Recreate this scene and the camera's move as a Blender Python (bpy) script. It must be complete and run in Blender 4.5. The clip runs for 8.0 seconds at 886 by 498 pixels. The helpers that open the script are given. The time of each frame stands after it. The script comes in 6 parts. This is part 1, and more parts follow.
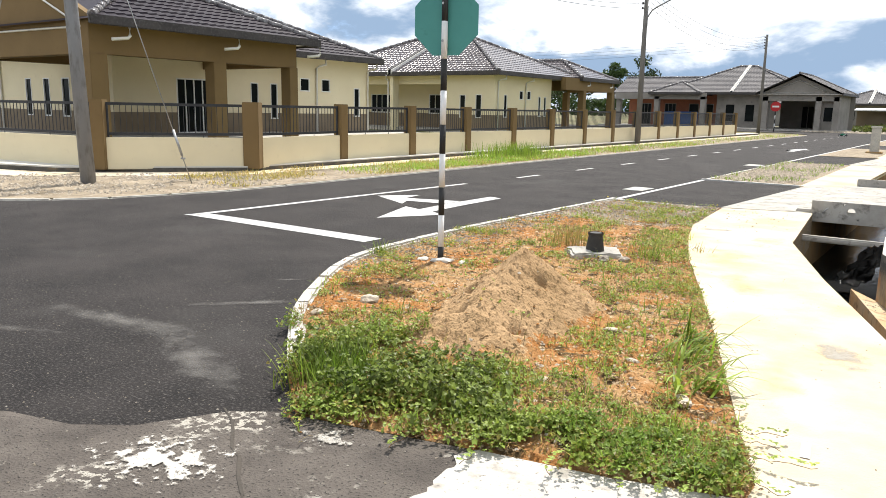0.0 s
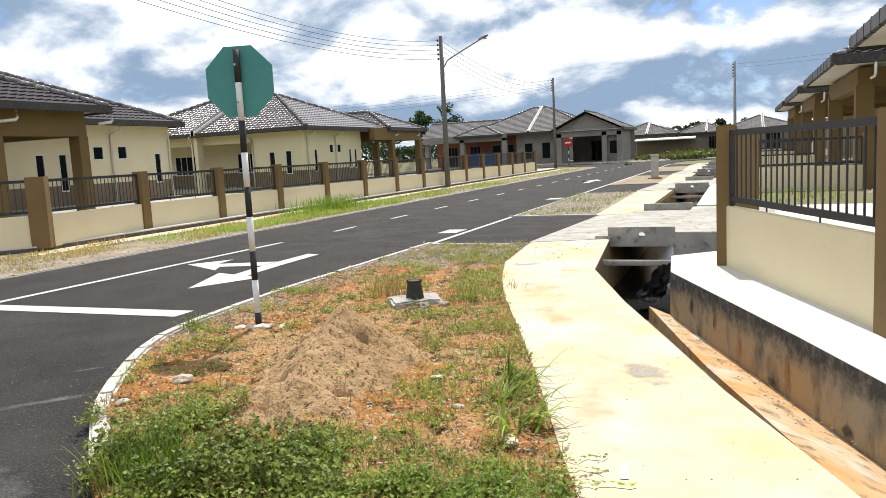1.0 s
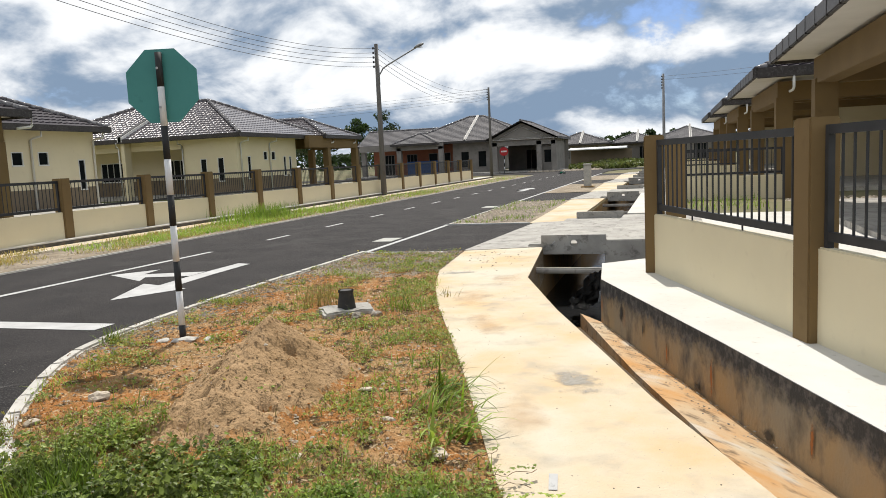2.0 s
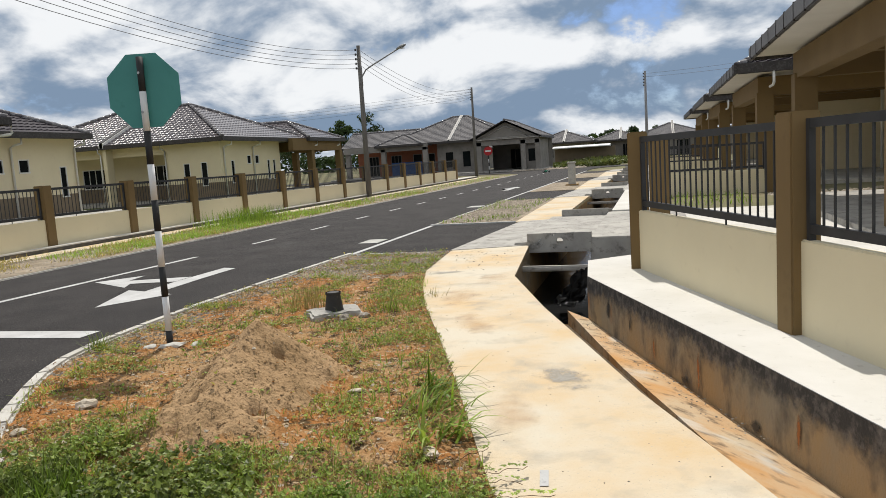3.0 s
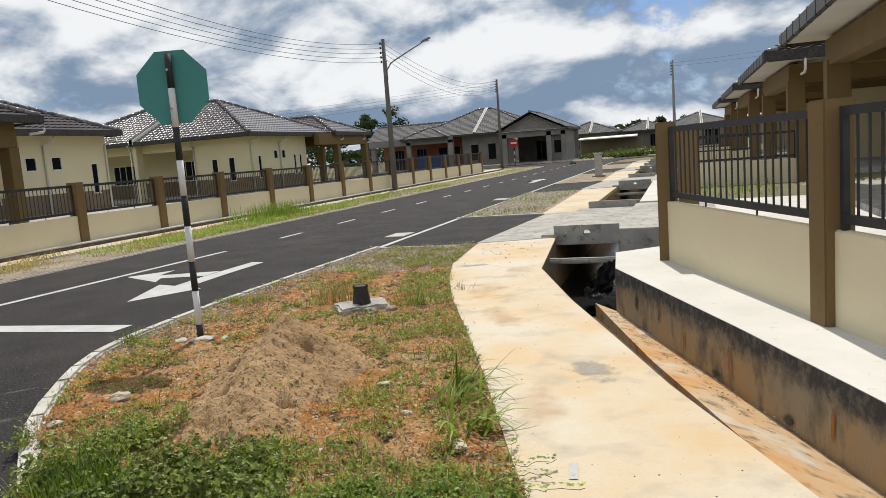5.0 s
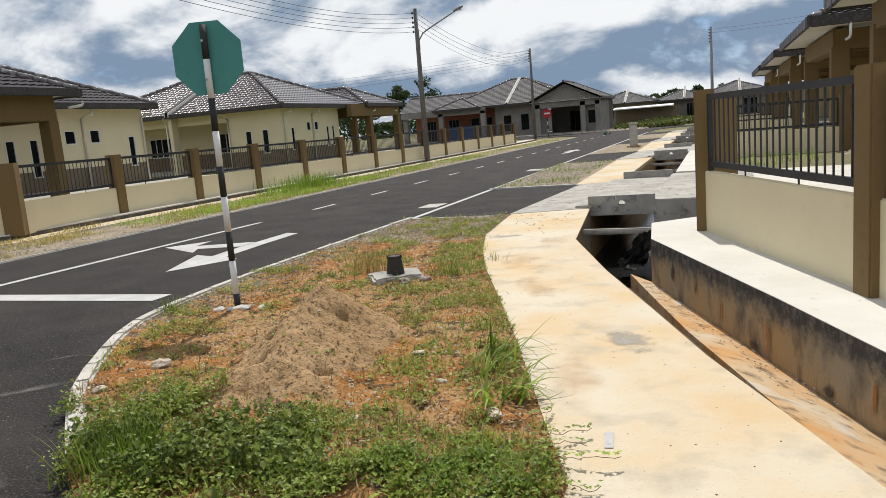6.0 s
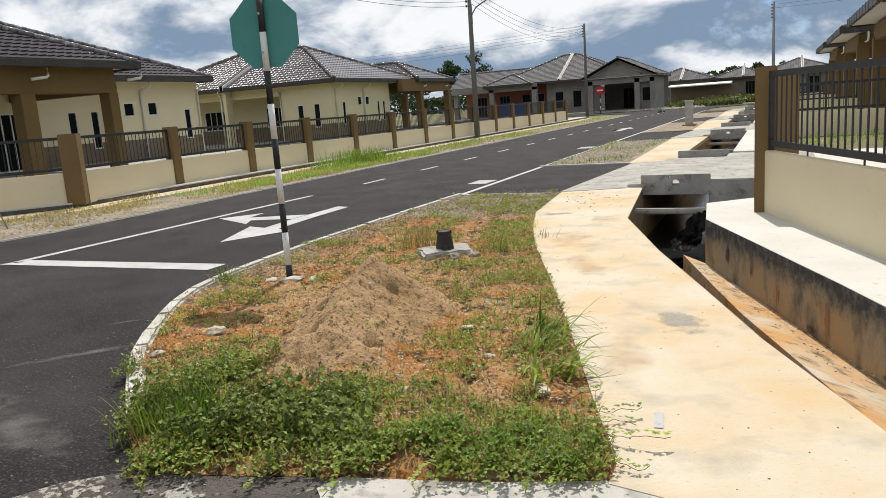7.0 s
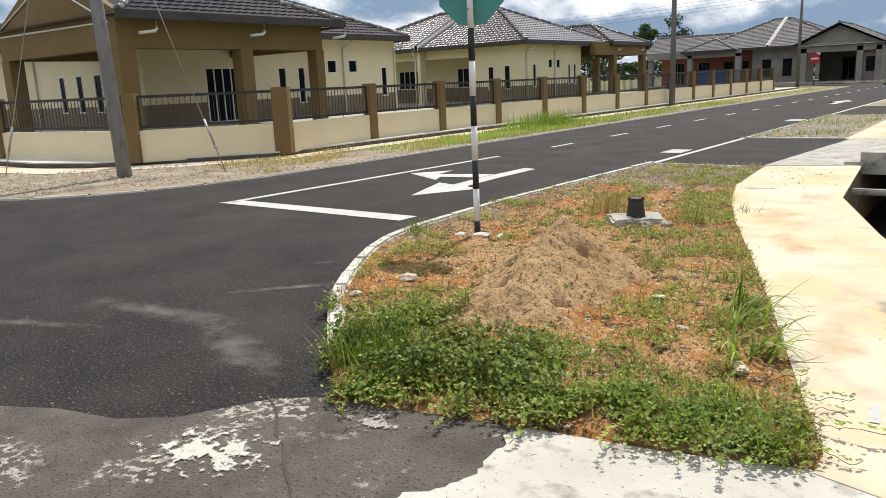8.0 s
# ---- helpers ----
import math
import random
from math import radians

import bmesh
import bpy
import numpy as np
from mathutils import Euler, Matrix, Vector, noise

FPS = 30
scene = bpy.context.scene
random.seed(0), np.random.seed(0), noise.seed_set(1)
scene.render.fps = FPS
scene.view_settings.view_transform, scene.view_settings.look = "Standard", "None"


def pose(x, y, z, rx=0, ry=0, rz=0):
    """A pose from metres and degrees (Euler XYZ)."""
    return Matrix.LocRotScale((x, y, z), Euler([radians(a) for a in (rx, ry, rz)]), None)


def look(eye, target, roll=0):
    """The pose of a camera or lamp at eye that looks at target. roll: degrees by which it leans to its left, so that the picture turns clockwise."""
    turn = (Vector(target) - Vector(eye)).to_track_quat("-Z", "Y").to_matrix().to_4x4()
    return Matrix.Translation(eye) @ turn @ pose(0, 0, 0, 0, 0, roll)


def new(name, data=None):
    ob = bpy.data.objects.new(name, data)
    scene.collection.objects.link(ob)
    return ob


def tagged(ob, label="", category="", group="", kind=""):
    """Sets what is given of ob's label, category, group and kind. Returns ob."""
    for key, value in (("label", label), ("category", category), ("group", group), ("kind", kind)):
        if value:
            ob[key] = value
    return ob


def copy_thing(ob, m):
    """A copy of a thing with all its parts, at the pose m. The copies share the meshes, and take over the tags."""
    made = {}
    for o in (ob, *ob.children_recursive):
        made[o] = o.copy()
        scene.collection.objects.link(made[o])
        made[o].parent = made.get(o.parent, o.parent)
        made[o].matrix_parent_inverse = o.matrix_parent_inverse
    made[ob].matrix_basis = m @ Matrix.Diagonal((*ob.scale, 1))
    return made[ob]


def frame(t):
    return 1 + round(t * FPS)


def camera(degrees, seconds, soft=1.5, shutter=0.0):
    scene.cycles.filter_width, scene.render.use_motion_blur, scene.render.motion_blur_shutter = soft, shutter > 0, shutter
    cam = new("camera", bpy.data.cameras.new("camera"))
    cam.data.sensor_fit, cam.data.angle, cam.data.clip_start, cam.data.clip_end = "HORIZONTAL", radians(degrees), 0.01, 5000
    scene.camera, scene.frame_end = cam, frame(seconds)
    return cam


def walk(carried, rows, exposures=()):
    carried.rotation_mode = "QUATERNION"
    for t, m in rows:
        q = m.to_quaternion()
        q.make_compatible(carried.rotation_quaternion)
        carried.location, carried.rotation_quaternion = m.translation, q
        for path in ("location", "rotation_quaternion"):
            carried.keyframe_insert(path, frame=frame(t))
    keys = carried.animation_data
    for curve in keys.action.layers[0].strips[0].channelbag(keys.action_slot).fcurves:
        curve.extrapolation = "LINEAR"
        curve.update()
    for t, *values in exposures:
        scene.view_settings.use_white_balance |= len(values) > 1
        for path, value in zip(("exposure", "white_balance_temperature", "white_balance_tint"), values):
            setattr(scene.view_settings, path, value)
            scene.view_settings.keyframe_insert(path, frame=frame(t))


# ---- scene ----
# World: x to the right across the main road, y along it, z up.
cam = camera(61.3, 8.0, 0.8)
PATH = [
    (0, (0.303, -0.167, 1.498), (-0.838, 1.433, 1.127), 1.1),
    (0.5, (0.314, -0.106, 1.52), (-0.571, 1.663, 1.225), -1.9),
    (1, (0.336, -0.074, 1.534), (-0.406, 1.767, 1.287), -3.0),
    (1.5, (0.364, -0.032, 1.536), (-0.286, 1.846, 1.309), -3.1),
    (2, (0.362, 0.012, 1.53), (-0.223, 1.911, 1.296), -2.7),
    (3.5, (0.359, -0.002, 1.526), (-0.184, 1.907, 1.287), -3.9),
    (4, (0.352, 0.005, 1.528), (-0.232, 1.901, 1.271), -4.4),
    (4.5, (0.357, 0.004, 1.532), (-0.245, 1.897, 1.299), -4.2),
    (6, (0.336, 0.003, 1.513), (-0.363, 1.849, 1.197), -4.7),
    (6.5, (0.329, -0.008, 1.513), (-0.439, 1.807, 1.172), -4.3),
    (7, (0.315, -0.01, 1.505), (-0.502, 1.779, 1.137), -4.1),
    (7.5, (0.269, -0.037, 1.493), (-0.669, 1.683, 1.09), -3.2),
    (8, (0.228, -0.076, 1.47), (-0.984, 1.455, 1.037), -2.5),
]
walk(cam, [(t, look(eye, target, roll)) for t, eye, target, roll in PATH],
     exposures=[(0.0, 0.6), (0.5, 0.55), (1.0, 0.35), (2.0, 0.0), (3.5, -0.2), (4.5, -0.2), (6.0, -0.17), (7.0, -0.11), (7.5, -0.02), (8.0, 0.14)])

# ---- light: a high sun ahead of the camera, broken bright cloud ----
SUN_EL, SUN_X, SUN_Y = 58.0, -0.25, 1.0
world = bpy.data.worlds.new("sky")
scene.world = world
world.use_nodes = True
wt = world.node_tree
wt.nodes.clear()


def wn(kind, **props):
    n = wt.nodes.new(kind)
    for k, v in props.items():
        n.inputs[k].default_value = v
    return n


sky = wt.nodes.new("ShaderNodeTexSky")
sky.sky_type = "NISHITA"
sky.sun_disc = False
sky.sun_elevation = radians(SUN_EL)
sky.sun_rotation = math.atan2(SUN_X, SUN_Y)
sky.dust_density = 0.5
coord = wt.nodes.new("ShaderNodeTexCoord")
split = wt.nodes.new("ShaderNodeSeparateXYZ")
wt.links.new(coord.outputs["Generated"], split.inputs[0])
lift = wt.nodes.new("ShaderNodeMath")
lift.operation = "ADD"
lift.inputs[1].default_value = 0.50
absz = wt.nodes.new("ShaderNodeMath")
absz.operation = "ABSOLUTE"
wt.links.new(split.outputs[2], absz.inputs[0])
wt.links.new(absz.outputs[0], lift.inputs[0])
flat = wt.nodes.new("ShaderNodeVectorMath")
flat.operation = "DIVIDE"
wt.links.new(coord.outputs["Generated"], flat.inputs[0])
joinz = wt.nodes.new("ShaderNodeCombineXYZ")
for k in range(3):
    wt.links.new(lift.outputs[0], joinz.inputs[k])
wt.links.new(joinz.outputs[0], flat.inputs[1])


def math_node(op, x, y):
    n = wt.nodes.new("ShaderNodeMath")
    n.operation = op
    for sock, val in zip(n.inputs, (x, y)):
        if isinstance(val, (int, float)):
            sock.default_value = val
        else:
            wt.links.new(val, sock)
    return n.outputs[0]


def cloud_noise(scale, detail, rough, offset, squeeze=(1.0, 1.0, 0.55), distort=0.25):
    mp = wt.nodes.new("ShaderNodeMapping")
    mp.inputs["Location"].default_value = offset
    mp.inputs["Scale"].default_value = squeeze
    wt.links.new(flat.outputs[0], mp.inputs[0])
    nz = wt.nodes.new("ShaderNodeTexNoise")
    nz.inputs["Scale"].default_value = scale
    nz.inputs["Detail"].default_value = detail
    nz.inputs["Roughness"].default_value = rough
    nz.inputs["Distortion"].default_value = distort
    wt.links.new(mp.outputs[0], nz.inputs["Vector"])
    return nz.outputs["Fac"]


def ramp(v, lo, hi):
    rg = wt.nodes.new("ShaderNodeMapRange")
    rg.interpolation_type = "SMOOTHSTEP"
    rg.inputs["From Min"].default_value = lo
    rg.inputs["From Max"].default_value = hi
    wt.links.new(v, rg.inputs["Value"])
    return rg.outputs[0]


# the same cloud mass is read a little higher up: where more cloud lies above, the base is in shade
body = cloud_noise(3.4, 14.0, 0.58, (3.1, 1.7, 0.4))
above = cloud_noise(3.4, 5.0, 0.50, (3.1, 1.7, 0.46), (0.945, 0.945, 0.55))
broad = cloud_noise(1.7, 6.0, 0.58, (4.6, 7.3, 1.0))
cover = ramp(body, 0.33, 0.43)
under = math_node("MULTIPLY", math_node("SUBTRACT", above, body), 2.7)
# low cloud also gets shade painted into its colour, growing towards the horizon
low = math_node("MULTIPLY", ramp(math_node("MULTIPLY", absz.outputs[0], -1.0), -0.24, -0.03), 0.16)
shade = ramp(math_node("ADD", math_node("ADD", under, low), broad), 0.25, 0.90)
tone = wt.nodes.new("ShaderNodeMix")
tone.data_type = "RGBA"
tone.inputs[6].default_value = (0.96, 0.98, 1.0, 1)
tone.inputs[7].default_value = (0.23, 0.32, 0.45, 1)
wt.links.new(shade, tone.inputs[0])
bg_sky = wn("ShaderNodeBackground", Strength=0.10)
tint = wt.nodes.new("ShaderNodeMix")
tint.data_type, tint.blend_type = "RGBA", "MULTIPLY"
tint.inputs[0].default_value = 1.0
tint.inputs[7].default_value = (0.74, 0.84, 1.12, 1)
wt.links.new(sky.outputs[0], tint.inputs[6])
wt.links.new(tint.outputs[2], bg_sky.inputs[0])
bg_cloud = wn("ShaderNodeBackground", Strength=1.06)
wt.links.new(tone.outputs[2], bg_cloud.inputs[0])
blend = wt.nodes.new("ShaderNodeMixShader")
wt.links.new(cover, blend.inputs[0])
wt.links.new(bg_sky.outputs[0], blend.inputs[1])
wt.links.new(bg_cloud.outputs[0], blend.inputs[2])
out_w = wt.nodes.new("ShaderNodeOutputWorld")
wt.links.new(blend.outputs[0], out_w.inputs[0])

sun_data = bpy.data.lights.new("sun", "SUN")
sun_data.energy, sun_data.angle, sun_data.color = 4.8, radians(0.53), (1.0, 0.95, 0.87)
sun_ob = new("sun", sun_data)
flat_len = math.hypot(SUN_X, SUN_Y)
sun_from = Vector((SUN_X / flat_len * math.cos(radians(SUN_EL)), SUN_Y / flat_len * math.cos(radians(SUN_EL)), math.sin(radians(SUN_EL))))
sun_ob.matrix_world = look(sun_from * 50, (0, 0, 0))


# ---- materials ----
def M(name, a, b, scale=3.0, c=None, scale2=30.0, rough=0.8, bump=0.3, bscale=60.0, metal=0.0, spec=0.3, vary=0.0,
      lo=0.35, hi=0.65, lo2=0.5, hi2=0.7, stretch=(1, 1, 1), dist=0.01, cluster=None, d=None):
    """Two-tone surface with a second, finer tone c, grain relief and a shift of tone from piece to piece."""
    m = bpy.data.materials.new(name)
    m.use_nodes = True
    nt = m.node_tree
    p = nt.nodes["Principled BSDF"]
    geo = nt.nodes.new("ShaderNodeNewGeometry")
    mp = nt.nodes.new("ShaderNodeMapping")
    mp.inputs["Scale"].default_value = stretch
    nt.links.new(geo.outputs["Position"], mp.inputs[0])

    def nz(sc, det):
        n = nt.nodes.new("ShaderNodeTexNoise")
        n.inputs["Scale"].default_value, n.inputs["Detail"].default_value = sc, det
        n.inputs["Roughness"].default_value = 0.6
        nt.links.new(mp.outputs[0], n.inputs["Vector"])
        return n.outputs["Fac"]

    def rng(v, l, h):
        r = nt.nodes.new("ShaderNodeMapRange")
        r.inputs["From Min"].default_value, r.inputs["From Max"].default_value = l, h
        nt.links.new(v, r.inputs["Value"])
        return r.outputs[0]

    def mixc(f, x, y):
        k = nt.nodes.new("ShaderNodeMix")
        k.data_type = "RGBA"
        for sock, val in ((k.inputs[6], x), (k.inputs[7], y)):
            if isinstance(val, tuple):
                sock.default_value = (*val[:3], 1)
            else:
                nt.links.new(val, sock)
        nt.links.new(f, k.inputs[0])
        return k.outputs[2]

    col = mixc(rng(nz(scale, 5), lo, hi), a, b)
    if c is not None:
        fac = rng(nz(scale2, 4), lo2, hi2)
        if cluster:
            mul = nt.nodes.new("ShaderNodeMath")
            mul.operation = "MULTIPLY"
            nt.links.new(fac, mul.inputs[0])
            nt.links.new(rng(nz(*cluster[:2]), *cluster[2:]), mul.inputs[1])
            fac = mul.outputs[0]
        col = mixc(fac, col, c)
    if d is not None:
        col = mixc(rng(nz(d[1], 3), d[2], d[3]), col, d[0])
    if vary > 0:
        info = nt.nodes.new("ShaderNodeObjectInfo")
        isl = nt.nodes.new("ShaderNodeNewGeometry")
        add = nt.nodes.new("ShaderNodeMath")
        add.operation = "ADD"
        nt.links.new(info.outputs["Random"], add.inputs[0])
        nt.links.new(isl.outputs["Random Per Island"], add.inputs[1])
        r = nt.nodes.new("ShaderNodeMapRange")
        r.inputs["From Max"].default_value = 2.0
        r.inputs["To Min"].default_value, r.inputs["To Max"].default_value = 1 - vary, 1 + vary
        nt.links.new(add.outputs[0], r.inputs["Value"])
        hs = nt.nodes.new("ShaderNodeHueSaturation")
        nt.links.new(r.outputs[0], hs.inputs["Value"])
        nt.links.new(col, hs.inputs["Color"])
        col = hs.outputs[0]
    nt.links.new(col, p.inputs["Base Color"])
    p.inputs["Roughness"].default_value = rough
    p.inputs["Metallic"].default_value = metal
    p.inputs["Specular IOR Level"].default_value = spec
    if bump > 0:
        bp = nt.nodes.new("ShaderNodeBump")
        bp.inputs["Strength"].default_value = bump
        bp.inputs["Distance"].default_value = dist
        nt.links.new(nz(bscale, 6), bp.inputs["Height"])
        nt.links.new(bp.outputs[0], p.inputs["Normal"])
    return m


def leaf_mat(name, a, b, trans=0.35):
    m = M(name, a, b, scale=1.6, rough=0.48, bump=0.0, vary=0.75, spec=0.3, c=(a[0] * 1.5, a[1] * 1.25, a[2]), scale2=9.0)
    nt = m.node_tree
    p = nt.nodes["Principled BSDF"]
    tr = nt.nodes.new("ShaderNodeBsdfTranslucent")
    src = p.inputs["Base Color"].links[0].from_socket
    nt.links.new(src, tr.inputs["Color"])
    mx = nt.nodes.new("ShaderNodeMixShader")
    mx.inputs[0].default_value = trans
    nt.links.new(p.outputs[0], mx.inputs[1])
    nt.links.new(tr.outputs[0], mx.inputs[2])
    nt.links.new(mx.outputs[0], nt.nodes["Material Output"].inputs[0])
    return m


asphalt = M("asphalt", (0.0095, 0.0080, 0.0078), (0.028, 0.024, 0.0228), 1.3, (0.078, 0.070, 0.066), 60.0, 0.88, 1.0, 85.0, lo2=0.52, hi2=0.66, dist=0.016, spec=0.25, d=((0.050, 0.046, 0.043), 0.6, 0.58, 0.80))
worn_asphalt = M("worn_asphalt", (0.072, 0.061, 0.053), (0.135, 0.116, 0.10), 2.6, (0.40, 0.37, 0.32), 26.0, 0.9, 1.0, 75.0, lo2=0.51, hi2=0.55, cluster=(1.7, 6, 0.53, 0.60), d=((0.026, 0.023, 0.021), 75.0, 0.58, 0.65), dist=0.016)
dust = M("dust", (0.085, 0.08, 0.077), (0.12, 0.113, 0.108), 4.0, (0.04, 0.038, 0.037), 9.0, 0.95, 0.6, 130.0, lo2=0.45, hi2=0.6)
road_paint = M("road_paint", (0.47, 0.465, 0.455), (0.37, 0.365, 0.355), 3.0, (0.24, 0.235, 0.23), 26.0, 0.7, 0.3, 120.0, lo2=0.60, hi2=0.75)
kerb_mat = M("kerb_concrete", (0.52, 0.50, 0.455), (0.42, 0.395, 0.35), 2.0, (0.20, 0.18, 0.155), 9.0, 0.9, 0.6, 60.0, lo2=0.54, hi2=0.72)
path_mat = M("path_concrete", (0.55, 0.49, 0.385), (0.54, 0.40, 0.235), 0.75, (0.35, 0.31, 0.25), 2.6, 0.9, 0.5, 70.0, lo=0.40, hi=0.62, lo2=0.52, hi2=0.80, d=((0.42, 0.37, 0.29), 60.0, 0.62, 0.72))
apron_mat = M("apron_concrete", (0.60, 0.58, 0.54), (0.52, 0.50, 0.45), 1.2, (0.36, 0.34, 0.30), 14.0, 0.9, 0.3, 90.0, lo2=0.62, hi2=0.8)
dirty_slab = M("dirty_slab", (0.50, 0.475, 0.43), (0.40, 0.375, 0.335), 1.6, (0.22, 0.20, 0.175), 7.0, 0.9, 0.4, 80.0, lo2=0.56, hi2=0.74, d=((0.15, 0.135, 0.12), 45.0, 0.64, 0.70))
drain_mat = M("drain_concrete", (0.30, 0.235, 0.145), (0.40, 0.25, 0.10), 1.6, (0.13, 0.10, 0.075), 4.0, 0.9, 0.6, 50.0, lo2=0.58, hi2=0.74, stretch=(1, 1, 0.35), d=((0.30, 0.11, 0.03), 1.7, 0.60, 0.72))
footing_face_mat = M("dark_footing_concrete", (0.085, 0.078, 0.068), (0.14, 0.125, 0.105), 5.0, (0.20, 0.15, 0.09), 2.5, 0.95, 0.6, 60.0, lo2=0.58, hi2=0.72, stretch=(1, 1, 2.5))
ledge_mat = M("stained_concrete", (0.50, 0.40, 0.27), (0.50, 0.27, 0.10), 1.5, (0.16, 0.105, 0.06), 7.0, 0.9, 0.7, 60.0, lo2=0.52, hi2=0.70, d=((0.54, 0.50, 0.43), 1.3, 0.60, 0.72))
patch_mat = M("grey_mortar", (0.34, 0.34, 0.32), (0.44, 0.43, 0.40), 6.0, (0.5, 0.47, 0.4), 18.0, 0.95, 0.4, 90.0)
slab_mat = M("slab_concrete", (0.29, 0.275, 0.25), (0.42, 0.40, 0.36), 2.2, (0.14, 0.13, 0.115), 7.0, 0.9, 0.5, 70.0, lo2=0.54, hi2=0.74)
dark_void = M("wet_drain", (0.035, 0.03, 0.025), (0.06, 0.05, 0.04), 2.0, None, 8, 0.8, 0.4, 30.0)
gutter_mud = M("gutter_mud", (0.13, 0.085, 0.045), (0.09, 0.06, 0.035), 3.0, (0.04, 0.03, 0.02), 8.0, 0.9, 0.6, 40.0)
water_mat = M("drain_water", (0.012, 0.013, 0.014), (0.02, 0.02, 0.02), 2.0, None, 8, 0.08, 0.25, 7.0, dist=0.02)
soil = M("soil", (0.37, 0.225, 0.105), (0.34, 0.150, 0.048), 1.6, (0.095, 0.062, 0.030), 6.5, 0.95, 1.0, 34.0, lo=0.42, hi=0.58, lo2=0.52, hi2=0.60, dist=0.03, spec=0.1, d=((0.50, 0.37, 0.23), 26.0, 0.56, 0.66))
sand = M("sand", (0.42, 0.28, 0.155), (0.32, 0.208, 0.108), 3.0, (0.20, 0.13, 0.065), 24.0, 0.97, 0.8, 42.0, lo2=0.57, hi2=0.68, dist=0.03, spec=0.1)
rubble_soil = M("rubble_soil", (0.33, 0.27, 0.195), (0.19, 0.15, 0.10), 1.6, (0.44, 0.40, 0.33), 11.0, 0.95, 1.0, 35.0, lo2=0.58, hi2=0.68, dist=0.03)
lawn = M("lawn", (0.075, 0.10, 0.025), (0.14, 0.13, 0.05), 0.7, (0.24, 0.18, 0.09), 3.0, 0.95, 0.8, 40.0, lo2=0.56, hi2=0.7, dist=0.03)
far_ground = M("far_ground", (0.10, 0.11, 0.045), (0.20, 0.16, 0.09), 0.06, (0.07, 0.09, 0.03), 0.5, 0.95, 0.5, 8.0)
cream = M("cream_paint", (0.70, 0.62, 0.43), (0.66, 0.58, 0.40), 0.7, (0.60, 0.52, 0.36), 6.0, 0.85, 0.15, 180.0, lo2=0.62, hi2=0.85)
brown = M("brown_paint", (0.185, 0.122, 0.052), (0.165, 0.108, 0.046), 0.9, (0.14, 0.092, 0.04), 7.0, 0.85, 0.15, 180.0, lo2=0.6, hi2=0.85)
taupe = M("taupe_paint", (0.20, 0.155, 0.105), (0.175, 0.135, 0.09), 0.9, None, 7.0, 0.85, 0.15, 180.0)
soffit = M("soffit_board", (0.66, 0.63, 0.57), (0.60, 0.57, 0.51), 1.0, None, 8, 0.8, 0.05, 60.0)
white_trim = M("white_trim", (0.74, 0.73, 0.68), (0.66, 0.65, 0.60), 2.0, None, 8, 0.6, 0.08, 80.0)
tile_mat = M("glazed_roof_tile", (0.026, 0.021, 0.028), (0.038, 0.031, 0.038), 0.9, (0.019, 0.016, 0.020), 10.0, 0.50, 0.15, 70.0, vary=0.25, lo2=0.58, hi2=0.8, spec=0.08)
# same tile on the second house, sky reflection put into a paler colour
sky_sheen_tile = M("sky_sheen_roof_tile", (0.13, 0.112, 0.116), (0.17, 0.15, 0.153), 0.9, (0.08, 0.068, 0.07), 10.0, 0.22, 0.10, 70.0, metal=0.25, vary=0.18, lo2=0.58, hi2=0.8, spec=0.9)
grey_tile = M("grey_roof_tile", (0.12, 0.115, 0.118), (0.165, 0.155, 0.156), 0.7, (0.085, 0.08, 0.08), 8.0, 0.7, 0.2, 70.0, vary=0.15, lo2=0.58, hi2=0.8, spec=0.12)
cap_mat = M("ridge_cap", (0.10, 0.09, 0.095), (0.16, 0.15, 0.15), 2.0, (0.42, 0.41, 0.40), 5.0, 0.22, 0.2, 60.0)
gutter_mat = M("brown_gutter", (0.034, 0.029, 0.028), (0.055, 0.048, 0.045), 2.0, (0.085, 0.08, 0.075), 14.0, 0.5, 0.05, 60.0)
rail_mat = M("rail_paint", (0.030, 0.031, 0.034), (0.045, 0.045, 0.048), 4.0, None, 9, 0.5, 0.05, 90.0, metal=0.2)
frame_mat = M("window_frame", (0.70, 0.70, 0.68), (0.62, 0.62, 0.6), 3.0, None, 9, 0.4, 0.0)
glass = M("tinted_glass", (0.008, 0.010, 0.011), (0.014, 0.017, 0.017), 1.0, None, 9, 0.06, 0.0, spec=0.03)
raw_concrete = M("raw_concrete", (0.20, 0.185, 0.165), (0.27, 0.25, 0.225), 0.8, (0.14, 0.13, 0.115), 4.0, 0.92, 0.3, 30.0, lo2=0.58, hi2=0.8)
raw_brick = M("raw_brick", (0.32, 0.12, 0.065), (0.26, 0.10, 0.06), 2.0, (0.20, 0.09, 0.06), 14.0, 0.92, 0.4, 40.0)
pole_mat = M("grey_pole", (0.24, 0.24, 0.245), (0.30, 0.30, 0.30), 3.0, (0.17, 0.165, 0.16), 9.0, 0.6, 0.1, 60.0, metal=0.25, stretch=(1, 1, 0.3))
dark_pole = M("weathered_pole", (0.12, 0.11, 0.10), (0.17, 0.16, 0.145), 3.0, None, 9.0, 0.8, 0.3, 40.0, stretch=(1, 1, 0.2))
sign_back = M("sign_back", (0.060, 0.235, 0.215), (0.070, 0.26, 0.235), 3.0, (0.05, 0.20, 0.185), 10.0, 0.5, 0.03, 90.0, lo2=0.62, hi2=0.85)
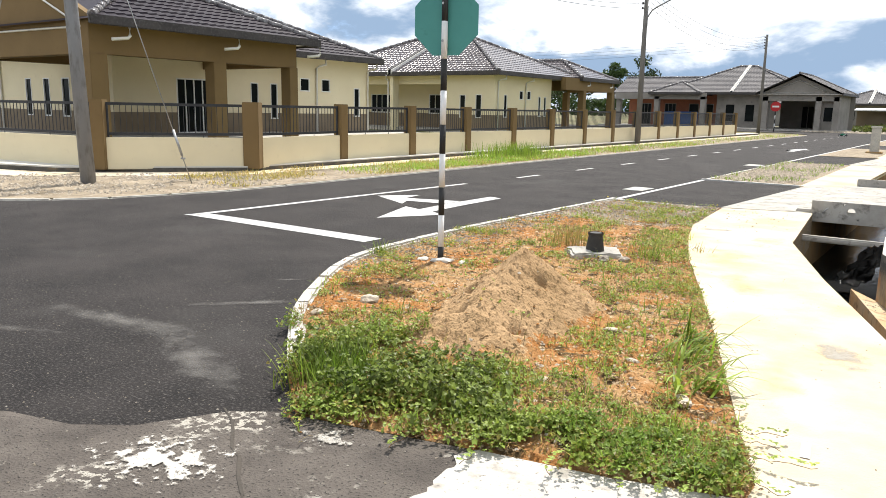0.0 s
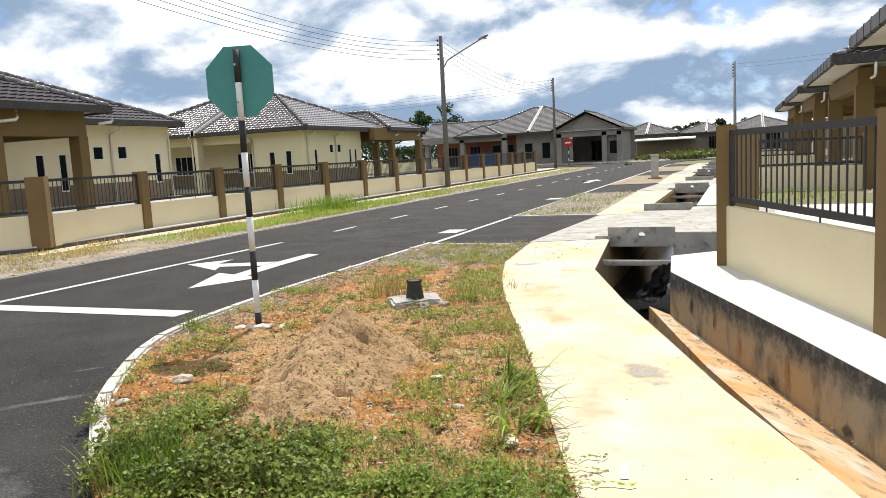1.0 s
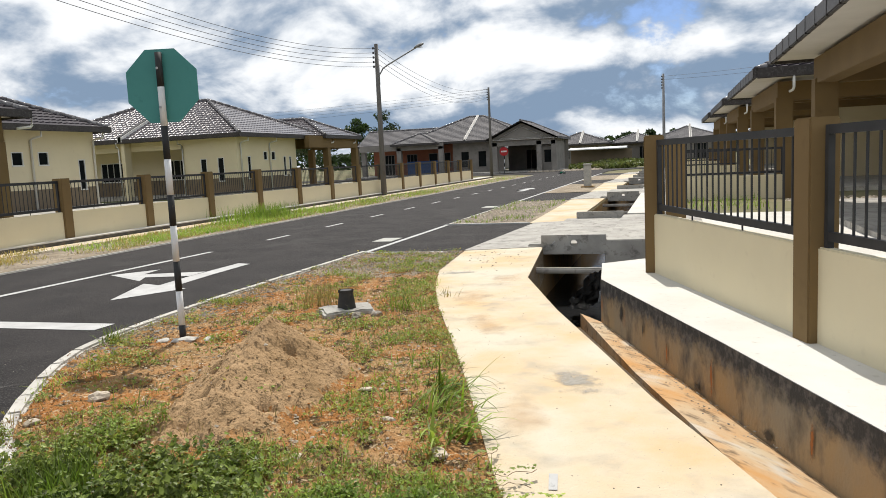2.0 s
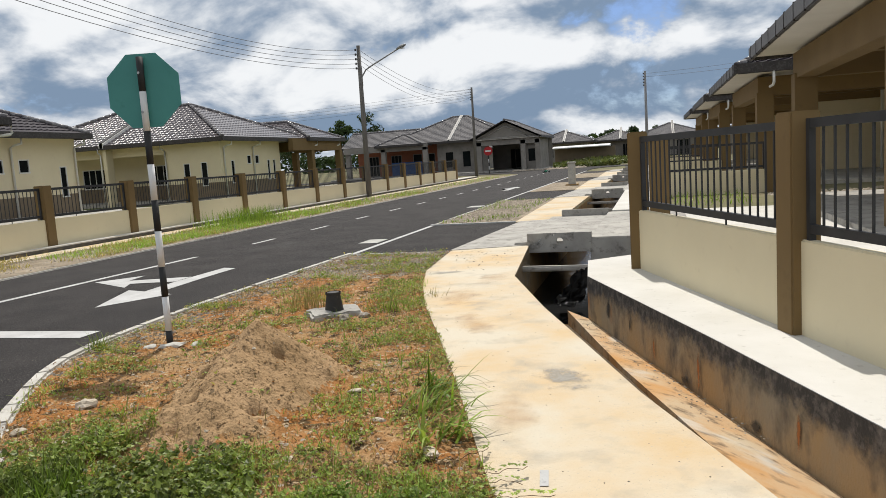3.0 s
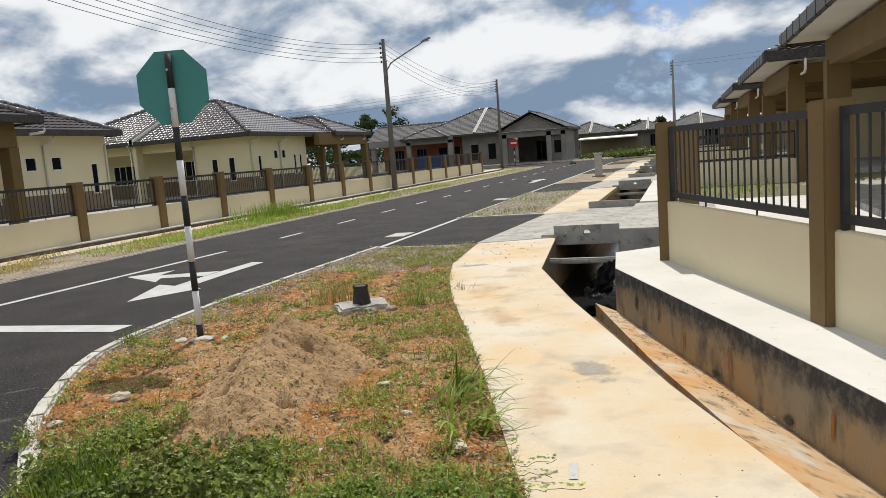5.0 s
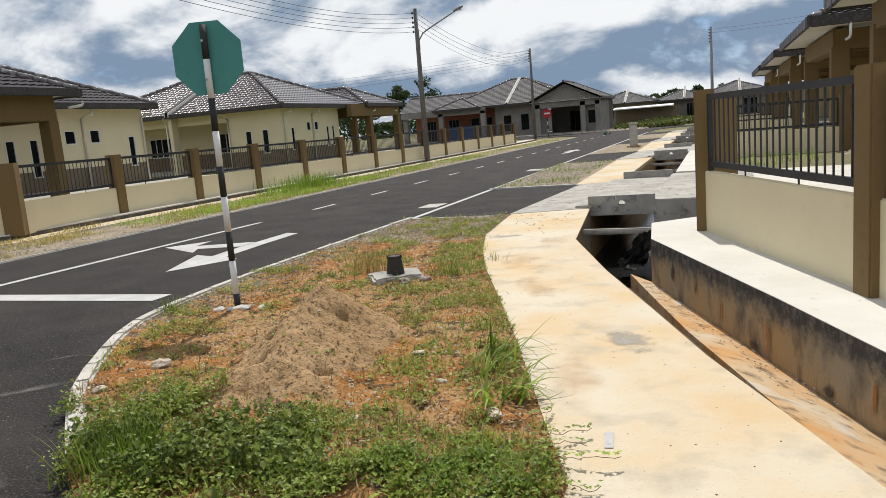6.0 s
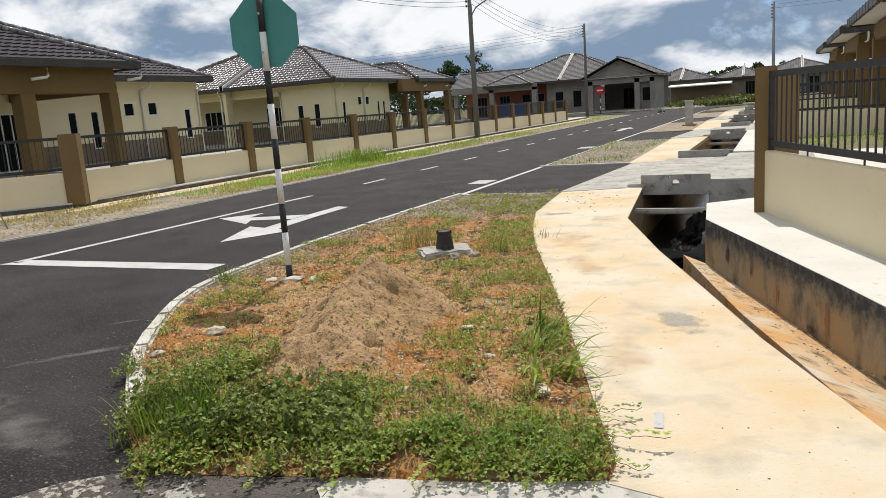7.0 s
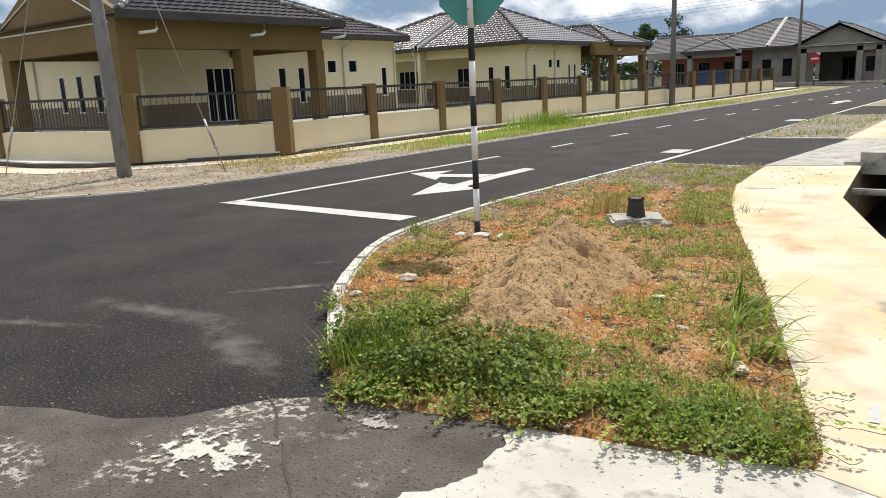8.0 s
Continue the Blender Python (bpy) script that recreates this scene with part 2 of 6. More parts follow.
band_white = M("band_white", (0.72, 0.72, 0.72), (0.62, 0.62, 0.60), 4.0, (0.4, 0.38, 0.33), 16.0, 0.6, 0.05, 80.0, lo2=0.66, hi2=0.8)
band_black = M("band_black", (0.02, 0.02, 0.02), (0.03, 0.03, 0.03), 4.0, (0.10, 0.08, 0.06), 20.0, 0.6, 0.05, 80.0, lo2=0.66, hi2=0.85)
sign_red = M("sign_red", (0.42, 0.02, 0.025), (0.38, 0.02, 0.025), 3.0, None, 9, 0.45, 0.0)
wire_mat = M("wire", (0.06, 0.06, 0.065), (0.09, 0.09, 0.09), 3.0, None, 9, 0.6, 0.0)
steel = M("galvanised", (0.45, 0.45, 0.45), (0.35, 0.35, 0.35), 5.0, None, 9, 0.4, 0.1, 60.0, metal=0.8)
black_pipe = M("black_pipe", (0.022, 0.021, 0.02), (0.04, 0.037, 0.033), 5.0, (0.12, 0.10, 0.07), 22.0, 0.6, 0.2, 60.0, lo2=0.62, hi2=0.8)
black_plastic = M("black_plastic", (0.010, 0.011, 0.013), (0.018, 0.019, 0.022), 5.0, None, 9, 0.12, 0.3, 18.0, dist=0.03, spec=1.0)
stone_mat = M("broken_stone", (0.44, 0.375, 0.29), (0.29, 0.24, 0.18), 6.0, (0.52, 0.46, 0.38), 20.0, 0.95, 0.6, 40.0, vary=0.3)
dark_stone = M("dark_gravel", (0.23, 0.195, 0.155), (0.14, 0.12, 0.095), 6.0, (0.32, 0.30, 0.27), 20.0, 0.95, 0.5, 40.0, vary=0.35)
rubber = M("rubber", (0.015, 0.015, 0.015), (0.02, 0.02, 0.02), 9.0, None, 9, 0.85, 0.2, 200.0)
toy_green = M("toy_green", (0.02, 0.24, 0.13), (0.02, 0.20, 0.11), 9.0, None, 9, 0.4, 0.0)
leaf_green = leaf_mat("clover_leaf", (0.145, 0.225, 0.030), (0.30, 0.36, 0.075), 0.30)
grass_green = leaf_mat("grass_blade", (0.15, 0.27, 0.026), (0.30, 0.37, 0.06), 0.38)
leaf_yellow = leaf_mat("yellowing_leaf", (0.27, 0.28, 0.05), (0.38, 0.29, 0.08), 0.32)
grass_dry = leaf_mat("dry_grass", (0.34, 0.27, 0.09), (0.22, 0.21, 0.055))
tree_leaf = leaf_mat("tree_leaf", (0.035, 0.065, 0.018), (0.055, 0.085, 0.025), 0.25)
dead_leaf = leaf_mat("dead_leaf", (0.20, 0.115, 0.05), (0.12, 0.075, 0.038), 0.2)
bark = M("bark", (0.10, 0.08, 0.06), (0.15, 0.12, 0.09), 6.0, None, 9, 0.95, 0.6, 30.0)
lamp_glass = M("lamp_glass", (0.5, 0.5, 0.48), (0.4, 0.4, 0.4), 5.0, None, 9, 0.25, 0.0)
blue_sheet = M("blue_sheet", (0.03, 0.08, 0.22), (0.04, 0.10, 0.27), 2.0, None, 9, 0.5, 0.1, 30.0)
metal_roof = M("pale_metal_roof", (0.62, 0.62, 0.60), (0.52, 0.52, 0.50), 1.0, None, 9, 0.4, 0.1, 20.0, metal=0.3)


def stain_mat(name, col, edge=0.55, grain=9.0, cover=-0.35, most=0.85):
    """A thin film of dirt whose cover frays out from its middle."""
    m = bpy.data.materials.new(name)
    m.use_nodes = True
    nt = m.node_tree
    p = nt.nodes["Principled BSDF"]
    p.inputs["Base Color"].default_value = (*col, 1)
    p.inputs["Roughness"].default_value = 0.95
    tc = nt.nodes.new("ShaderNodeTexCoord")
    ln = nt.nodes.new("ShaderNodeVectorMath")
    ln.operation = "LENGTH"
    nt.links.new(tc.outputs["Object"], ln.inputs[0])
    geo = nt.nodes.new("ShaderNodeNewGeometry")
    nz = nt.nodes.new("ShaderNodeTexNoise")
    nz.inputs["Scale"].default_value, nz.inputs["Detail"].default_value, nz.inputs["Roughness"].default_value = grain, 7, 0.65
    nt.links.new(geo.outputs["Position"], nz.inputs["Vector"])
    ad = nt.nodes.new("ShaderNodeMath")
    ad.operation = "MULTIPLY_ADD"
    ad.inputs[1].default_value = 2.2
    nt.links.new(nz.outputs["Fac"], ad.inputs[0])
    sb = nt.nodes.new("ShaderNodeMath")
    sb.operation = "SUBTRACT"
    nt.links.new(ad.outputs[0], sb.inputs[0])
    ad.inputs[2].default_value = cover
    ml = nt.nodes.new("ShaderNodeMath")
    ml.operation = "MULTIPLY"
    ml.inputs[1].default_value = 1.25
    nt.links.new(ln.outputs["Value"], ml.inputs[0])
    nt.links.new(ml.outputs[0], sb.inputs[1])
    rg = nt.nodes.new("ShaderNodeMapRange")
    rg.inputs["From Min"].default_value, rg.inputs["From Max"].default_value = 0.0, edge
    rg.inputs["To Max"].default_value = most
    nt.links.new(sb.outputs[0], rg.inputs["Value"])
    nt.links.new(rg.outputs[0], p.inputs["Alpha"])
    return m


def mould_top(m, level, spread, dark):
    """Adds a frayed crust of black mould along the top of a wall material."""
    nt = m.node_tree
    p = nt.nodes["Principled BSDF"]
    src = p.inputs["Base Color"].links[0].from_socket
    geo = nt.nodes.new("ShaderNodeNewGeometry")
    sep = nt.nodes.new("ShaderNodeSeparateXYZ")
    nt.links.new(geo.outputs["Position"], sep.inputs[0])
    last = sep.outputs[2]
    for sc, k in ((1.6, 0.28), (7.0, 0.36)):
        nz = nt.nodes.new("ShaderNodeTexNoise")
        nz.inputs["Scale"].default_value, nz.inputs["Detail"].default_value, nz.inputs["Roughness"].default_value = sc, 10, 0.72
        nt.links.new(geo.outputs["Position"], nz.inputs["Vector"])
        ma = nt.nodes.new("ShaderNodeMath")
        ma.operation = "MULTIPLY_ADD"
        ma.inputs[1].default_value = k
        nt.links.new(nz.outputs["Fac"], ma.inputs[0])
        nt.links.new(last, ma.inputs[2])
        last = ma.outputs[0]
    rg = nt.nodes.new("ShaderNodeMapRange")
    rg.interpolation_type = "SMOOTHSTEP"
    rg.inputs["From Min"].default_value, rg.inputs["From Max"].default_value = level + 0.32 - spread, level + 0.32 + spread
    nt.links.new(last, rg.inputs["Value"])
    mx = nt.nodes.new("ShaderNodeMix")
    mx.data_type = "RGBA"
    crust = nt.nodes.new("ShaderNodeTexNoise")
    crust.inputs["Scale"].default_value, crust.inputs["Detail"].default_value, crust.inputs["Roughness"].default_value = 11.0, 8, 0.7
    nt.links.new(geo.outputs["Position"], crust.inputs["Vector"])
    cr = nt.nodes.new("ShaderNodeMapRange")
    cr.inputs["From Min"].default_value, cr.inputs["From Max"].default_value = 0.46, 0.68
    nt.links.new(crust.outputs["Fac"], cr.inputs["Value"])
    cm = nt.nodes.new("ShaderNodeMix")
    cm.data_type = "RGBA"
    cm.inputs[6].default_value = (*dark, 1)
    cm.inputs[7].default_value = (dark[0] * 3.4, dark[1] * 3.2, dark[2] * 2.9, 1)
    nt.links.new(cr.outputs[0], cm.inputs[0])
    nt.links.new(cm.outputs[2], mx.inputs[7])
    nt.links.new(rg.outputs[0], mx.inputs[0])
    nt.links.new(src, mx.inputs[6])
    nt.links.new(mx.outputs[2], p.inputs["Base Color"])
    return m


wall_mat = mould_top(M("drain_wall", (0.27, 0.23, 0.165), (0.37, 0.245, 0.115), 1.6, (0.11, 0.09, 0.07), 4.0, 0.9, 0.8, 45.0, lo2=0.48, hi2=0.68, stretch=(1, 1, 0.6), d=((0.36, 0.15, 0.05), 1.7, 0.60, 0.72)), 0.045, 0.085, (0.048, 0.046, 0.045))
scrub_leaf = leaf_mat("scrub_leaf", (0.10, 0.15, 0.035), (0.20, 0.20, 0.06), 0.3)
dust_film = stain_mat("dust_film", (0.17, 0.16, 0.148), 1.2, 6.0, -0.30, 0.7)
mortar_film = stain_mat("mortar_film", (0.33, 0.315, 0.28), 0.7, 8.0, -0.35, 0.8)
flake_film = stain_mat("paint_flakes", (0.52, 0.49, 0.44), 0.16, 17.0, -0.80, 0.85)
rust_film = stain_mat("rust_film", (0.52, 0.30, 0.12), 1.5, 2.6, -0.15, 0.42)
rust_streak = stain_mat("rust_streak", (0.30, 0.10, 0.02), 0.5, 7.0, -0.25, 0.9)
dark_film = stain_mat("dark_soil_film", (0.05, 0.043, 0.035), 0.5, 9.0)


# ---- building helpers ----
def box(bm, x0, x1, y0, y1, z0, z1, mi=0):
    v = [bm.verts.new((x, y, z)) for z in (z0, z1) for y in (y0, y1) for x in (x0, x1)]
    for q in ((0, 2, 3, 1), (4, 5, 7, 6), (0, 1, 5, 4), (2, 6, 7, 3), (0, 4, 6, 2), (1, 3, 7, 5)):
        bm.faces.new([v[i] for i in q]).material_index = mi
    return v


def bbox(bm, x0, x1, y0, y1, z0, z1, r=0.01):
    """A box with softened edges."""
    t = bmesh.new()
    box(t, x0, x1, y0, y1, z0, z1)
    bmesh.ops.bevel(t, geom=t.edges[:], offset=r, segments=2, affect="EDGES", clamp_overlap=True)
    me = bpy.data.meshes.new("t")
    t.to_mesh(me)
    t.free()
    bm.from_mesh(me)
    bpy.data.meshes.remove(me)


def tube(bm, pts, r, seg=8, r2=None, cap=True):
    """A round bar along a chain of points, tapering from r to r2."""
    r2 = r if r2 is None else r2
    pts = [Vector(p) for p in pts]
    rings = []
    for i, p in enumerate(pts):
        d = (pts[min(i + 1, len(pts) - 1)] - pts[max(i - 1, 0)]).normalized()
        a = d.orthogonal().normalized() if abs(d.z) < 0.99 else Vector((1, 0, 0))
        if abs(d.z) < 0.99:
            a = d.cross(Vector((0, 0, 1))).normalized()
        b = d.cross(a).normalized()
        k = r + (r2 - r) * i / max(1, len(pts) - 1)
        rings.append([bm.verts.new(p + (a * math.cos(2 * math.pi * j / seg) + b * math.sin(2 * math.pi * j / seg)) * k) for j in range(seg)])
    for A, B in zip(rings, rings[1:]):
        for j in range(seg):
            f = bm.faces.new((A[j], A[(j + 1) % seg], B[(j + 1) % seg], B[j]))
            f.smooth = True
    if cap:
        bm.faces.new(rings[0][::-1])
        bm.faces.new(rings[-1])


def prism(bm, pts, z0, z1, top=None):
    """An upright prism over a plan outline; top: heights of the upper corners."""
    n = len(pts)
    lo = [bm.verts.new((p[0], p[1], z0)) for p in pts]
    hi = [bm.verts.new((p[0], p[1], top[i] if top else z1)) for i, p in enumerate(pts)]
    for i in range(n):
        bm.faces.new((lo[i], lo[(i + 1) % n], hi[(i + 1) % n], hi[i]))
    bm.faces.new(hi)
    bm.faces.new(lo[::-1])


def mesh_of(bm, mats, name="m"):
    bmesh.ops.recalc_face_normals(bm, faces=bm.faces[:])
    me = bpy.data.meshes.new(name)
    bm.to_mesh(me)
    bm.free()
    for m in mats if isinstance(mats, (list, tuple)) else [mats]:
        me.materials.append(m)
    return me


def part(name, bm, mats, parent=None, label=""):
    """Links a bmesh as one mesh object under a thing or part."""
    ob = new(name, mesh_of(bm, mats, name))
    if parent is not None:
        ob.parent = parent
    return tagged(ob, label)


def piece(name, me, parent, m):
    ob = new(name, me)
    ob.parent = parent
    ob.matrix_basis = m
    return ob


def thing(name, label, category, m=None, group="", kind=""):
    ob = new(name)
    ob.empty_display_size = 0.2
    if m is not None:
        ob.matrix_basis = m
    return tagged(ob, label, category, group, kind)


def setting(name, bm, mats, label, category):
    return tagged(part(name, bm, mats), label, category, kind="structure")


def from_arrays(name, verts, faces, mat, label, category, kind="stuff", smooth=False):
    me = bpy.data.meshes.new(name)
    me.from_pydata(verts, [], faces)
    me.materials.append(mat)
    if smooth:
        me.polygons.foreach_set("use_smooth", [True] * len(me.polygons))
    me.update()
    return tagged(new(name, me), label, category, kind=kind)


# ---- ground, road, pavements, drain ----
KERB_X, LEFT_X, CENTRE_X = -4.76, -10.3, -8.02
PATH_R = [(3.2, -2.6), (2.2, -0.1), (0.61, 3.78), (0.24, 4.65), (-0.19, 5.83), (-0.73, 7.28), (-1.38, 9.25), (-1.70, 12.4)]
PATH_L = [(-0.28, 2.86), (-0.54, 3.56), (-1.01, 4.86), (-1.48, 6.09), (-2.0, 7.4), (-2.38, 8.52), (-2.73, 9.82), (-2.94, 11.9)]
APRON = [(3.6, -2.6), (2.6, 0.2), (1.34, 3.62), (0.69, 5.37), (-0.36, 8.03)]
KERB = [(-1.2, 1.55), (-1.97, 1.99), (-2.76, 2.62), (-3.60, 3.44), (-4.22, 4.30), (-4.65, 5.14), (-4.81, 6.1), (-4.86, 7.3), (-4.85, 8.8), (-4.81, 10.4), (-4.77, 11.9)]
DR = -0.62
FARY = 66.0

bm = bmesh.new()
B = 1500
left_line = PATH_R + [(-1.70, FARY)]
right_line = APRON + [(-0.45, 9.2), (0.03, 9.6), (0.6, 10.05), (0.6, 12.42), (DR, 12.42), (DR, FARY)]
for line, edge, z in ((left_line, -B, -0.04), (right_line, B, 0.10)):
    for (ax, ay), (bx, by) in zip(line, line[1:]):
        if by > ay:
            bm.faces.new([bm.verts.new((x, y, z)) for x, y in ((ax, ay), (edge, ay), (edge, by), (bx, by))])
for y0, y1, ax, bx in ((-B, -2.6, PATH_R[0][0], APRON[0][0]), (FARY, B, -1.70, DR)):
    for x0, x1, z0, z1 in ((-B, ax, -0.04, -0.04), (ax, bx, -0.04, 0.10), (bx, B, 0.10, 0.10)):
        bm.faces.new([bm.verts.new(p) for p in ((x0, y0, z0), (x1, y0, z1), (x1, y1, z1), (x0, y1, z0))])
bmesh.ops.remove_doubles(bm, verts=bm.verts[:], dist=1e-4)
setting("ground", bm, far_ground, "rough grass and bare earth running to the horizon", "ground")

# main road and the side street it meets
bm = bmesh.new()
island_edge = [(x + 0.03, y) for x, y in KERB]
left_edge = [(LEFT_X, 9.5), (-10.32, 8.2), (-10.52, 7.2), (-10.78, 6.3), (-11.18, 5.6), (-11.75, 5.0), (-12.6, 4.4), (-14.0, 3.95), (-17, 3.8), (-60, 3.8)]
road = island_edge + [(KERB_X, 66), (-4.2, 69), (-2.5, 71), (30, 73), (30, 78), (-60, 73.5), (-60, 68), (-16, 67.3), (-12.5, 66), (-10.9, 63.5), (LEFT_X, 60)] + left_edge + [(-60, -6), (-1.2, -6)]
f = bm.faces.new([bm.verts.new((x, y, 0.0)) for x, y in road])
bmesh.ops.triangulate(bm, faces=[f])
setting("road", bm, asphalt, "dark asphalt road with worn grey patches", "road")

# asphalt crossovers and worn corner
bm = bmesh.new()
for y in (11.9, 25.6, 39.2, 52.9):
    f = bm.faces.new([bm.verts.new((x, yy, 0.004)) for x, yy in ((KERB_X, y), (-2.94, y + 0.1), (-2.6, y + 5.0), (KERB_X, y + 5.1))])
setting("driveway_apron", bm, asphalt, "asphalt driveway crossovers between road and drain slabs", "driveway")

bm = bmesh.new()
corner = [(-12, -4), (-9, -2.4), (-6, -0.6), (-4.6, 0.55), (-3.75, 1.2), (-3.37, 1.4), (-3.0, 1.5), (-2.76, 1.68), (-2.55, 2.05), (-2.35, 2.2), (-1.9, 2.3), (-1.35, 2.44), (-0.78, 2.56), (-0.28, 2.72), (1.2, 2.4), (2.2, -0.1), (3.2, -2.6), (3, -6), (-12, -6)]
f = bm.faces.new([bm.verts.new((x, y, 0.012)) for x, y in corner])
bmesh.ops.triangulate(bm, faces=[f])
setting("pavement_corner", bm, worn_asphalt, "worn grey corner pavement with flaked white paint", "pavement")

bm = bmesh.new()
edge = []
for i in range(181):
    t = i / 180
    x, y = -1.75 + 0.35 * t + 1.6 * (1 - t) ** 3, 2.33 - 5.2 * (1 - t)
    edge.append((x + 0.22 * noise.noise((t * 9, 0, 2)) + 0.12 * noise.noise((t * 37, 0, 5)) + 0.06 * noise.noise((t * 95, 0, 7)), y))
f = bm.faces.new([bm.verts.new((x, y, 0.0165)) for x, y in edge + [(-1.35, 2.44), (-0.78, 2.56), (-0.28, 2.72), (1.2, 2.4), (2.2, -0.1), (3.0, -2.87)]])
bmesh.ops.triangulate(bm, faces=[f])
setting("pavement_slab", bm, dirty_slab, "pale cast concrete pavement at the corner", "pavement")

# pale dust streaks lying on the asphalt near the corner
rnd = random.Random(5)


def stain(name, mat, x, y, rx, ry, ang, z, label):
    """A flat frayed film lying on a surface."""
    me = bpy.data.meshes.new(name)
    me.from_pydata([(-1, -1, 0), (1, -1, 0), (1, 1, 0), (-1, 1, 0)], [], [(0, 1, 2, 3)])
    me.materials.append(mat)
    o = tagged(new(name, me), label, "stain", kind="stuff")
    o.matrix_basis = pose(x, y, z, 0, 0, ang) @ Matrix.Diagonal((rx, ry, 1, 1))


for i, (x, y, rx, ry, an) in enumerate(((-3.3, 2.42, 0.9, 0.24, -20), (-4.4, 2.62, 1.2, 0.24, 8), (-5.2, 1.9, 1.2, 0.12, 22), (-4.46, 4.22, 0.3, 0.05, 45), (-4.1, 3.5, 0.7, 0.1, 48))):
    stain("dust_streak", dust_film, x, y, rx, ry, an, 0.003 + 0.0007 * i, "pale dust streak on the asphalt")
for x, y, rx, ry, an in ((-2.35, 1.55, 0.85, 0.55, 22), (-1.95, 2.12, 0.45, 0.2, 15), (-4.2, 0.0, 1.0, 0.6, 35)):
    stain("paint_flakes", flake_film, x, y, rx, ry, an, 0.0195, "flaked white paint on the worn pavement")
# crack across the worn corner
bm = bmesh.new()
pts = [(-2.6, 2.06), (-2.44, 1.98), (-2.36, 1.92), (-2.22, 1.80), (-2.12, 1.76), (-1.98, 1.64), (-1.86, 1.56), (-1.6, 1.36)]
for (ax, ay), (bx, by) in zip(pts, pts[1:]):
    w = rnd.uniform(0.006, 0.014)
    bm.faces.new([bm.verts.new(p) for p in ((ax - w, ay, 0.0158), (bx - w, by, 0.0158), (bx + w, by, 0.0158), (ax + w, ay, 0.0158))])
tagged(part("pavement_crack", bm, dark_void), "dark crack across the worn pavement", "crack", kind="structure")

# kerbs: separate stones along the island and a thin painted strip along the far edge


def kerb_run(parent, pts, width, z, seg=0.6):
    for a, b in zip(pts, pts[1:]):
        A, Bv = Vector((*a, 0)), Vector((*b, 0))
        n = max(1, round((Bv - A).length / seg))
        d = (Bv - A) / n
        side = Vector((-d.y, d.x, 0)).normalized() * width
        for i in range(n):
            p, q = A + d * i, A + d * (i + 1)
            g = d.normalized() * 0.0015
            t = bmesh.new()
            prism(t, [(p + g).to_2d(), (q - g).to_2d(), (q - g - side).to_2d(), (p + g - side).to_2d()], -0.05, z + rnd.uniform(-0.003, 0.003))
            bmesh.ops.bevel(t, geom=[e for e in t.edges if all(v.co.z > 0 for v in e.verts)], offset=0.02, segments=2, affect="EDGES")
            part("kerb_stone", t, kerb_mat, parent)


kerb_r = thing("kerb", "low pale concrete kerb round the soil island", "kerb", kind="structure")


def smooth_line(pts, step=0.42):
    """Points at even steps on a smooth curve through a chain of points."""
    P = [Vector(p) for p in pts]
    fine = []
    for i in range(len(P) - 1):
        p0, p1, p2, p3 = P[max(i - 1, 0)], P[i], P[i + 1], P[min(i + 2, len(P) - 1)]
        for k in range(20):
            u = k / 20
            fine.append(0.5 * ((2 * p1) + (p2 - p0) * u + (2 * p0 - 5 * p1 + 4 * p2 - p3) * u * u + (3 * p1 - p0 - 3 * p2 + p3) * u ** 3))
    fine.append(P[-1])
    out, run = [fine[0]], 0.0
    for a, b in zip(fine, fine[1:]):
        run += (b - a).length
        if run >= step:
            out.append(b)
            run = 0.0
    return [tuple(p) for p in out + [P[-1]]]


kerb_run(kerb_r, smooth_line(KERB[2:]), 0.115, 0.05)
kerb_run(kerb_r, [(KERB_X + 0.02, 17.0), (KERB_X + 0.02, 25.6)], 0.10, 0.035, 1.2)
kerb_l = thing("kerb", "thin pale kerb along the far side of the road", "kerb", kind="structure")
kerb_run(kerb_l, [(-17, 3.8), (-14, 3.95), (-12.6, 4.4), (-11.75, 5.0), (-11.18, 5.6), (-10.78, 6.3), (-10.52, 7.2), (-10.32, 8.2), (LEFT_X, 9.5), (LEFT_X, 60)], 0.09, 0.025, 2.0)
bm = bmesh.new()
for y0, y1 in ((11.9, 17.0), (25.6, 30.7), (30.7, 39.2), (39.2, 60)):
    box(bm, KERB_X - 0.04, KERB_X + 0.06, y0, y1, 0.002, 0.008)
box(bm, -4.8, -2.95, 11.8, 11.88, 0.0, 0.03)
box(bm, -4.8, -2.75, 17.0, 17.08, 0.0, 0.03)
setting("edge_line", bm, road_paint, "white edge line across the driveways", "road marking")


# road markings
def marking(name, pts, label):
    bm = bmesh.new()
    f = bm.faces.new([bm.verts.new((x, y, 0.005)) for x, y in pts])
    bmesh.ops.triangulate(bm, faces=[f])
    tagged(part(name, bm, road_paint), label, "road marking", kind="structure")


def strip(x, y0, y1, w=0.11):
    return [(x - w / 2, y0), (x + w / 2, y0), (x + w / 2, y1), (x - w / 2, y1)]


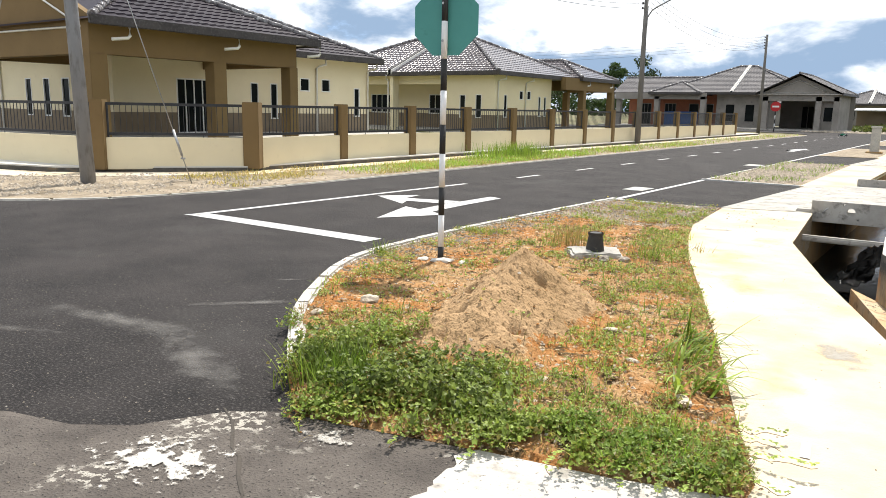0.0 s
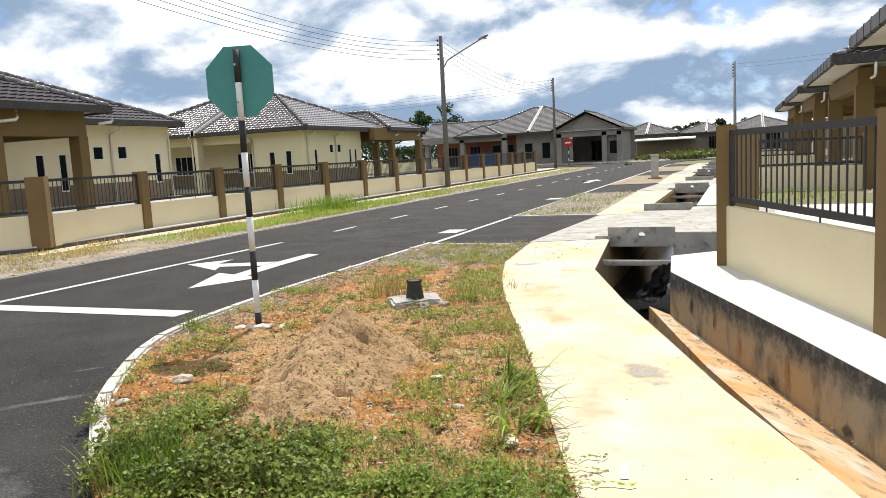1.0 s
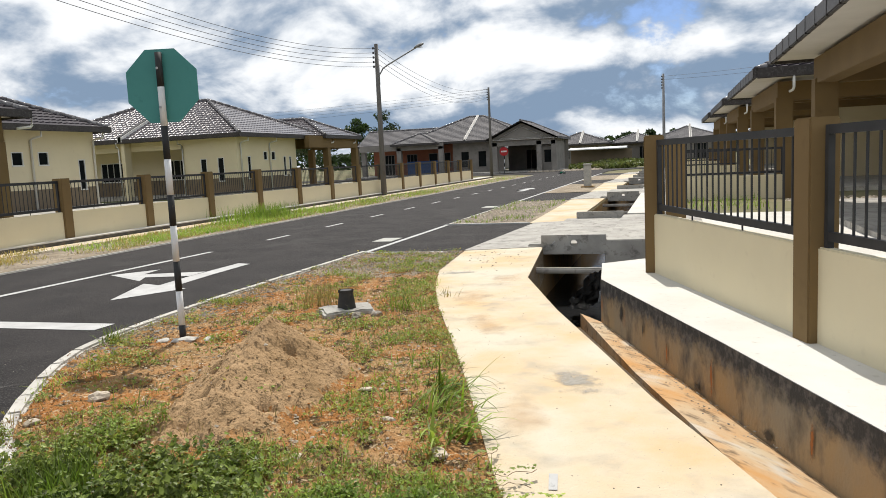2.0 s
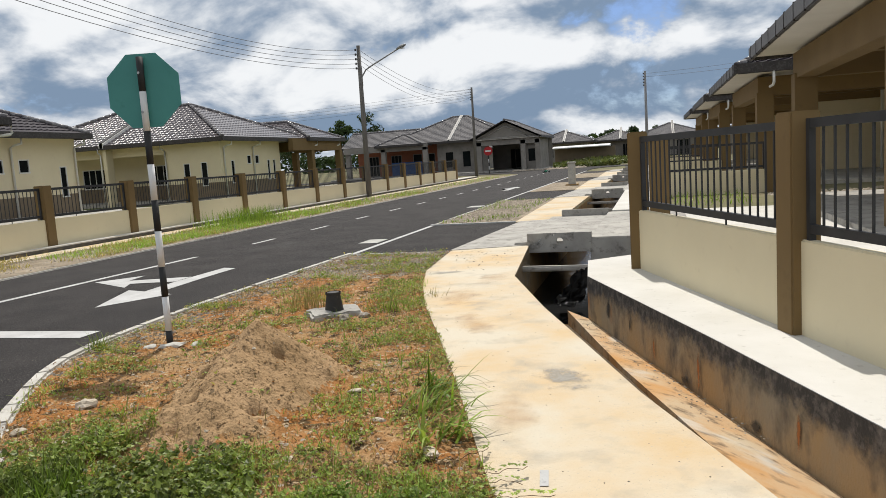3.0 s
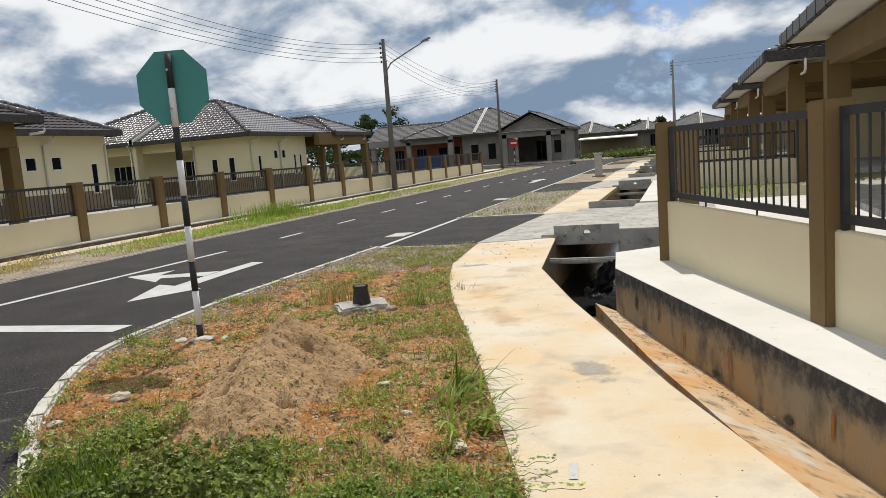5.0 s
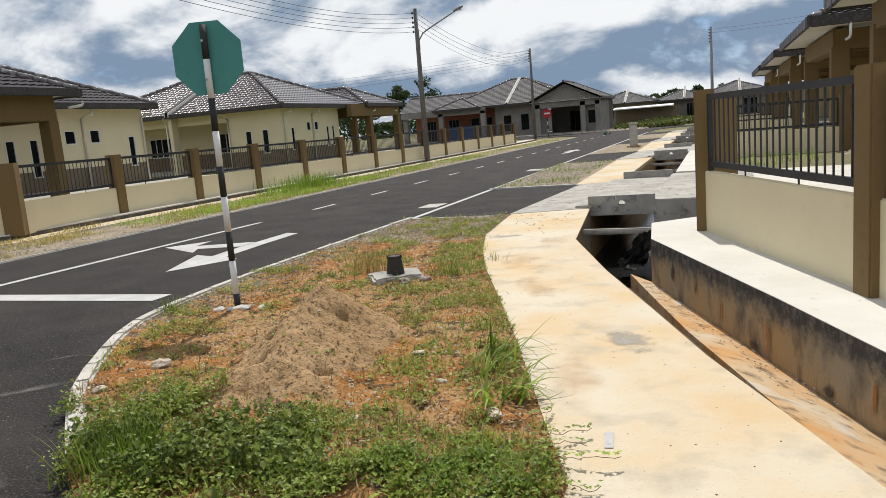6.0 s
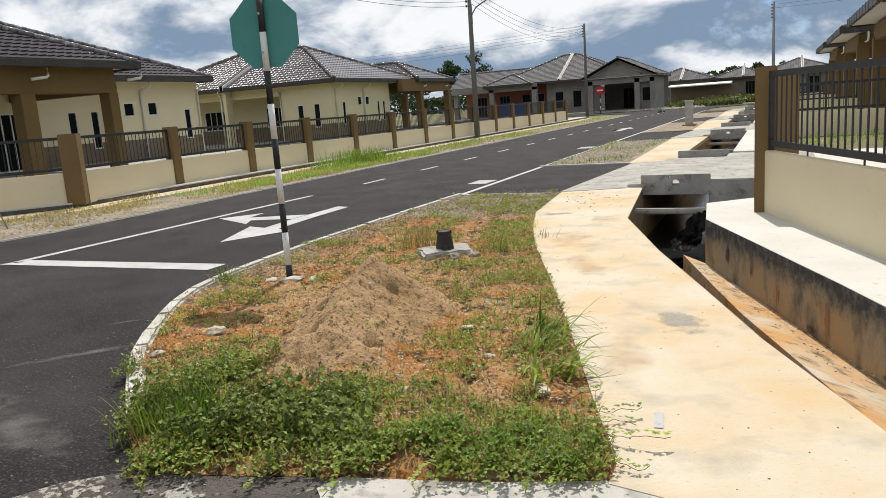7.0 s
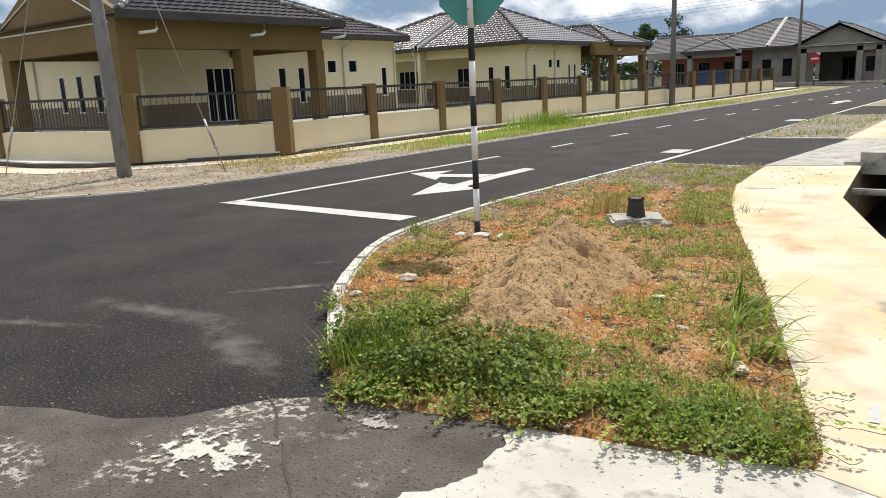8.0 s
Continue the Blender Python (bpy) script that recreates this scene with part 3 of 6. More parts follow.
marking("stop_line", [(-8.45, 6.0), (-8.25, 6.28), (-5.2, 6.33), (-5.2, 6.03)], "white painted stop line at the junction")
marking("centre_line", [(-8.40, 6.1), (-8.27, 6.1), (-8.03, 12.35), (-8.14, 12.35)], "white solid centre line before the junction")
y = 14.3
while y < 62:
    marking("centre_dash", strip(CENTRE_X, y, y + 1.0, 0.1), "white centre dash on the asphalt")
    y += 2.95
marking("lane_arrow", [(-6.32, 7.55), (-6.78, 8.76), (-6.43, 8.64), (-6.5, 9.45), (-6.51, 10.77), (-6.25, 10.69), (-6.22, 9.67), (-6.14, 8.58), (-5.83, 8.4)],
        "white straight head of a turn arrow painted on the lane")
marking("lane_arrow", [(-8.0, 9.52), (-7.53, 10.1), (-7.45, 9.61), (-6.76, 9.81), (-6.53, 9.88), (-6.51, 9.45), (-7.2, 9.32), (-7.03, 8.98)],
        "white side head of a turn arrow painted on the lane")
marking("lane_arrow", [(-6.3, 33.3), (-6.0, 33.3), (-6.0, 35.3), (-5.75, 35.2), (-6.15, 36.6), (-6.6, 35.2), (-6.3, 35.3)], "white turn arrow far along the lane")
bm = bmesh.new()
box(bm, -5.3, -4.9, 13.65, 14.3, 0.002, 0.012)
tagged(part("manhole_cover", bm, patch_mat), "pale square concrete drain cover set in the road edge", "manhole cover", kind="structure")
bm = bmesh.new()
box(bm, -5.35, -4.9, 22.8, 23.5, 0.002, 0.012)
tagged(part("manhole_cover", bm, patch_mat), "pale square concrete drain cover set in the road edge", "manhole cover", kind="structure")

# concrete footpath beside the drain
bm = bmesh.new()
outline = PATH_L + [(-2.94, 12.1), (-1.70, 12.4)] + PATH_R[::-1][1:6] + [(1.2, 2.36), (-0.28, 2.69)]
prism(bm, outline, -0.5, 0.02)
bmesh.ops.triangulate(bm, faces=[f for f in bm.faces if len(f.verts) > 4])
setting("footpath", bm, path_mat, "cream concrete footpath with rust-orange stains", "pavement")
stain("mortar_stain", mortar_film, -0.27, 4.93, 0.42, 0.28, 115, 0.0235, "grey dried mortar stain on the footpath")
stain("mortar_stain", mortar_film, -2.4, 9.6, 0.45, 0.18, 20, 0.0235, "grey dried mortar stain on the footpath")
for i, (x, y, rx, ry, an) in enumerate(((-1.3, 6.6, 0.7, 0.25, 110), (-1.75, 7.9, 0.7, 0.3, 100), (-0.5, 4.2, 0.5, 0.25, 110), (-1.6, 9.1, 0.5, 0.3, 80))):
    stain("rust_stain", rust_film, x, y, rx, ry, an, 0.0225 + 0.0003 * i, "faint rust-orange stain on the footpath")
bm = bmesh.new()
f = bm.faces.new([bm.verts.new((x, y, 0.0245)) for x, y in ((-0.185, 3.24), (-0.145, 3.245), (-0.168, 3.42), (-0.21, 3.415))])
tagged(part("paint_mark", bm, road_paint), "small white paint mark on the footpath", "paint mark", kind="structure")
for k in range(1, 4):
    y = 17.0 + 13.65 * (k - 1)
    bm = bmesh.new()
    prism(bm, [(-2.75, y), (-1.78, y), (-1.78, y + 8.9), (-2.9, y + 8.7)], -0.5, 0.02)
    setting("footpath", bm, path_mat, "cream concrete footpath beside the drain", "pavement")

# drain beside the path: gutter, sloping bench, stained wall, deep channel
bm = bmesh.new()
BENCH_L = [(0.61, 3.80, 0.012), (0.40, 4.73, -0.10), (0.08, 5.89, -0.19), (-0.21, 6.91, -0.22), (-0.63, 8.38, -0.25)]
BENCH_R = [(1.28, 3.80, -0.27), (0.93, 4.73, -0.28), (0.485, 5.89, -0.28), (0.08, 6.91, -0.28), (-0.36, 8.03, -0.27)]
a = [bm.verts.new(p) for p in BENCH_L]
b = [bm.verts.new(p) for p in BENCH_R]
c = [bm.verts.new((p[0], p[1], -0.5)) for p in BENCH_L]
d = [bm.verts.new((p[0], p[1], -0.5)) for p in BENCH_R]
for i in range(4):
    bm.faces.new((a[i], b[i], b[i + 1], a[i + 1]))
    bm.faces.new((c[i], a[i], a[i + 1], c[i + 1]))
bm.faces.new((c[4], a[4], b[4], d[4]))
n1, n2 = bm.verts.new((2.0, 0.2, 0.012)), bm.verts.new((2.6, 0.2, -0.27))
bm.faces.new((n1, n2, b[0], a[0]))
setting("drain_bench", bm, ledge_mat, "rust-stained sloping concrete bench inside the drain", "drain")
bm = bmesh.new()
g = [bm.verts.new(p) for p in ((0.58, 3.78, -0.08), (0.70, 3.82, -0.08), (-0.55, 8.38, -0.42), (-1.2, 8.38, -0.40))]
bm.faces.new((g[0], g[1], g[2], g[3]))
setting("gutter_floor", bm, gutter_mud, "dark narrow gutter between path and bench", "drain")

# the wall is mouldy along its top and bare below
bm = bmesh.new()
W = APRON[1:]
cols = []
N = 60
total = []
for a2, b2 in zip(W, W[1:]):
    total.append((Vector(b2) - Vector(a2)).length)
for i in range(N + 1):
    s = sum(total) * i / N
    k = 0
    while k < len(total) - 1 and s > total[k]:
        s -= total[k]
        k += 1
    p = Vector(W[k]).lerp(Vector(W[k + 1]), s / total[k]) + Vector((-0.0075, -0.0029))
    cols.append([bm.verts.new((p.x, p.y, z)) for z in (-0.30, 0.2)])
for A2, B2 in zip(cols, cols[1:]):
    bm.faces.new((A2[0], B2[0], B2[1], A2[1]))
setting("wall_drain", bm, wall_mat, "ochre-stained concrete drain wall with black mould along its top", "wall")
bm = bmesh.new()
prism(bm, W + [(-0.45, 9.2), (0.03, 9.6), (0.6, 10.05), (1.2, 10.5), (1.2, 8.6), (1.9, 5.6), (2.9, 2.6), (3.9, 0.2)], -0.1, 0.2)
bmesh.ops.triangulate(bm, faces=[f for f in bm.faces if len(f.verts) > 4])
bm.faces.ensure_lookup_table()
setting("apron", bm, apron_mat, "sunlit pale concrete apron along the fence foot", "pavement")

for i, (s, w, hz, zc, film) in enumerate(((0.42, 0.035, 0.20, -0.08, 0), (0.60, 0.03, 0.14, -0.12, 0), (0.47, 0.10, 0.05, -0.22, 1), (0.25, 0.12, 0.07, -0.2, 1), (0.85, 0.09, 0.16, -0.02, 1), (0.72, 0.05, 0.12, -0.05, 1), (0.15, 0.03, 0.16, -0.08, 0))):
    p = Vector((1.34, 3.62)).lerp(Vector((-0.36, 8.03)), s)
    u, nv = Vector((-0.36, 0.933, 0)), Vector((-0.933, -0.36, 0))
    me = bpy.data.meshes.new("wall_streak")
    me.from_pydata([(-1, -1, 0), (1, -1, 0), (1, 1, 0), (-1, 1, 0)], [], [(0, 1, 2, 3)])
    me.materials.append(dark_film if film else rust_streak)
    o = tagged(new("wall_streak", me), "dark or rusty streak running down the drain wall", "stain", kind="stuff")
    m3 = Matrix((u * w, Vector((0, 0, hz)), nv)).transposed().to_4x4()
    o.matrix_basis = Matrix.Translation((p.x + nv.x * (0.006 + 0.001 * i), p.y + nv.y * (0.006 + 0.001 * i), zc)) @ m3
bm = bmesh.new()
CH = [(-0.73, 7.28), (-1.38, 9.25), (-1.70, 12.4), (-1.70, FARY)]
for (ax, ay), (bx, by) in zip(CH, CH[1:]):
    q = [bm.verts.new(p) for p in ((ax, ay, -1.1), (bx, by, -1.1), (bx, by, 0.0), (ax, ay, 0.0))]
    bm.faces.new(q)
for (ax, ay), (bx, by) in (((DR, 12.42), (DR, FARY)), ((-0.36, 8.03), (-0.45, 9.2)), ((-0.45, 9.2), (0.03, 9.6)), ((0.03, 9.6), (0.6, 10.05)), ((0.6, 10.05), (0.6, 12.42)), ((0.6, 12.42), (DR, 12.42))):
    zt = 0.06 if ay == by or ay > 12 else 0.18
    q = [bm.verts.new(p) for p in ((ax, ay, -1.1), (bx, by, -1.1), (bx, by, zt), (ax, ay, zt))]
    bm.faces.new(q)
q = [bm.verts.new(p) for p in ((-1.2, 8.39, -1.1), (-0.36, 8.39, -1.1), (-0.36, 8.39, -0.41), (-1.2, 8.39, -0.41))]
bm.faces.new(q)
q = [bm.verts.new(p) for p in ((0.7, 7.6, -1.1), (-1.9, 7.6, -1.1), (-1.9, FARY, -1.1), (0.7, FARY, -1.1))]
bm.faces.new(q)
setting("drain_channel", bm, drain_mat, "deep dark concrete drain channel", "drain")
bm = bmesh.new()
q = [bm.verts.new(p) for p in ((0.58, 8.4, -0.85), (-1.75, 8.4, -0.85), (-1.75, FARY, -0.85), (0.58, FARY, -0.85))]
bm.faces.new(q)
setting("water", bm, water_mat, "still black drain water", "water")
for y in (10.6, 21.0, 24.0):
    bm = bmesh.new()
    bbox(bm, -1.75, 0.15 if y < 12 else DR + 0.02, y, y + 0.09, -0.15, -0.07, 0.02)
    tagged(part("drain_strut", bm, slab_mat), "concrete strut across the drain", "strut", group="drain struts", kind="structure")


def plastic_sheet():
    """Crumpled black sheet hanging from the apron edge into the drain."""
    bm = bmesh.new()
    n, rows = 22, []
    for i in range(n + 1):
        row = []
        for j in range(n + 1):
            u, v = i / n, j / n
            p = Vector((-0.52, 9.75, 0.02)).lerp(Vector((-0.95, 11.1, -0.72)), v) + Vector((0.26, 0.10, 0.02)) * (u - 0.5) * (1 + 0.5 * v)
            p += Vector((noise.noise((u * 5, v * 7, 1)), noise.noise((u * 5, v * 7, 4)), noise.noise((u * 4, v * 9, 8)))) * 0.07
            p.z += 0.05 * math.sin(v * 9 + u * 4) * v
            row.append(bm.verts.new(p))
        rows.append(row)
    for A3, B3 in zip(rows, rows[1:]):
        for j in range(n):
            bm.faces.new((A3[j], A3[j + 1], B3[j + 1], B3[j])).smooth = True
    o = tagged(part("plastic_sheet", bm, black_plastic), "crumpled shiny black plastic sheet hanging in the drain", "plastic sheet")
    o.modifiers.new("thickness", "SOLIDIFY").thickness = 0.003


plastic_sheet()


def drain_slab(y):
    """Bridging slab of one driveway with an upstand at either side."""
    t = thing("drain_slab", "grey precast slab bridging the drain, upstand with a round hole", "slab", Matrix.Translation((0, y, 0)), "driveway slabs")
    bm = bmesh.new()
    bbox(bm, -1.95, -0.6, 0.0, 5.0, -0.11, 0.07, 0.015)
    bbox(bm, -0.68, 0.95, -0.04, 5.02, -0.45, 0.13, 0.015)
    part("slab", bm, slab_mat, t)
    for yy, h, hole in ((0.0, 0.22, True), (4.9, 0.22, False)):
        bm = bmesh.new()
        x0, x1, th = -1.72, -0.66, 0.11
        if hole:
            ring, n, cx, cz, r = [], 20, -1.18, 0.08, 0.058
            for s in (0, 1):
                ring.append([bm.verts.new((cx + r * math.cos(2 * math.pi * i / n), yy - 0.05 + s * th, cz + r * math.sin(2 * math.pi * i / n))) for i in range(n)])
            for i in range(n):
                bm.faces.new((ring[0][i], ring[0][(i + 1) % n], ring[1][(i + 1) % n], ring[1][i]))
            sq = []
            for s in (0, 1):
                o = []
                for i in range(n):
                    c, sn = math.cos(2 * math.pi * i / n), math.sin(2 * math.pi * i / n)
                    k = 0.115 / max(abs(c), abs(sn))
                    o.append(bm.verts.new((cx + k * c, yy - 0.05 + s * th, cz + k * sn)))
                sq.append(o)
                for i in range(n):
                    bm.faces.new((o[i], o[(i + 1) % n], ring[s][(i + 1) % n], ring[s][i]))
            box(bm, x0, cx - 0.115, yy - 0.05, yy - 0.05 + th, -0.10, h)
            box(bm, cx + 0.115, x1, yy - 0.05, yy - 0.05 + th, -0.10, h)
            box(bm, cx - 0.115, cx + 0.115, yy - 0.05, yy - 0.05 + th, cz + 0.115, h)
            box(bm, cx - 0.115, cx + 0.115, yy - 0.05, yy - 0.05 + th, -0.10, cz - 0.115)
        else:
            bbox(bm, x0, x1, yy, yy + th, -0.08, h, 0.012)
        part("upstand", bm, slab_mat, t)
    bm = bmesh.new()
    tube(bm, [(-1.55, -0.05, 0.04), (-1.55, -0.10, 0.05), (-1.52, -0.12, 0.09), (-1.49, -0.10, 0.12), (-1.49, -0.06, 0.12)], 0.008, 6)
    part("lifting_hook", bm, steel, t)
    return t


slab1 = drain_slab(12.4)
for k in range(1, 4):
    copy_thing(slab1, Matrix.Translation((0, 12.4 + 13.65 * k, 0)))

# right-hand plots: pale driveways, strips beside the drain
bm = bmesh.new()
for k in range(4):
    y = 12.4 + 13.65 * k
    prism(bm, [(0.5, y), (10, y), (10, y + 5.0), (0.5, y + 5.0)], 0.05, 0.115)
    prism(bm, [(DR + 0.03, y + 5.02), (0.7, y + 5.02), (0.7, y + 13.6), (DR + 0.03, y + 13.6)], 0.05, 0.16)
prism(bm, [(1.25, 8.6), (2.0, 5.9), (12, 5.9), (12, 12.38), (0.7, 12.38), (0.7, 10.2)], 0.05, 0.14)
setting("driveway", bm, apron_mat, "pale concrete driveways of the house plots", "driveway")

bm = bmesh.new()
for k in range(4):
    y = 12.0 + 13.65 * k
    prism(bm, [(-2.97, y), (-1.72, y + 0.4), (-1.72, y + 5.3), (-2.63, y + 5.0)], -0.02, 0.028)
setting("driveway_crossing", bm, slab_mat, "grey concrete strips where the driveways meet the drain slabs", "driveway")

# left verge, its footpath strip and fence footing
verge_left = [(LEFT_X - 0.09, 60), (LEFT_X - 0.09, 9.5), (-10.41, 8.2), (-10.61, 7.25), (-10.86, 6.35), (-11.25, 5.7), (-11.82, 5.1), (-12.64, 4.5), (-14.0, 4.05), (-17, 3.9), (-40, 3.9), (-40, 7.3), (-17.2, 7.4), (-15.6, 7.85), (-14.1, 9.5), (-13.02, 10.9), (-13.02, 60)]
bm = bmesh.new()
f = bm.faces.new([bm.verts.new((x, y, 0.012)) for x, y in verge_left])
bmesh.ops.triangulate(bm, faces=[f])
setting("verge", bm, rubble_soil, "dusty rubble verge with thin grass beside the road", "verge")
bm = bmesh.new()
fp = [(-12.98, 58), (-12.98, 10.95), (-14.06, 9.45), (-15.6, 7.75), (-17.2, 7.3), (-40, 7.2), (-40, 6.4), (-17, 6.5), (-15.2, 6.9), (-13.6, 8.6), (-12.35, 10.5), (-12.3, 58)]
f = bm.faces.new([bm.verts.new((x, y, 0.022)) for x, y in fp])
bmesh.ops.triangulate(bm, faces=[f])
setting("footpath_far", bm, path_mat, "pale concrete strip in front of the fence footing", "pavement")
FOOT = [(-40, 7.35), (-17.2, 7.45), (-15.6, 7.95), (-14.1, 9.6), (-13.05, 10.95), (-13.05, 57.5)]
bm = bmesh.new()
prism(bm, FOOT + [(-13.9, 57.5), (-13.9, 11.3), (-14.9, 10.0), (-16.0, 8.7), (-17.4, 8.25), (-40, 8.2)], -0.02, 0.13)
bmesh.ops.triangulate(bm, faces=[f for f in bm.faces if len(f.verts) > 4])
setting("fence_footing", bm, apron_mat, "pale concrete footing below the boundary fence", "footing")
# front face of the footing gets its own, darker concrete sheet
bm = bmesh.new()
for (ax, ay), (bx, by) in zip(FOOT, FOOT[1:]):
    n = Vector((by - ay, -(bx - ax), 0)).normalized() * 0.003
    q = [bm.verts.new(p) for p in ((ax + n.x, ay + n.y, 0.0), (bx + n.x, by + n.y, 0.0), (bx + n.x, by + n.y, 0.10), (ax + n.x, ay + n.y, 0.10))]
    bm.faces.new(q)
setting("footing_face", bm, footing_face_mat, "dark grey-brown face of the fence footing", "footing")
bm = bmesh.new()
prism(bm, [(-13.9, 57), (-13.9, 11.3), (-14.9, 10.0), (-16.0, 8.7), (-17.4, 8.25), (-60, 8.2), (-60, 57)], -0.02, 0.10)
bmesh.ops.triangulate(bm, faces=[f for f in bm.faces if len(f.verts) > 4])
setting("lawn", bm, lawn, "patchy lawn inside the fence", "lawn")


# ---- soil island with its sand heap ----
def inside(x, y, poly):
    r = False
    for (ax, ay), (bx, by) in zip(poly, poly[1:] + poly[:1]):
        if (ay > y) != (by > y) and x < (bx - ax) * (y - ay) / (by - ay) + ax:
            r = not r
    return r


def seg_dist(x, y, a, b):
    p, A, Bq = Vector((x, y)), Vector(a), Vector(b)
    t = max(0, min(1, (p - A).dot(Bq - A) / (Bq - A).length_squared))
    return (p - A.lerp(Bq, t)).length, t


def heap(x, y):
    d, t = seg_dist(x, y, (-2.42, 4.72), (-2.22, 3.76))
    d *= 1 + 0.22 * noise.noise((x * 2.3, y * 2.3, 7)) + 0.10 * noise.noise((x * 6, y * 6, 3))
    top, rad = 0.45 - 0.22 * t, 0.64 - 0.13 * t
    h = top * max(0.0, 1 - d / rad) ** 1.12
    if h > 0:
        h += 0.032 * noise.noise((x * 7, y * 7, 1)) + 0.026 * noise.noise((x * 15, y * 15, 2)) + 0.017 * noise.noise((x * 33, y * 33, 3))
        for hx, hy in ((-2.20, 4.57), (-1.98, 3.84), (-2.32, 3.50), (-2.38, 3.77), (-2.62, 4.3), (-2.50, 3.62)):
            r = math.hypot(x - hx, y - hy)
            h -= 0.12 * math.exp(-(r / 0.045) ** 2)
    return h


ISLAND = KERB[1:] + [(-2.95, 11.9)] + PATH_L[::-1] + [(-0.28, 2.74), (-0.78, 2.58), (-1.35, 2.46), (-1.9, 2.32), (-2.35, 2.22)]


def soil_z(x, y):
    z = 0.022 + 0.022 * noise.noise((x * 1.3, y * 1.3, 0)) + 0.020 * noise.noise((x * 6, y * 6, 3)) + 0.015 * noise.noise((x * 16, y * 16, 5))
    return max(z, 0.004) + max(0.0, heap(x, y))


bm = bmesh.new()
step = 0.024
nx, ny = int(5.2 / step), int(10.2 / step)
grid = {}
for j in range(ny + 1):
    for i in range(nx + 1):
        x, y = -5.25 + i * step, 1.9 + j * step
        if inside(x, y, ISLAND):
            grid[i, j] = bm.verts.new((x, y, soil_z(x, y)))
for (i, j) in list(grid):
    k = [(i, j), (i + 1, j), (i + 1, j + 1), (i, j + 1)]
    if all(q in grid for q in k):
        f = bm.faces.new([grid[q] for q in k])
        f.smooth = True
        cx, cy = -5.25 + (i + .5) * step, 1.9 + (j + .5) * step
        h = heap(cx, cy) + 0.05 * noise.noise((cx * 5, cy * 5, 9))
        f.material_index = 1 if h > 0.045 else (2 if (cy > 9.4 + noise.noise((cx * 2, cy * 2, 1))) or inside(cx, cy, [(-5.2, 3.6), (-4.3, 4.0), (-4.6, 6), (-4.7, 8), (-5.3, 8)]) else 0)
for (i, j), v in grid.items():
    if any(q not in grid for q in ((i + 1, j), (i - 1, j), (i, j + 1), (i, j - 1), (i + 1, j + 1), (i - 1, j - 1), (i + 1, j - 1), (i - 1, j + 1))):
        v.co.z = 0.006
setting("soil", bm, [soil, sand, rubble_soil], "orange bare soil island with a heap of brown sand", "soil")
bm = bmesh.new()
f = bm.faces.new([bm.verts.new((x, y, 0.005)) for x, y in ISLAND])
bmesh.ops.triangulate(bm, faces=[f])
setting("soil_bed", bm, soil, "flat earth bed below the soil island", "soil")
bm = bmesh.new()
f = bm.faces.new([bm.verts.new((x, y, 0.016)) for x, y in ((KERB_X + 0.1, 17.08), (-2.75, 17.08), (-2.9, 25.5), (KERB_X + 0.1, 25.5))])
setting("verge_strip", bm, rubble_soil, "gravelly verge strip between two driveways", "verge")
bm = bmesh.new()
for y0, y1 in ((30.8, 39.1), (44.4, 52.8)):
    f = bm.faces.new([bm.verts.new((x, y, 0.012)) for x, y in ((KERB_X + 0.1, y0), (-2.75, y0), (-2.9, y1), (KERB_X + 0.1, y1))])
setting("verge_far", bm, rubble_soil, "gravelly verge strips far along the road", "verge")


# ---- buildings ----
TILE_W, TILE_R, SLOPE = 0.30, 0.32, math.tan(radians(24))
PROFILE = [(0.0, 0.0), (0.10, 0.013), (0.19, 0.025), (0.25, 0.028), (0.275, 0.0), (0.30, 0.0)]


def tile_points(s0, s1, q0, q1, lift=0.040):
    """Profile points of one tile in (along, run, height over the plane)."""
    w = s1 - s0
    rows = []
    for q, up in ((q0, -0.02), (q0, lift), (q1, 0.0)):
        rows.append([(s0 + a / TILE_W * w, q, max(h, 0) + up if up >= 0 else -0.01) for a, h in PROFILE])
    return rows


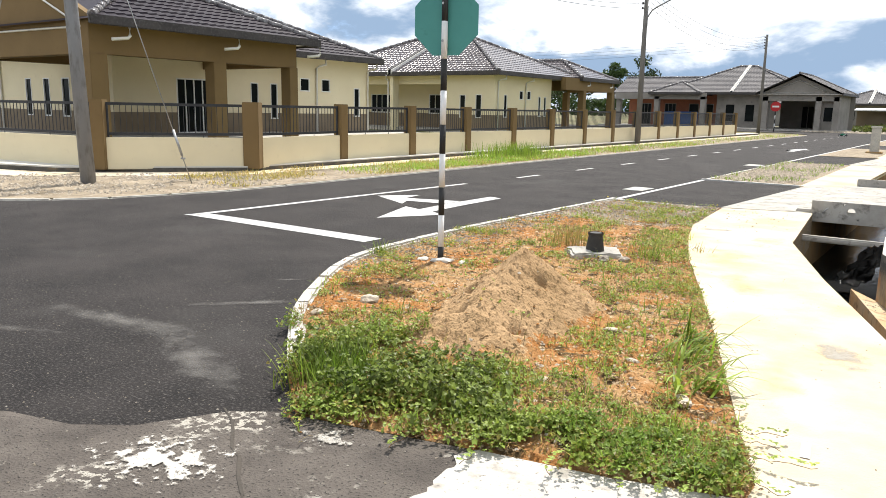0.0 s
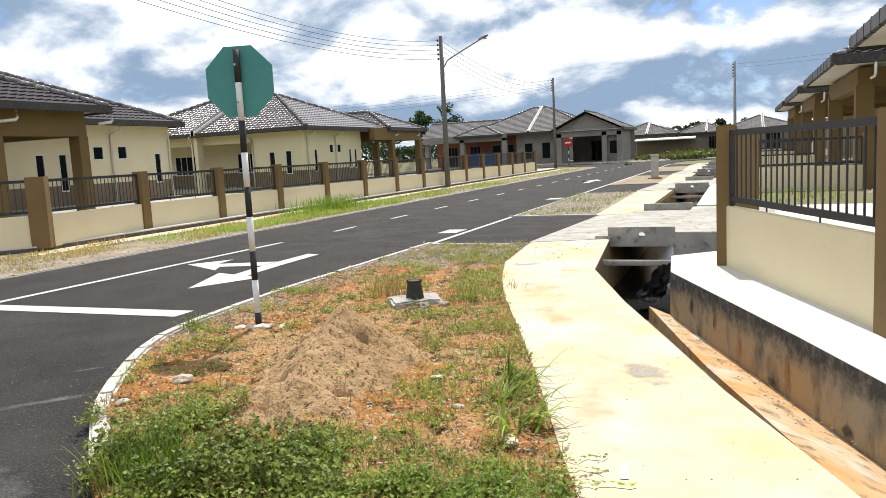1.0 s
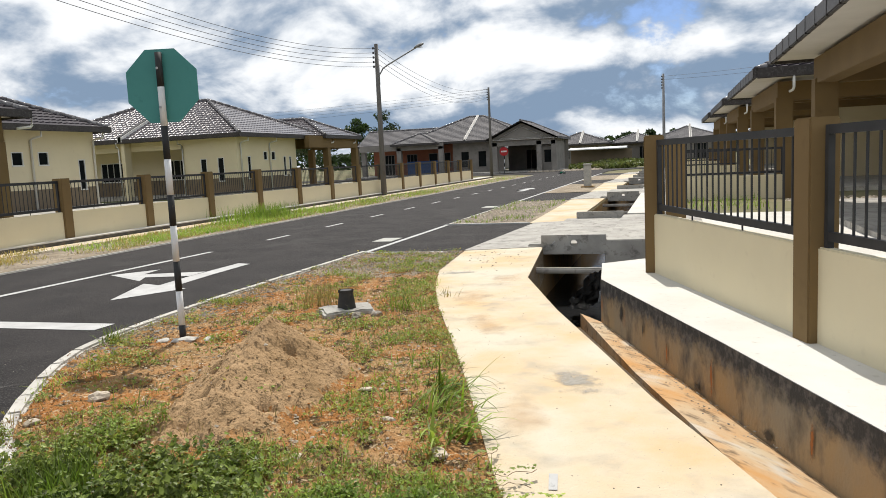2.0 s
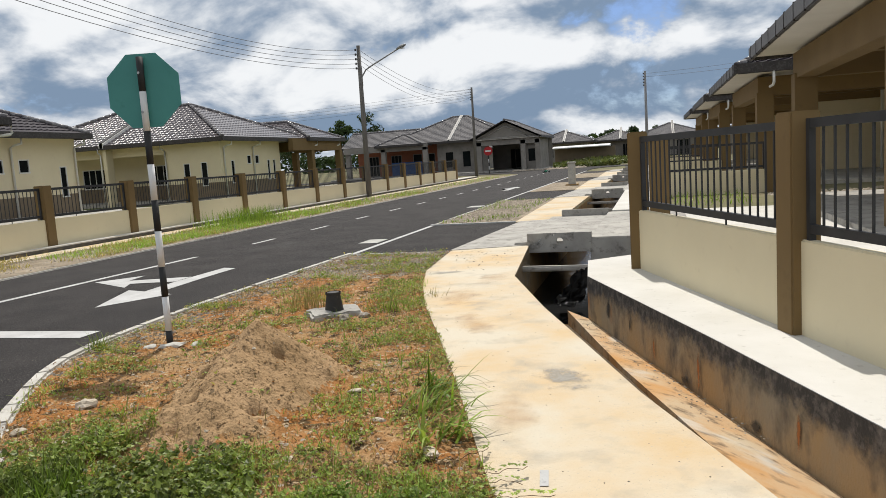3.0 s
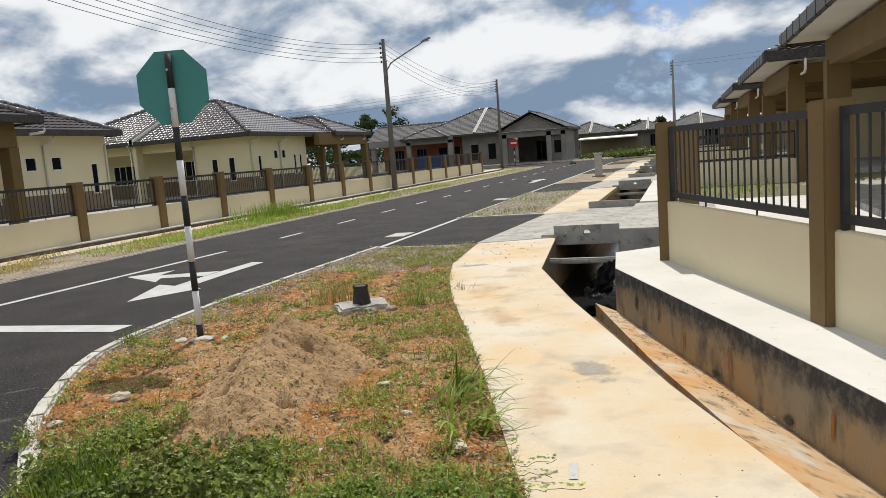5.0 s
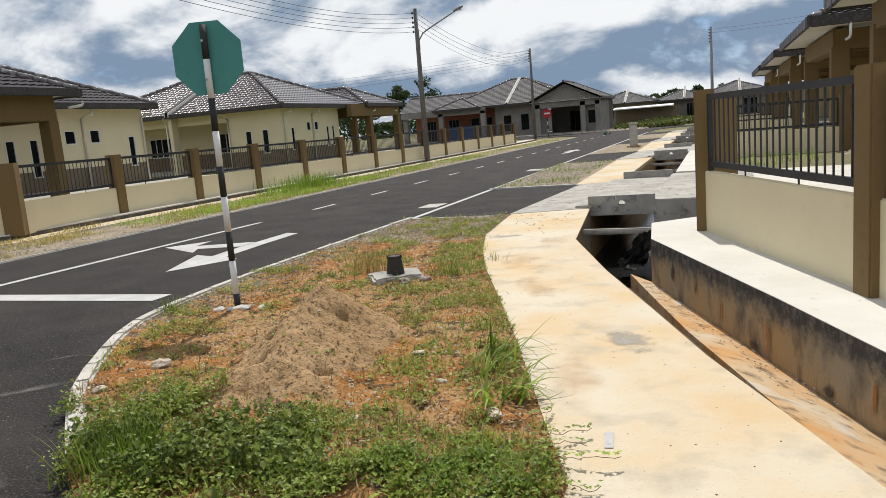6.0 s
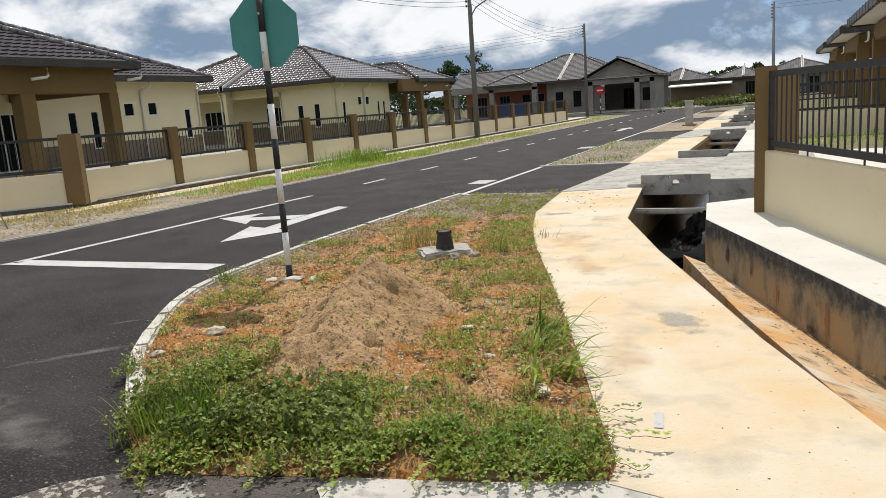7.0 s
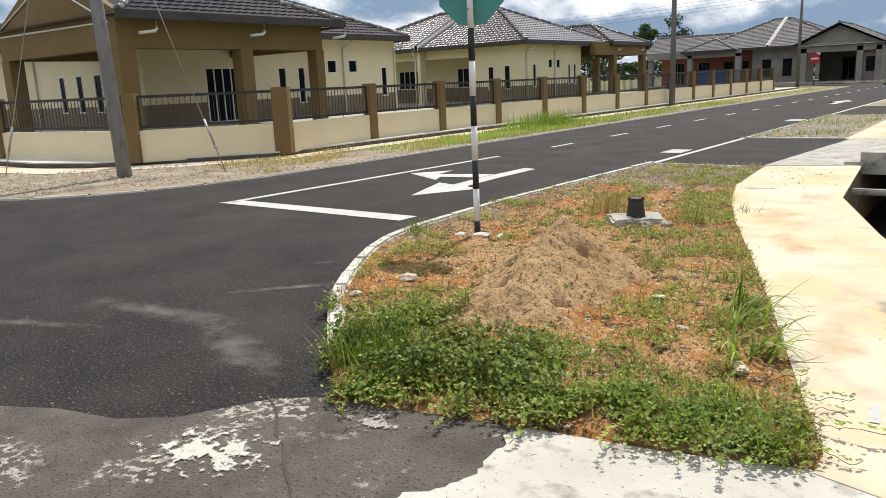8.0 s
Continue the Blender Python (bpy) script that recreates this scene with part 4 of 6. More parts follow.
def roof_plane(roof, P, e, n, L, R, z, l=1.0, r=1.0, mat=None, tiles=True, limit=0, slope=SLOPE):
    """One pitched plane: eave from P along e, rising along n over the run R; l and r: inset of its sides with the run."""
    P, e, n = Vector((*P, z)), Vector((*e, 0)), Vector((*n, 0))
    up = Vector((0, 0, 1))

    def at(s, q, h):
        return P + e * s + n * q + up * (q * slope + h)

    bm = bmesh.new()
    quad = [at(0, 0, -0.03), at(L, 0, -0.03), at(L - r * R, R, -0.03), at(l * R, R, -0.03)]
    if (quad[2] - quad[3]).length < 0.02:
        quad = quad[:3]
    bm.faces.new([bm.verts.new(p) for p in quad])
    part("roof_deck", bm, mat, roof)
    if not tiles:
        return
    verts, faces = [], []
    shared = None
    made = 0
    q = 0.0
    while q < R - 0.02:
        q1 = min(q + TILE_R, R)
        lo, hi = l * (q + 0.5 * TILE_R), L - r * (q + 0.5 * TILE_R)
        k = math.floor(max(lo, 0) / TILE_W)
        while k * TILE_W < hi:
            s0, s1 = max(k * TILE_W, lo), min((k + 1) * TILE_W, hi)
            k += 1
            if s1 - s0 < 0.03:
                continue
            full = s1 - s0 > TILE_W - 1e-4 and q1 - q > TILE_R - 1e-4
            if full and made < limit:
                if shared is None:
                    rows = tile_points(0, TILE_W, 0, TILE_R)
                    tb = bmesh.new()
                    vv = [[tb.verts.new(e * s + n * qq + up * (qq * slope + h)) for s, qq, h in row] for row in rows]
                    for A, B2 in zip(vv, vv[1:]):
                        for i in range(len(A) - 1):
                            tb.faces.new((A[i], A[i + 1], B2[i + 1], B2[i]))
                    shared = mesh_of(tb, mat, "roof_tile")
                p = at(s0, q, rnd.uniform(0, 0.006))
                piece("roof_tile", shared, roof, Matrix.Translation(p))
                made += 1
                continue
            rows = tile_points(s0, s1, q, q1)
            base = len(verts)
            for row in rows:
                verts.extend(at(s, qq, h)[:] for s, qq, h in row)
            m = len(PROFILE)
            for a in range(2):
                for i in range(m - 1):
                    faces.append((base + a * m + i, base + a * m + i + 1, base + (a + 1) * m + i + 1, base + (a + 1) * m + i))
        q = q1
    me = bpy.data.meshes.new("tiling")
    me.from_pydata(verts, [], faces)
    me.materials.append(mat)
    ob = new("tiling", me)
    ob.parent = roof
    tagged(ob, kind="stuff")


def ridge(roof, a, b, mat=None, r=0.10):
    """A run of half-round ridge caps between two points."""
    a, b = Vector(a), Vector(b)
    n = max(1, int((b - a).length / 0.42))
    bm = bmesh.new()
    for i in range(n):
        p, q = a.lerp(b, i / n), a.lerp(b, (i + 1.08) / n)
        tube(bm, [p, q], r * 1.08, 8, r * 0.92)
    tagged(part("ridge_capping", bm, mat or cap_mat, roof), kind="stuff")


def hip_roof(house, x0, x1, y0, y1, z, mat=None, planes="wesn", gable="", limit=0, slope=SLOPE, name="roof", lip=0.06):
    """Hipped roof over a rectangle; gable lists the sides left as gables; planes lists the sides that carry tiles."""
    mat = mat or tile_mat
    roof = part(name, bmesh.new(), mat, house)
    W, H = x1 - x0, y1 - y0
    if H >= W:
        R = W / 2
        ls, ln = (0 if "s" in gable else 1), (0 if "n" in gable else 1)
        xm = (x0 + x1) / 2
        roof_plane(roof, (x1, y0), (0, 1), (-1, 0), H, R, z, ls, ln, mat, "e" in planes, limit if "e" in planes else 0, slope)
        roof_plane(roof, (x0, y1), (0, -1), (1, 0), H, R, z, ln, ls, mat, "w" in planes, 0, slope)
        if ls:
            roof_plane(roof, (x0, y0), (1, 0), (0, 1), W, R, z, 1, 1, mat, "s" in planes, limit // 2, slope)
        if ln:
            roof_plane(roof, (x1, y1), (-1, 0), (0, -1), W, R, z, 1, 1, mat, "n" in planes, 0, slope)
        zr = z + R * slope + 0.06
        A, B2 = (xm, y0 + R * ls, zr), (xm, y1 - R * ln, zr)
        if (Vector(A) - Vector(B2)).length > 0.3:
            ridge(roof, A, B2)
        if ls:
            ridge(roof, (x0, y0, z + 0.06), A), ridge(roof, (x1, y0, z + 0.06), A)
        if ln:
            ridge(roof, (x0, y1, z + 0.06), B2), ridge(roof, (x1, y1, z + 0.06), B2)
    else:
        R = H / 2
        lw, le = (0 if "w" in gable else 1), (0 if "e" in gable else 1)
        ym = (y0 + y1) / 2
        roof_plane(roof, (x0, y0), (1, 0), (0, 1), W, R, z, lw, le, mat, "s" in planes, limit if "s" in planes else 0, slope)
        roof_plane(roof, (x1, y1), (-1, 0), (0, -1), W, R, z, le, lw, mat, "n" in planes, 0, slope)
        if le:
            roof_plane(roof, (x1, y0), (0, 1), (-1, 0), H, R, z, 1, 1, mat, "e" in planes, limit // 2, slope)
        if lw:
            roof_plane(roof, (x0, y1), (0, -1), (1, 0), H, R, z, 1, 1, mat, "w" in planes, 0, slope)
        zr = z + R * slope + 0.06
        A, B2 = (x0 + R * lw, ym, zr), (x1 - R * le, ym, zr)
        if (Vector(A) - Vector(B2)).length > 0.3:
            ridge(roof, A, B2)
        if lw:
            ridge(roof, (x0, y0, z + 0.06), A), ridge(roof, (x0, y1, z + 0.06), A)
        if le:
            ridge(roof, (x1, y0, z + 0.06), B2), ridge(roof, (x1, y1, z + 0.06), B2)
    # gutter along each eave, soffit below
    g = 0.09
    for side, run in (("e", (x1 - 0.01, x1 + g, y0 - g, y1 + g, z - 0.185, z + lip + 0.002)), ("w", (x0 - g, x0 + 0.01, y0 - g, y1 + g, z - 0.185, z + lip + 0.002)),
                      ("s", (x0 + 0.012, x1 - 0.012, y0 - g, y0 + 0.01, z - 0.188, z + lip)), ("n", (x0 + 0.012, x1 - 0.012, y1 - 0.01, y1 + g, z - 0.188, z + lip))):
        if side not in gable:
            bm = bmesh.new()
            bbox(bm, *run, 0.02)
            part("gutter", bm, gutter_mat, roof, "dark brown eaves gutter")
    bm = bmesh.new()
    box(bm, x0 + 0.01, x1 - 0.01, y0 + (0.23 if "s" in gable else 0.01), y1 - 0.01, z - 0.12, z - 0.09)
    part("soffit", bm, soffit, roof, "off-white soffit board")
    return roof


def wall(house, axis, at_, a0, a1, z0, z1, holes=(), th=0.15, mats=None, band=1.15, name="wall"):
    """A wall on the plane x = at_ (axis x) or y = at_ (axis y), thick towards smaller x or larger y, with openings through it."""
    mats = mats or [taupe, cream]
    A = sorted({a0, a1, *[h[0] for h in holes], *[h[1] for h in holes]})
    Zs = sorted({z0, z1, *([band] if z0 < band < z1 else []), *[h[2] for h in holes], *[h[3] for h in holes]})
    bm = bmesh.new()
    for i in range(len(A) - 1):
        for j in range(len(Zs) - 1):
            am, zm = (A[i] + A[i + 1]) / 2, (Zs[j] + Zs[j + 1]) / 2
            if any(h[0] < am < h[1] and h[2] < zm < h[3] for h in holes):
                continue
            mi = 0 if zm < band else len(mats) - 1
            if axis == "x":
                box(bm, at_ - th, at_, A[i], A[i + 1], Zs[j], Zs[j + 1], mi)
            else:
                box(bm, A[i], A[i + 1], at_, at_ + th, Zs[j], Zs[j + 1], mi)
    bmesh.ops.remove_doubles(bm, verts=bm.verts[:], dist=1e-4)
    w = part(name, bm, mats, house)
    for h in holes:
        window(w, axis, at_, *h, raw_concrete if mats[0] in (raw_concrete, raw_brick) else frame_mat)
    return w


def window(w, axis, at_, a0, a1, z0, z1, frame_paint):
    """White-framed tinted window set into its opening; wide ones have a mullion."""
    def bx(bm, p0, p1, d0, d1, q0, q1):
        if axis == "x":
            box(bm, at_ - d1, at_ - d0, p0, p1, q0, q1)
        else:
            box(bm, p0, p1, at_ + d0, at_ + d1, q0, q1)
    t = 0.018 if a1 - a0 < 0.6 else 0.035
    bm = bmesh.new()
    bx(bm, a0 - 0.02, a0 + t, -0.012, 0.06, z0, z1)
    bx(bm, a1 - t, a1 + 0.02, -0.012, 0.06, z0, z1)
    bx(bm, a0 - 0.02, a1 + 0.02, -0.014, 0.062, z1 - t, z1 + 0.02)
    bx(bm, a0 - 0.03, a1 + 0.03, -0.03, 0.062, z0 - 0.03, z0 + t)
    if a1 - a0 > 1.0:
        for k in range(1, 4 if a1 - a0 > 1.3 else 3):
            c = a0 + (a1 - a0) * k / (4 if a1 - a0 > 1.3 else 3)
            bx(bm, c - 0.022, c + 0.022, 0.0, 0.05, z0, z1)
    part("window_frame", bm, frame_paint, w)
    bm = bmesh.new()
    bx(bm, a0 + 0.01, a1 - 0.01, 0.03, 0.04, z0 + 0.01, z1 - 0.01)
    part("pane", bm, glass, w)


def column(house, x0, x1, y0, y1, z0, z1, mat=None, name="column"):
    bm = bmesh.new()
    bbox(bm, x0, x1, y0, y1, z0, z1, 0.012)
    return part(name, bm, mat or brown, house)


def downpipe(house, x, y, z0, z1, out=(0.2, 0)):
    bm = bmesh.new()
    tube(bm, [(x, y, z0), (x, y, z1 - 0.35), (x + out[0] * 0.3, y + out[1] * 0.3, z1 - 0.28), (x + out[0], y + out[1], z1 - 0.22), (x + out[0], y + out[1], z1)], 0.045, 8)
    part("downpipe", bm, white_trim, house, "off-white plastic downpipe")


def spout(house, x, y, z, dx, dy):
    """Short bent outlet pipe below a gutter."""
    bm = bmesh.new()
    tube(bm, [(x, y, z), (x, y, z - 0.25), (x + dx * 0.05, y + dy * 0.05, z - 0.31), (x + dx * 0.5, y + dy * 0.5, z - 0.36)], 0.045, 8)
    part("outlet_pipe", bm, white_trim, house, "off-white bent gutter outlet")


def corner_house():
    h = thing("house", "cream and brown single-storey house with dark glazed hip roof", "house")
    bm = bmesh.new()
    box(bm, -41.3, -19.15, 10.75, 27.0, 0.0, 0.38)
    part("plinth", bm, slab_mat, h)
    wall(h, "x", -24.0, 14.4, 22.3, 0.38, 3.64, [(16.90, 18.40, 0.40, 2.38), (20.35, 20.71, 0.94, 2.34), (21.39, 21.73, 0.94, 2.34)])
    wall(h, "y", 14.4, -41.0, -24.15, 0.38, 3.64, [(-34.15, -33.75, 1.78, 2.33), (-30.00, -29.59, 0.95, 2.3), (-28.64, -28.22, 0.95, 2.3), (-27.31, -26.82, 0.95, 2.3), (-25.79, -25.37, 0.95, 2.3)])
    wall(h, "y", 22.3, -24.15, -23.4, 0.38, 3.64)
    wall(h, "x", -23.4, 22.45, 26.8, 0.38, 3.64, [(22.50, 23.0, 2.10, 2.6), (23.76, 24.24, 2.10, 2.6), (25.83, 26.17, 1.05, 2.28)])
    wall(h, "y", 26.65, -41.15, -23.55, 0.38, 3.64)
    wall(h, "x", -41.0, 14.55, 26.65, 0.38, 3.64)
    for y0, y1 in ((10.95, 11.45), (14.92, 15.4), (18.05, 18.42)):
        column(h, -19.7, -19.25, y0, y1, 0.38, 2.75)
    column(h, -26.5, -25.95, 10.95, 11.42, 0.38, 2.75)
    for b in ((-19.66, -19.28, 10.97, 18.4, 2.75, 3.62), (-26.5, -19.66, 10.99, 11.37, 2.75, 3.62), (-24.0, -19.66, 18.07, 18.40, 2.75, 3.62), (-26.45, -26.05, 11.37, 14.4, 2.75, 3.62)):
        bm = bmesh.new()
        bbox(bm, *b, 0.01)
        part("beam", bm, brown, h)
    bm = bmesh.new()
    for x0, x1 in ((-26.9, -18.85),):
        v = [bm.verts.new(p) for p in ((x0, 11.0, 3.55), (x1, 11.0, 3.55), ((x0 + x1) / 2, 11.0, 3.55 + (x1 - x0) / 2 * SLOPE))]
        u = [bm.verts.new((q.co.x, 11.2, q.co.z)) for q in v]
        bm.faces.new(v), bm.faces.new(u[::-1])
        for i in range(3):
            bm.faces.new((v[i], v[(i + 1) % 3], u[(i + 1) % 3], u[i]))
    part("gable_wall", bm, brown, h)
    bm = bmesh.new()
    for a, b in (((-26.9, 3.50), (-19.65, 3.46)), ((-26.9, 3.50), (-22.95, 4.86)), ((-22.95, 4.86), (-19.65, 3.46))):
        tube(bm, [(a[0], 10.97, a[1]), (b[0], 10.97, b[1])], 0.032, 4)
    part("gable_moulding", bm, white_trim, h, "white moulding lines on the gable")
    hip_roof(h, -27.0, -18.8, 10.8, 18.95, 3.65, planes="en", gable="s", limit=220)
    hip_roof(h, -42.0, -22.6, 13.6, 26.85, 3.57, planes="en", limit=0, name="main_roof")
    downpipe(h, -23.34, 23.4, 0.3, 3.42, (0.55, 0))
    downpipe(h, -23.34, 26.7, 0.3, 3.42, (0.55, 0))
    for y in (11.9, 15.6, 19.1):
        spout(h, -18.85, y, 3.50, -0.3, -0.9)
    downpipe(h, -31.9, 14.34, 0.3, 3.40, (0, -0.2))
    return h


def coping(roof, x, y0, y1, z, slope=SLOPE):
    """Raised party-wall coping running up the southern slope of a roof: dark cap with pale sides."""
    for half, lift, mat in ((0.15, 0.16, white_trim), (0.10, 0.20, gutter_mat)):
        bm = bmesh.new()
        lo, hi = z + lift, z + (y1 - y0) * slope + lift
        pts = [(x - half, y0), (x + half, y0), (x + half, y1), (x - half, y1)]
        prism(bm, pts, z - 0.1, 0, [lo, lo, hi, hi])
        part("coping", bm, mat, roof, "raised party-wall coping")


def second_house():
    h = thing("house", "cream single-storey house with glazed hip roofs and side porch", "house")
    bm = bmesh.new()
    box(bm, -36.3, -21.95, 35.75, 43.0, 0.0, 0.3)
    box(bm, -33, -20.95, 43.0, 50.4, 0.0, 0.296)
    part("plinth", bm, slab_mat, h)
    wall(h, "y", 35.9, -25.5, -22.25, 0.3, 3.55, [(-24.42, -24.06, 1.0, 2.24), (-23.33, -22.97, 1.0, 2.26)])
    wall(h, "y", 38.3, -36.0, -25.5, 0.3, 3.55, [(-33.2, -31.4, 1.15, 2.3), (-28.40, -26.60, 1.15, 2.3)])
    wall(h, "x", -25.5, 36.05, 38.3, 0.3, 3.55)
    wall(h, "x", -22.1, 35.9, 42.6, 0.3, 3.55, [(36.92, 37.23, 1.05, 2.28), (38.66, 39.06, 2.08, 2.54), (39.56, 39.96, 2.08, 2.54), (40.97, 41.23, 1.1, 2.25), (41.67, 41.93, 1.1, 2.25)])
    wall(h, "y", 42.45, -32.5, -22.25, 0.3, 3.55)
    wall(h, "x", -24.6, 42.6, 46.5, 0.3, 3.55, [(43.40, 44.90, 0.32, 2.3)])
    wall(h, "y", 46.35, -32.5, -24.75, 0.3, 3.55)
    wall(h, "x", -32.4, 38.4, 46.3, 0.3, 3.55)
    for x0, y0 in ((-21.5, 45.15), (-21.5, 49.7), (-24.9, 49.7)):
        column(h, x0, x0 + 0.4, y0, y0 + 0.42, 0.3, 2.75)
    column(h, -29.22, -28.98, 35.4, 35.95, 0.1, 3.5, cream)
    for b in ((-21.47, -21.13, 42.6, 50.1, 2.75, 3.5), (-24.6, -21.47, 49.74, 50.08, 2.75, 3.5), (-24.6, -21.47, 45.2, 45.5, 2.75, 3.5)):
        bm = bmesh.new()
        bbox(bm, *b, 0.01)
        part("beam", bm, brown, h)
    bm = bmesh.new()
    box(bm, -36.0, -25.5, 35.95, 36.25, 2.85, 3.55)
    part("porch_beam", bm, cream, h)
    r = hip_roof(h, -36.7, -21.5, 35.3, 45.9, 3.50, sky_sheen_tile, planes="esw", limit=200)
    coping(r, -29.1, 35.2, 40.5, 3.50)
    hip_roof(h, -30.0, -21.0, 44.65, 50.45, 3.53, sky_sheen_tile, planes="esn", name="porch_roof", limit=100)
    downpipe(h, -22.04, 36.2, 0.2, 3.36, (0.5, 0))
    downpipe(h, -22.04, 39.3, 0.2, 3.36, (0.5, 0))
    downpipe(h, -25.5, 35.84, 0.2, 3.36, (0, -0.4))
    downpipe(h, -29.35, 35.4, 0.2, 3.36, (0, -0.2))
    spout(h, -21.05, 46.0, 3.40, -0.4, -0.8)
    spout(h, -21.05, 49.6, 3.40, -0.4, -0.8)
    return h


def row_house():
    """House of the right-hand row, built with its near eave corner at the origin."""
    h = thing("house", "brown and cream row house with open car porch, tiled roof", "house", group="row of houses")
    bm = bmesh.new()
    box(bm, 0.5, 12.0, 0.4, 8.9, 0.0, 0.22)
    part("plinth", bm, slab_mat, h)
    wall(h, "x", 6.15, 0.6, 8.7, 0.2, 3.4, [(3.0, 4.6, 0.24, 2.3), (6.6, 7.4, 1.0, 2.2)], mats=[cream, cream])
    wall(h, "y", 8.55, 6.15, 11.85, 0.2, 3.4, mats=[cream, cream])
    wall(h, "y", 0.6, 6.15, 11.85, 0.2, 3.4, [(7.4, 7.8, 1.0, 2.2), (9.2, 10.4, 1.0, 2.2)], mats=[cream, cream])
    wall(h, "x", 12.0, 0.6, 8.7, 0.2, 3.4, mats=[cream, cream])
    wall(h, "y", 8.1, 3.82, 6.0, 0.2, 2.85, mats=[cream, cream], name="side_wall")
    for y0 in (0.75, 8.0):
        column(h, 0.76, 1.24, y0, y0 + 0.46, 0.2, 2.95)
    column(h, 3.4, 3.8, 8.05, 8.45, 0.2, 2.95)
    for b in ((0.80, 1.20, 0.77, 8.44, 2.85, 3.42), (1.20, 6.0, 8.05, 8.42, 2.85, 3.42), (1.20, 6.0, 0.79, 1.15, 2.85, 3.42), (1.20, 6.0, 4.3, 4.6, 2.95, 3.41)):
        bm = bmesh.new()
        bbox(bm, *b, 0.01)
        part("beam", bm, brown, h)
    roof = hip_roof(h, 0.06, 12.5, -0.6, 9.3, 3.63, planes="ws", limit=150, lip=0.11)
    bm = bmesh.new()
    tube(bm, [(1.05, -0.64, 3.46), (1.05, -0.64, 3.14), (1.03, -0.60, 3.07), (0.95, -0.52, 3.03)], 0.038, 8)
    part("outlet_pipe", bm, white_trim, h)
    for k in range(11):
        bm = bmesh.new()
        bbox(bm, -0.038, 0.06, -0.45 + 0.94 * k, -0.41 + 0.94 * k, 3.438, 3.748, 0.008)
        part("gutter_joint", bm, gutter_mat, roof)
    bm = bmesh.new()
    tube(bm, [(5.8, 7.0, 0.2), (5.8, 7.0, 3.4)], 0.06, 8)
    part("downpipe", bm, white_trim, h)
    return h


def unfinished_house():
    h = thing("house", "unfinished grey rendered house with gable portico and grey tiles", "house")
    bm = bmesh.new()
    box(bm, -33, -10, 74.2, 90, 0.0, 0.15)
    part("plinth", bm, slab_mat, h)
    rc = [raw_concrete, raw_concrete]
    wall(h, "y", 78.6, -22.2, -16.8, 0.15, 3.5, [(-21.3, -20.4, 0.7, 2.4), (-19.4, -18.5, 0.7, 2.4)], mats=rc)
    wall(h, "y", 80.0, -32.0, -22.2, 0.15, 3.5, [(-31, -29.5, 0.2, 2.4), (-28, -26.8, 0.2, 2.4), (-25.4, -24.4, 0.8, 2.4), (-23.6, -22.9, 0.8, 2.4)], mats=[raw_brick, raw_brick], name="brick_wall")
    wall(h, "y", 82.0, -16.8, -10.2, 0.15, 3.5, [(-14.8, -12.6, 0.2, 2.3)], mats=rc)
    wall(h, "y", 75.1, -12.25, -10.6, 0.15, 3.3, [(-11.75, -10.95, 0.9, 2.2)], mats=rc)
    wall(h, "x", -10.6, 75.25, 82.0, 0.15, 3.3, mats=rc)
    for x, y in ((-16.9, 74.6), (-12.4, 74.6), (-10.95, 74.6), (-17.0, 78.2), (-27.9, 76.4), (-23.2, 76.4), (-32.2, 76.8)):
        column(h, x, x + 0.5, y, y + 0.5, 0.15, 3.1, raw_concrete)
    for b in ((-17.0, -10.5, 74.6, 75.0, 2.7, 3.4), (-32.2, -22.7, 76.4, 76.8, 2.8, 3.45), (-17.0, -16.6, 75.0, 78.2, 2.8, 3.45)):
        bm = bmesh.new()
        bbox(bm, *b, 0.01)
        part("beam", bm, raw_concrete, h)
    bm = bmesh.new()
    v = [bm.verts.new(p) for p in ((-17.2, 74.7, 3.33), (-10.5, 74.7, 3.33), (-13.88, 74.7, 4.94))]
    u = [bm.verts.new((q.co.x, 74.95, q.co.z)) for q in v]
    bm.faces.new(v), bm.faces.new(u[::-1])
    for i in range(3):
        bm.faces.new((v[i], v[(i + 1) % 3], u[(i + 1) % 3], u[i]))
    part("gable_wall", bm, raw_concrete, h)
    bm = bmesh.new()
    for a, b in (((-16.4, 3.42), (-11.4, 3.42)), ((-16.4, 3.42), (-13.9, 4.55)), ((-13.9, 4.55), (-11.4, 3.42))):
        tube(bm, [(a[0], 74.66, a[1]), (b[0], 74.66, b[1])], 0.05, 4)
    part("gable_moulding", bm, slab_mat, h)
    r = hip_roof(h, -28.0, -13.5, 77.6, 90.4, 3.5, grey_tile, planes="sew")
    coping(r, -20.6, 77.6, 84.0, 3.5)
    hip_roof(h, -33.0, -24.6, 77.64, 85.2, 3.46, grey_tile, planes="s", gable="we", name="wing_roof")
    hip_roof(h, -17.45, -10.25, 74.1, 84.0, 3.40, grey_tile, planes="we", gable="s", name="portico_roof", slope=0.48)
    hip_roof(h, -28.3, -23.2, 75.9, 82.0, 3.44, grey_tile, planes="sew", gable="n", name="porch_roof")
    bm = bmesh.new()
    box(bm, -27.5, -24.0, 78.6, 78.7, 0.15, 1.6)
    part("site_sheet", bm, blue_sheet, h, "blue sheet hoarding")
    return h


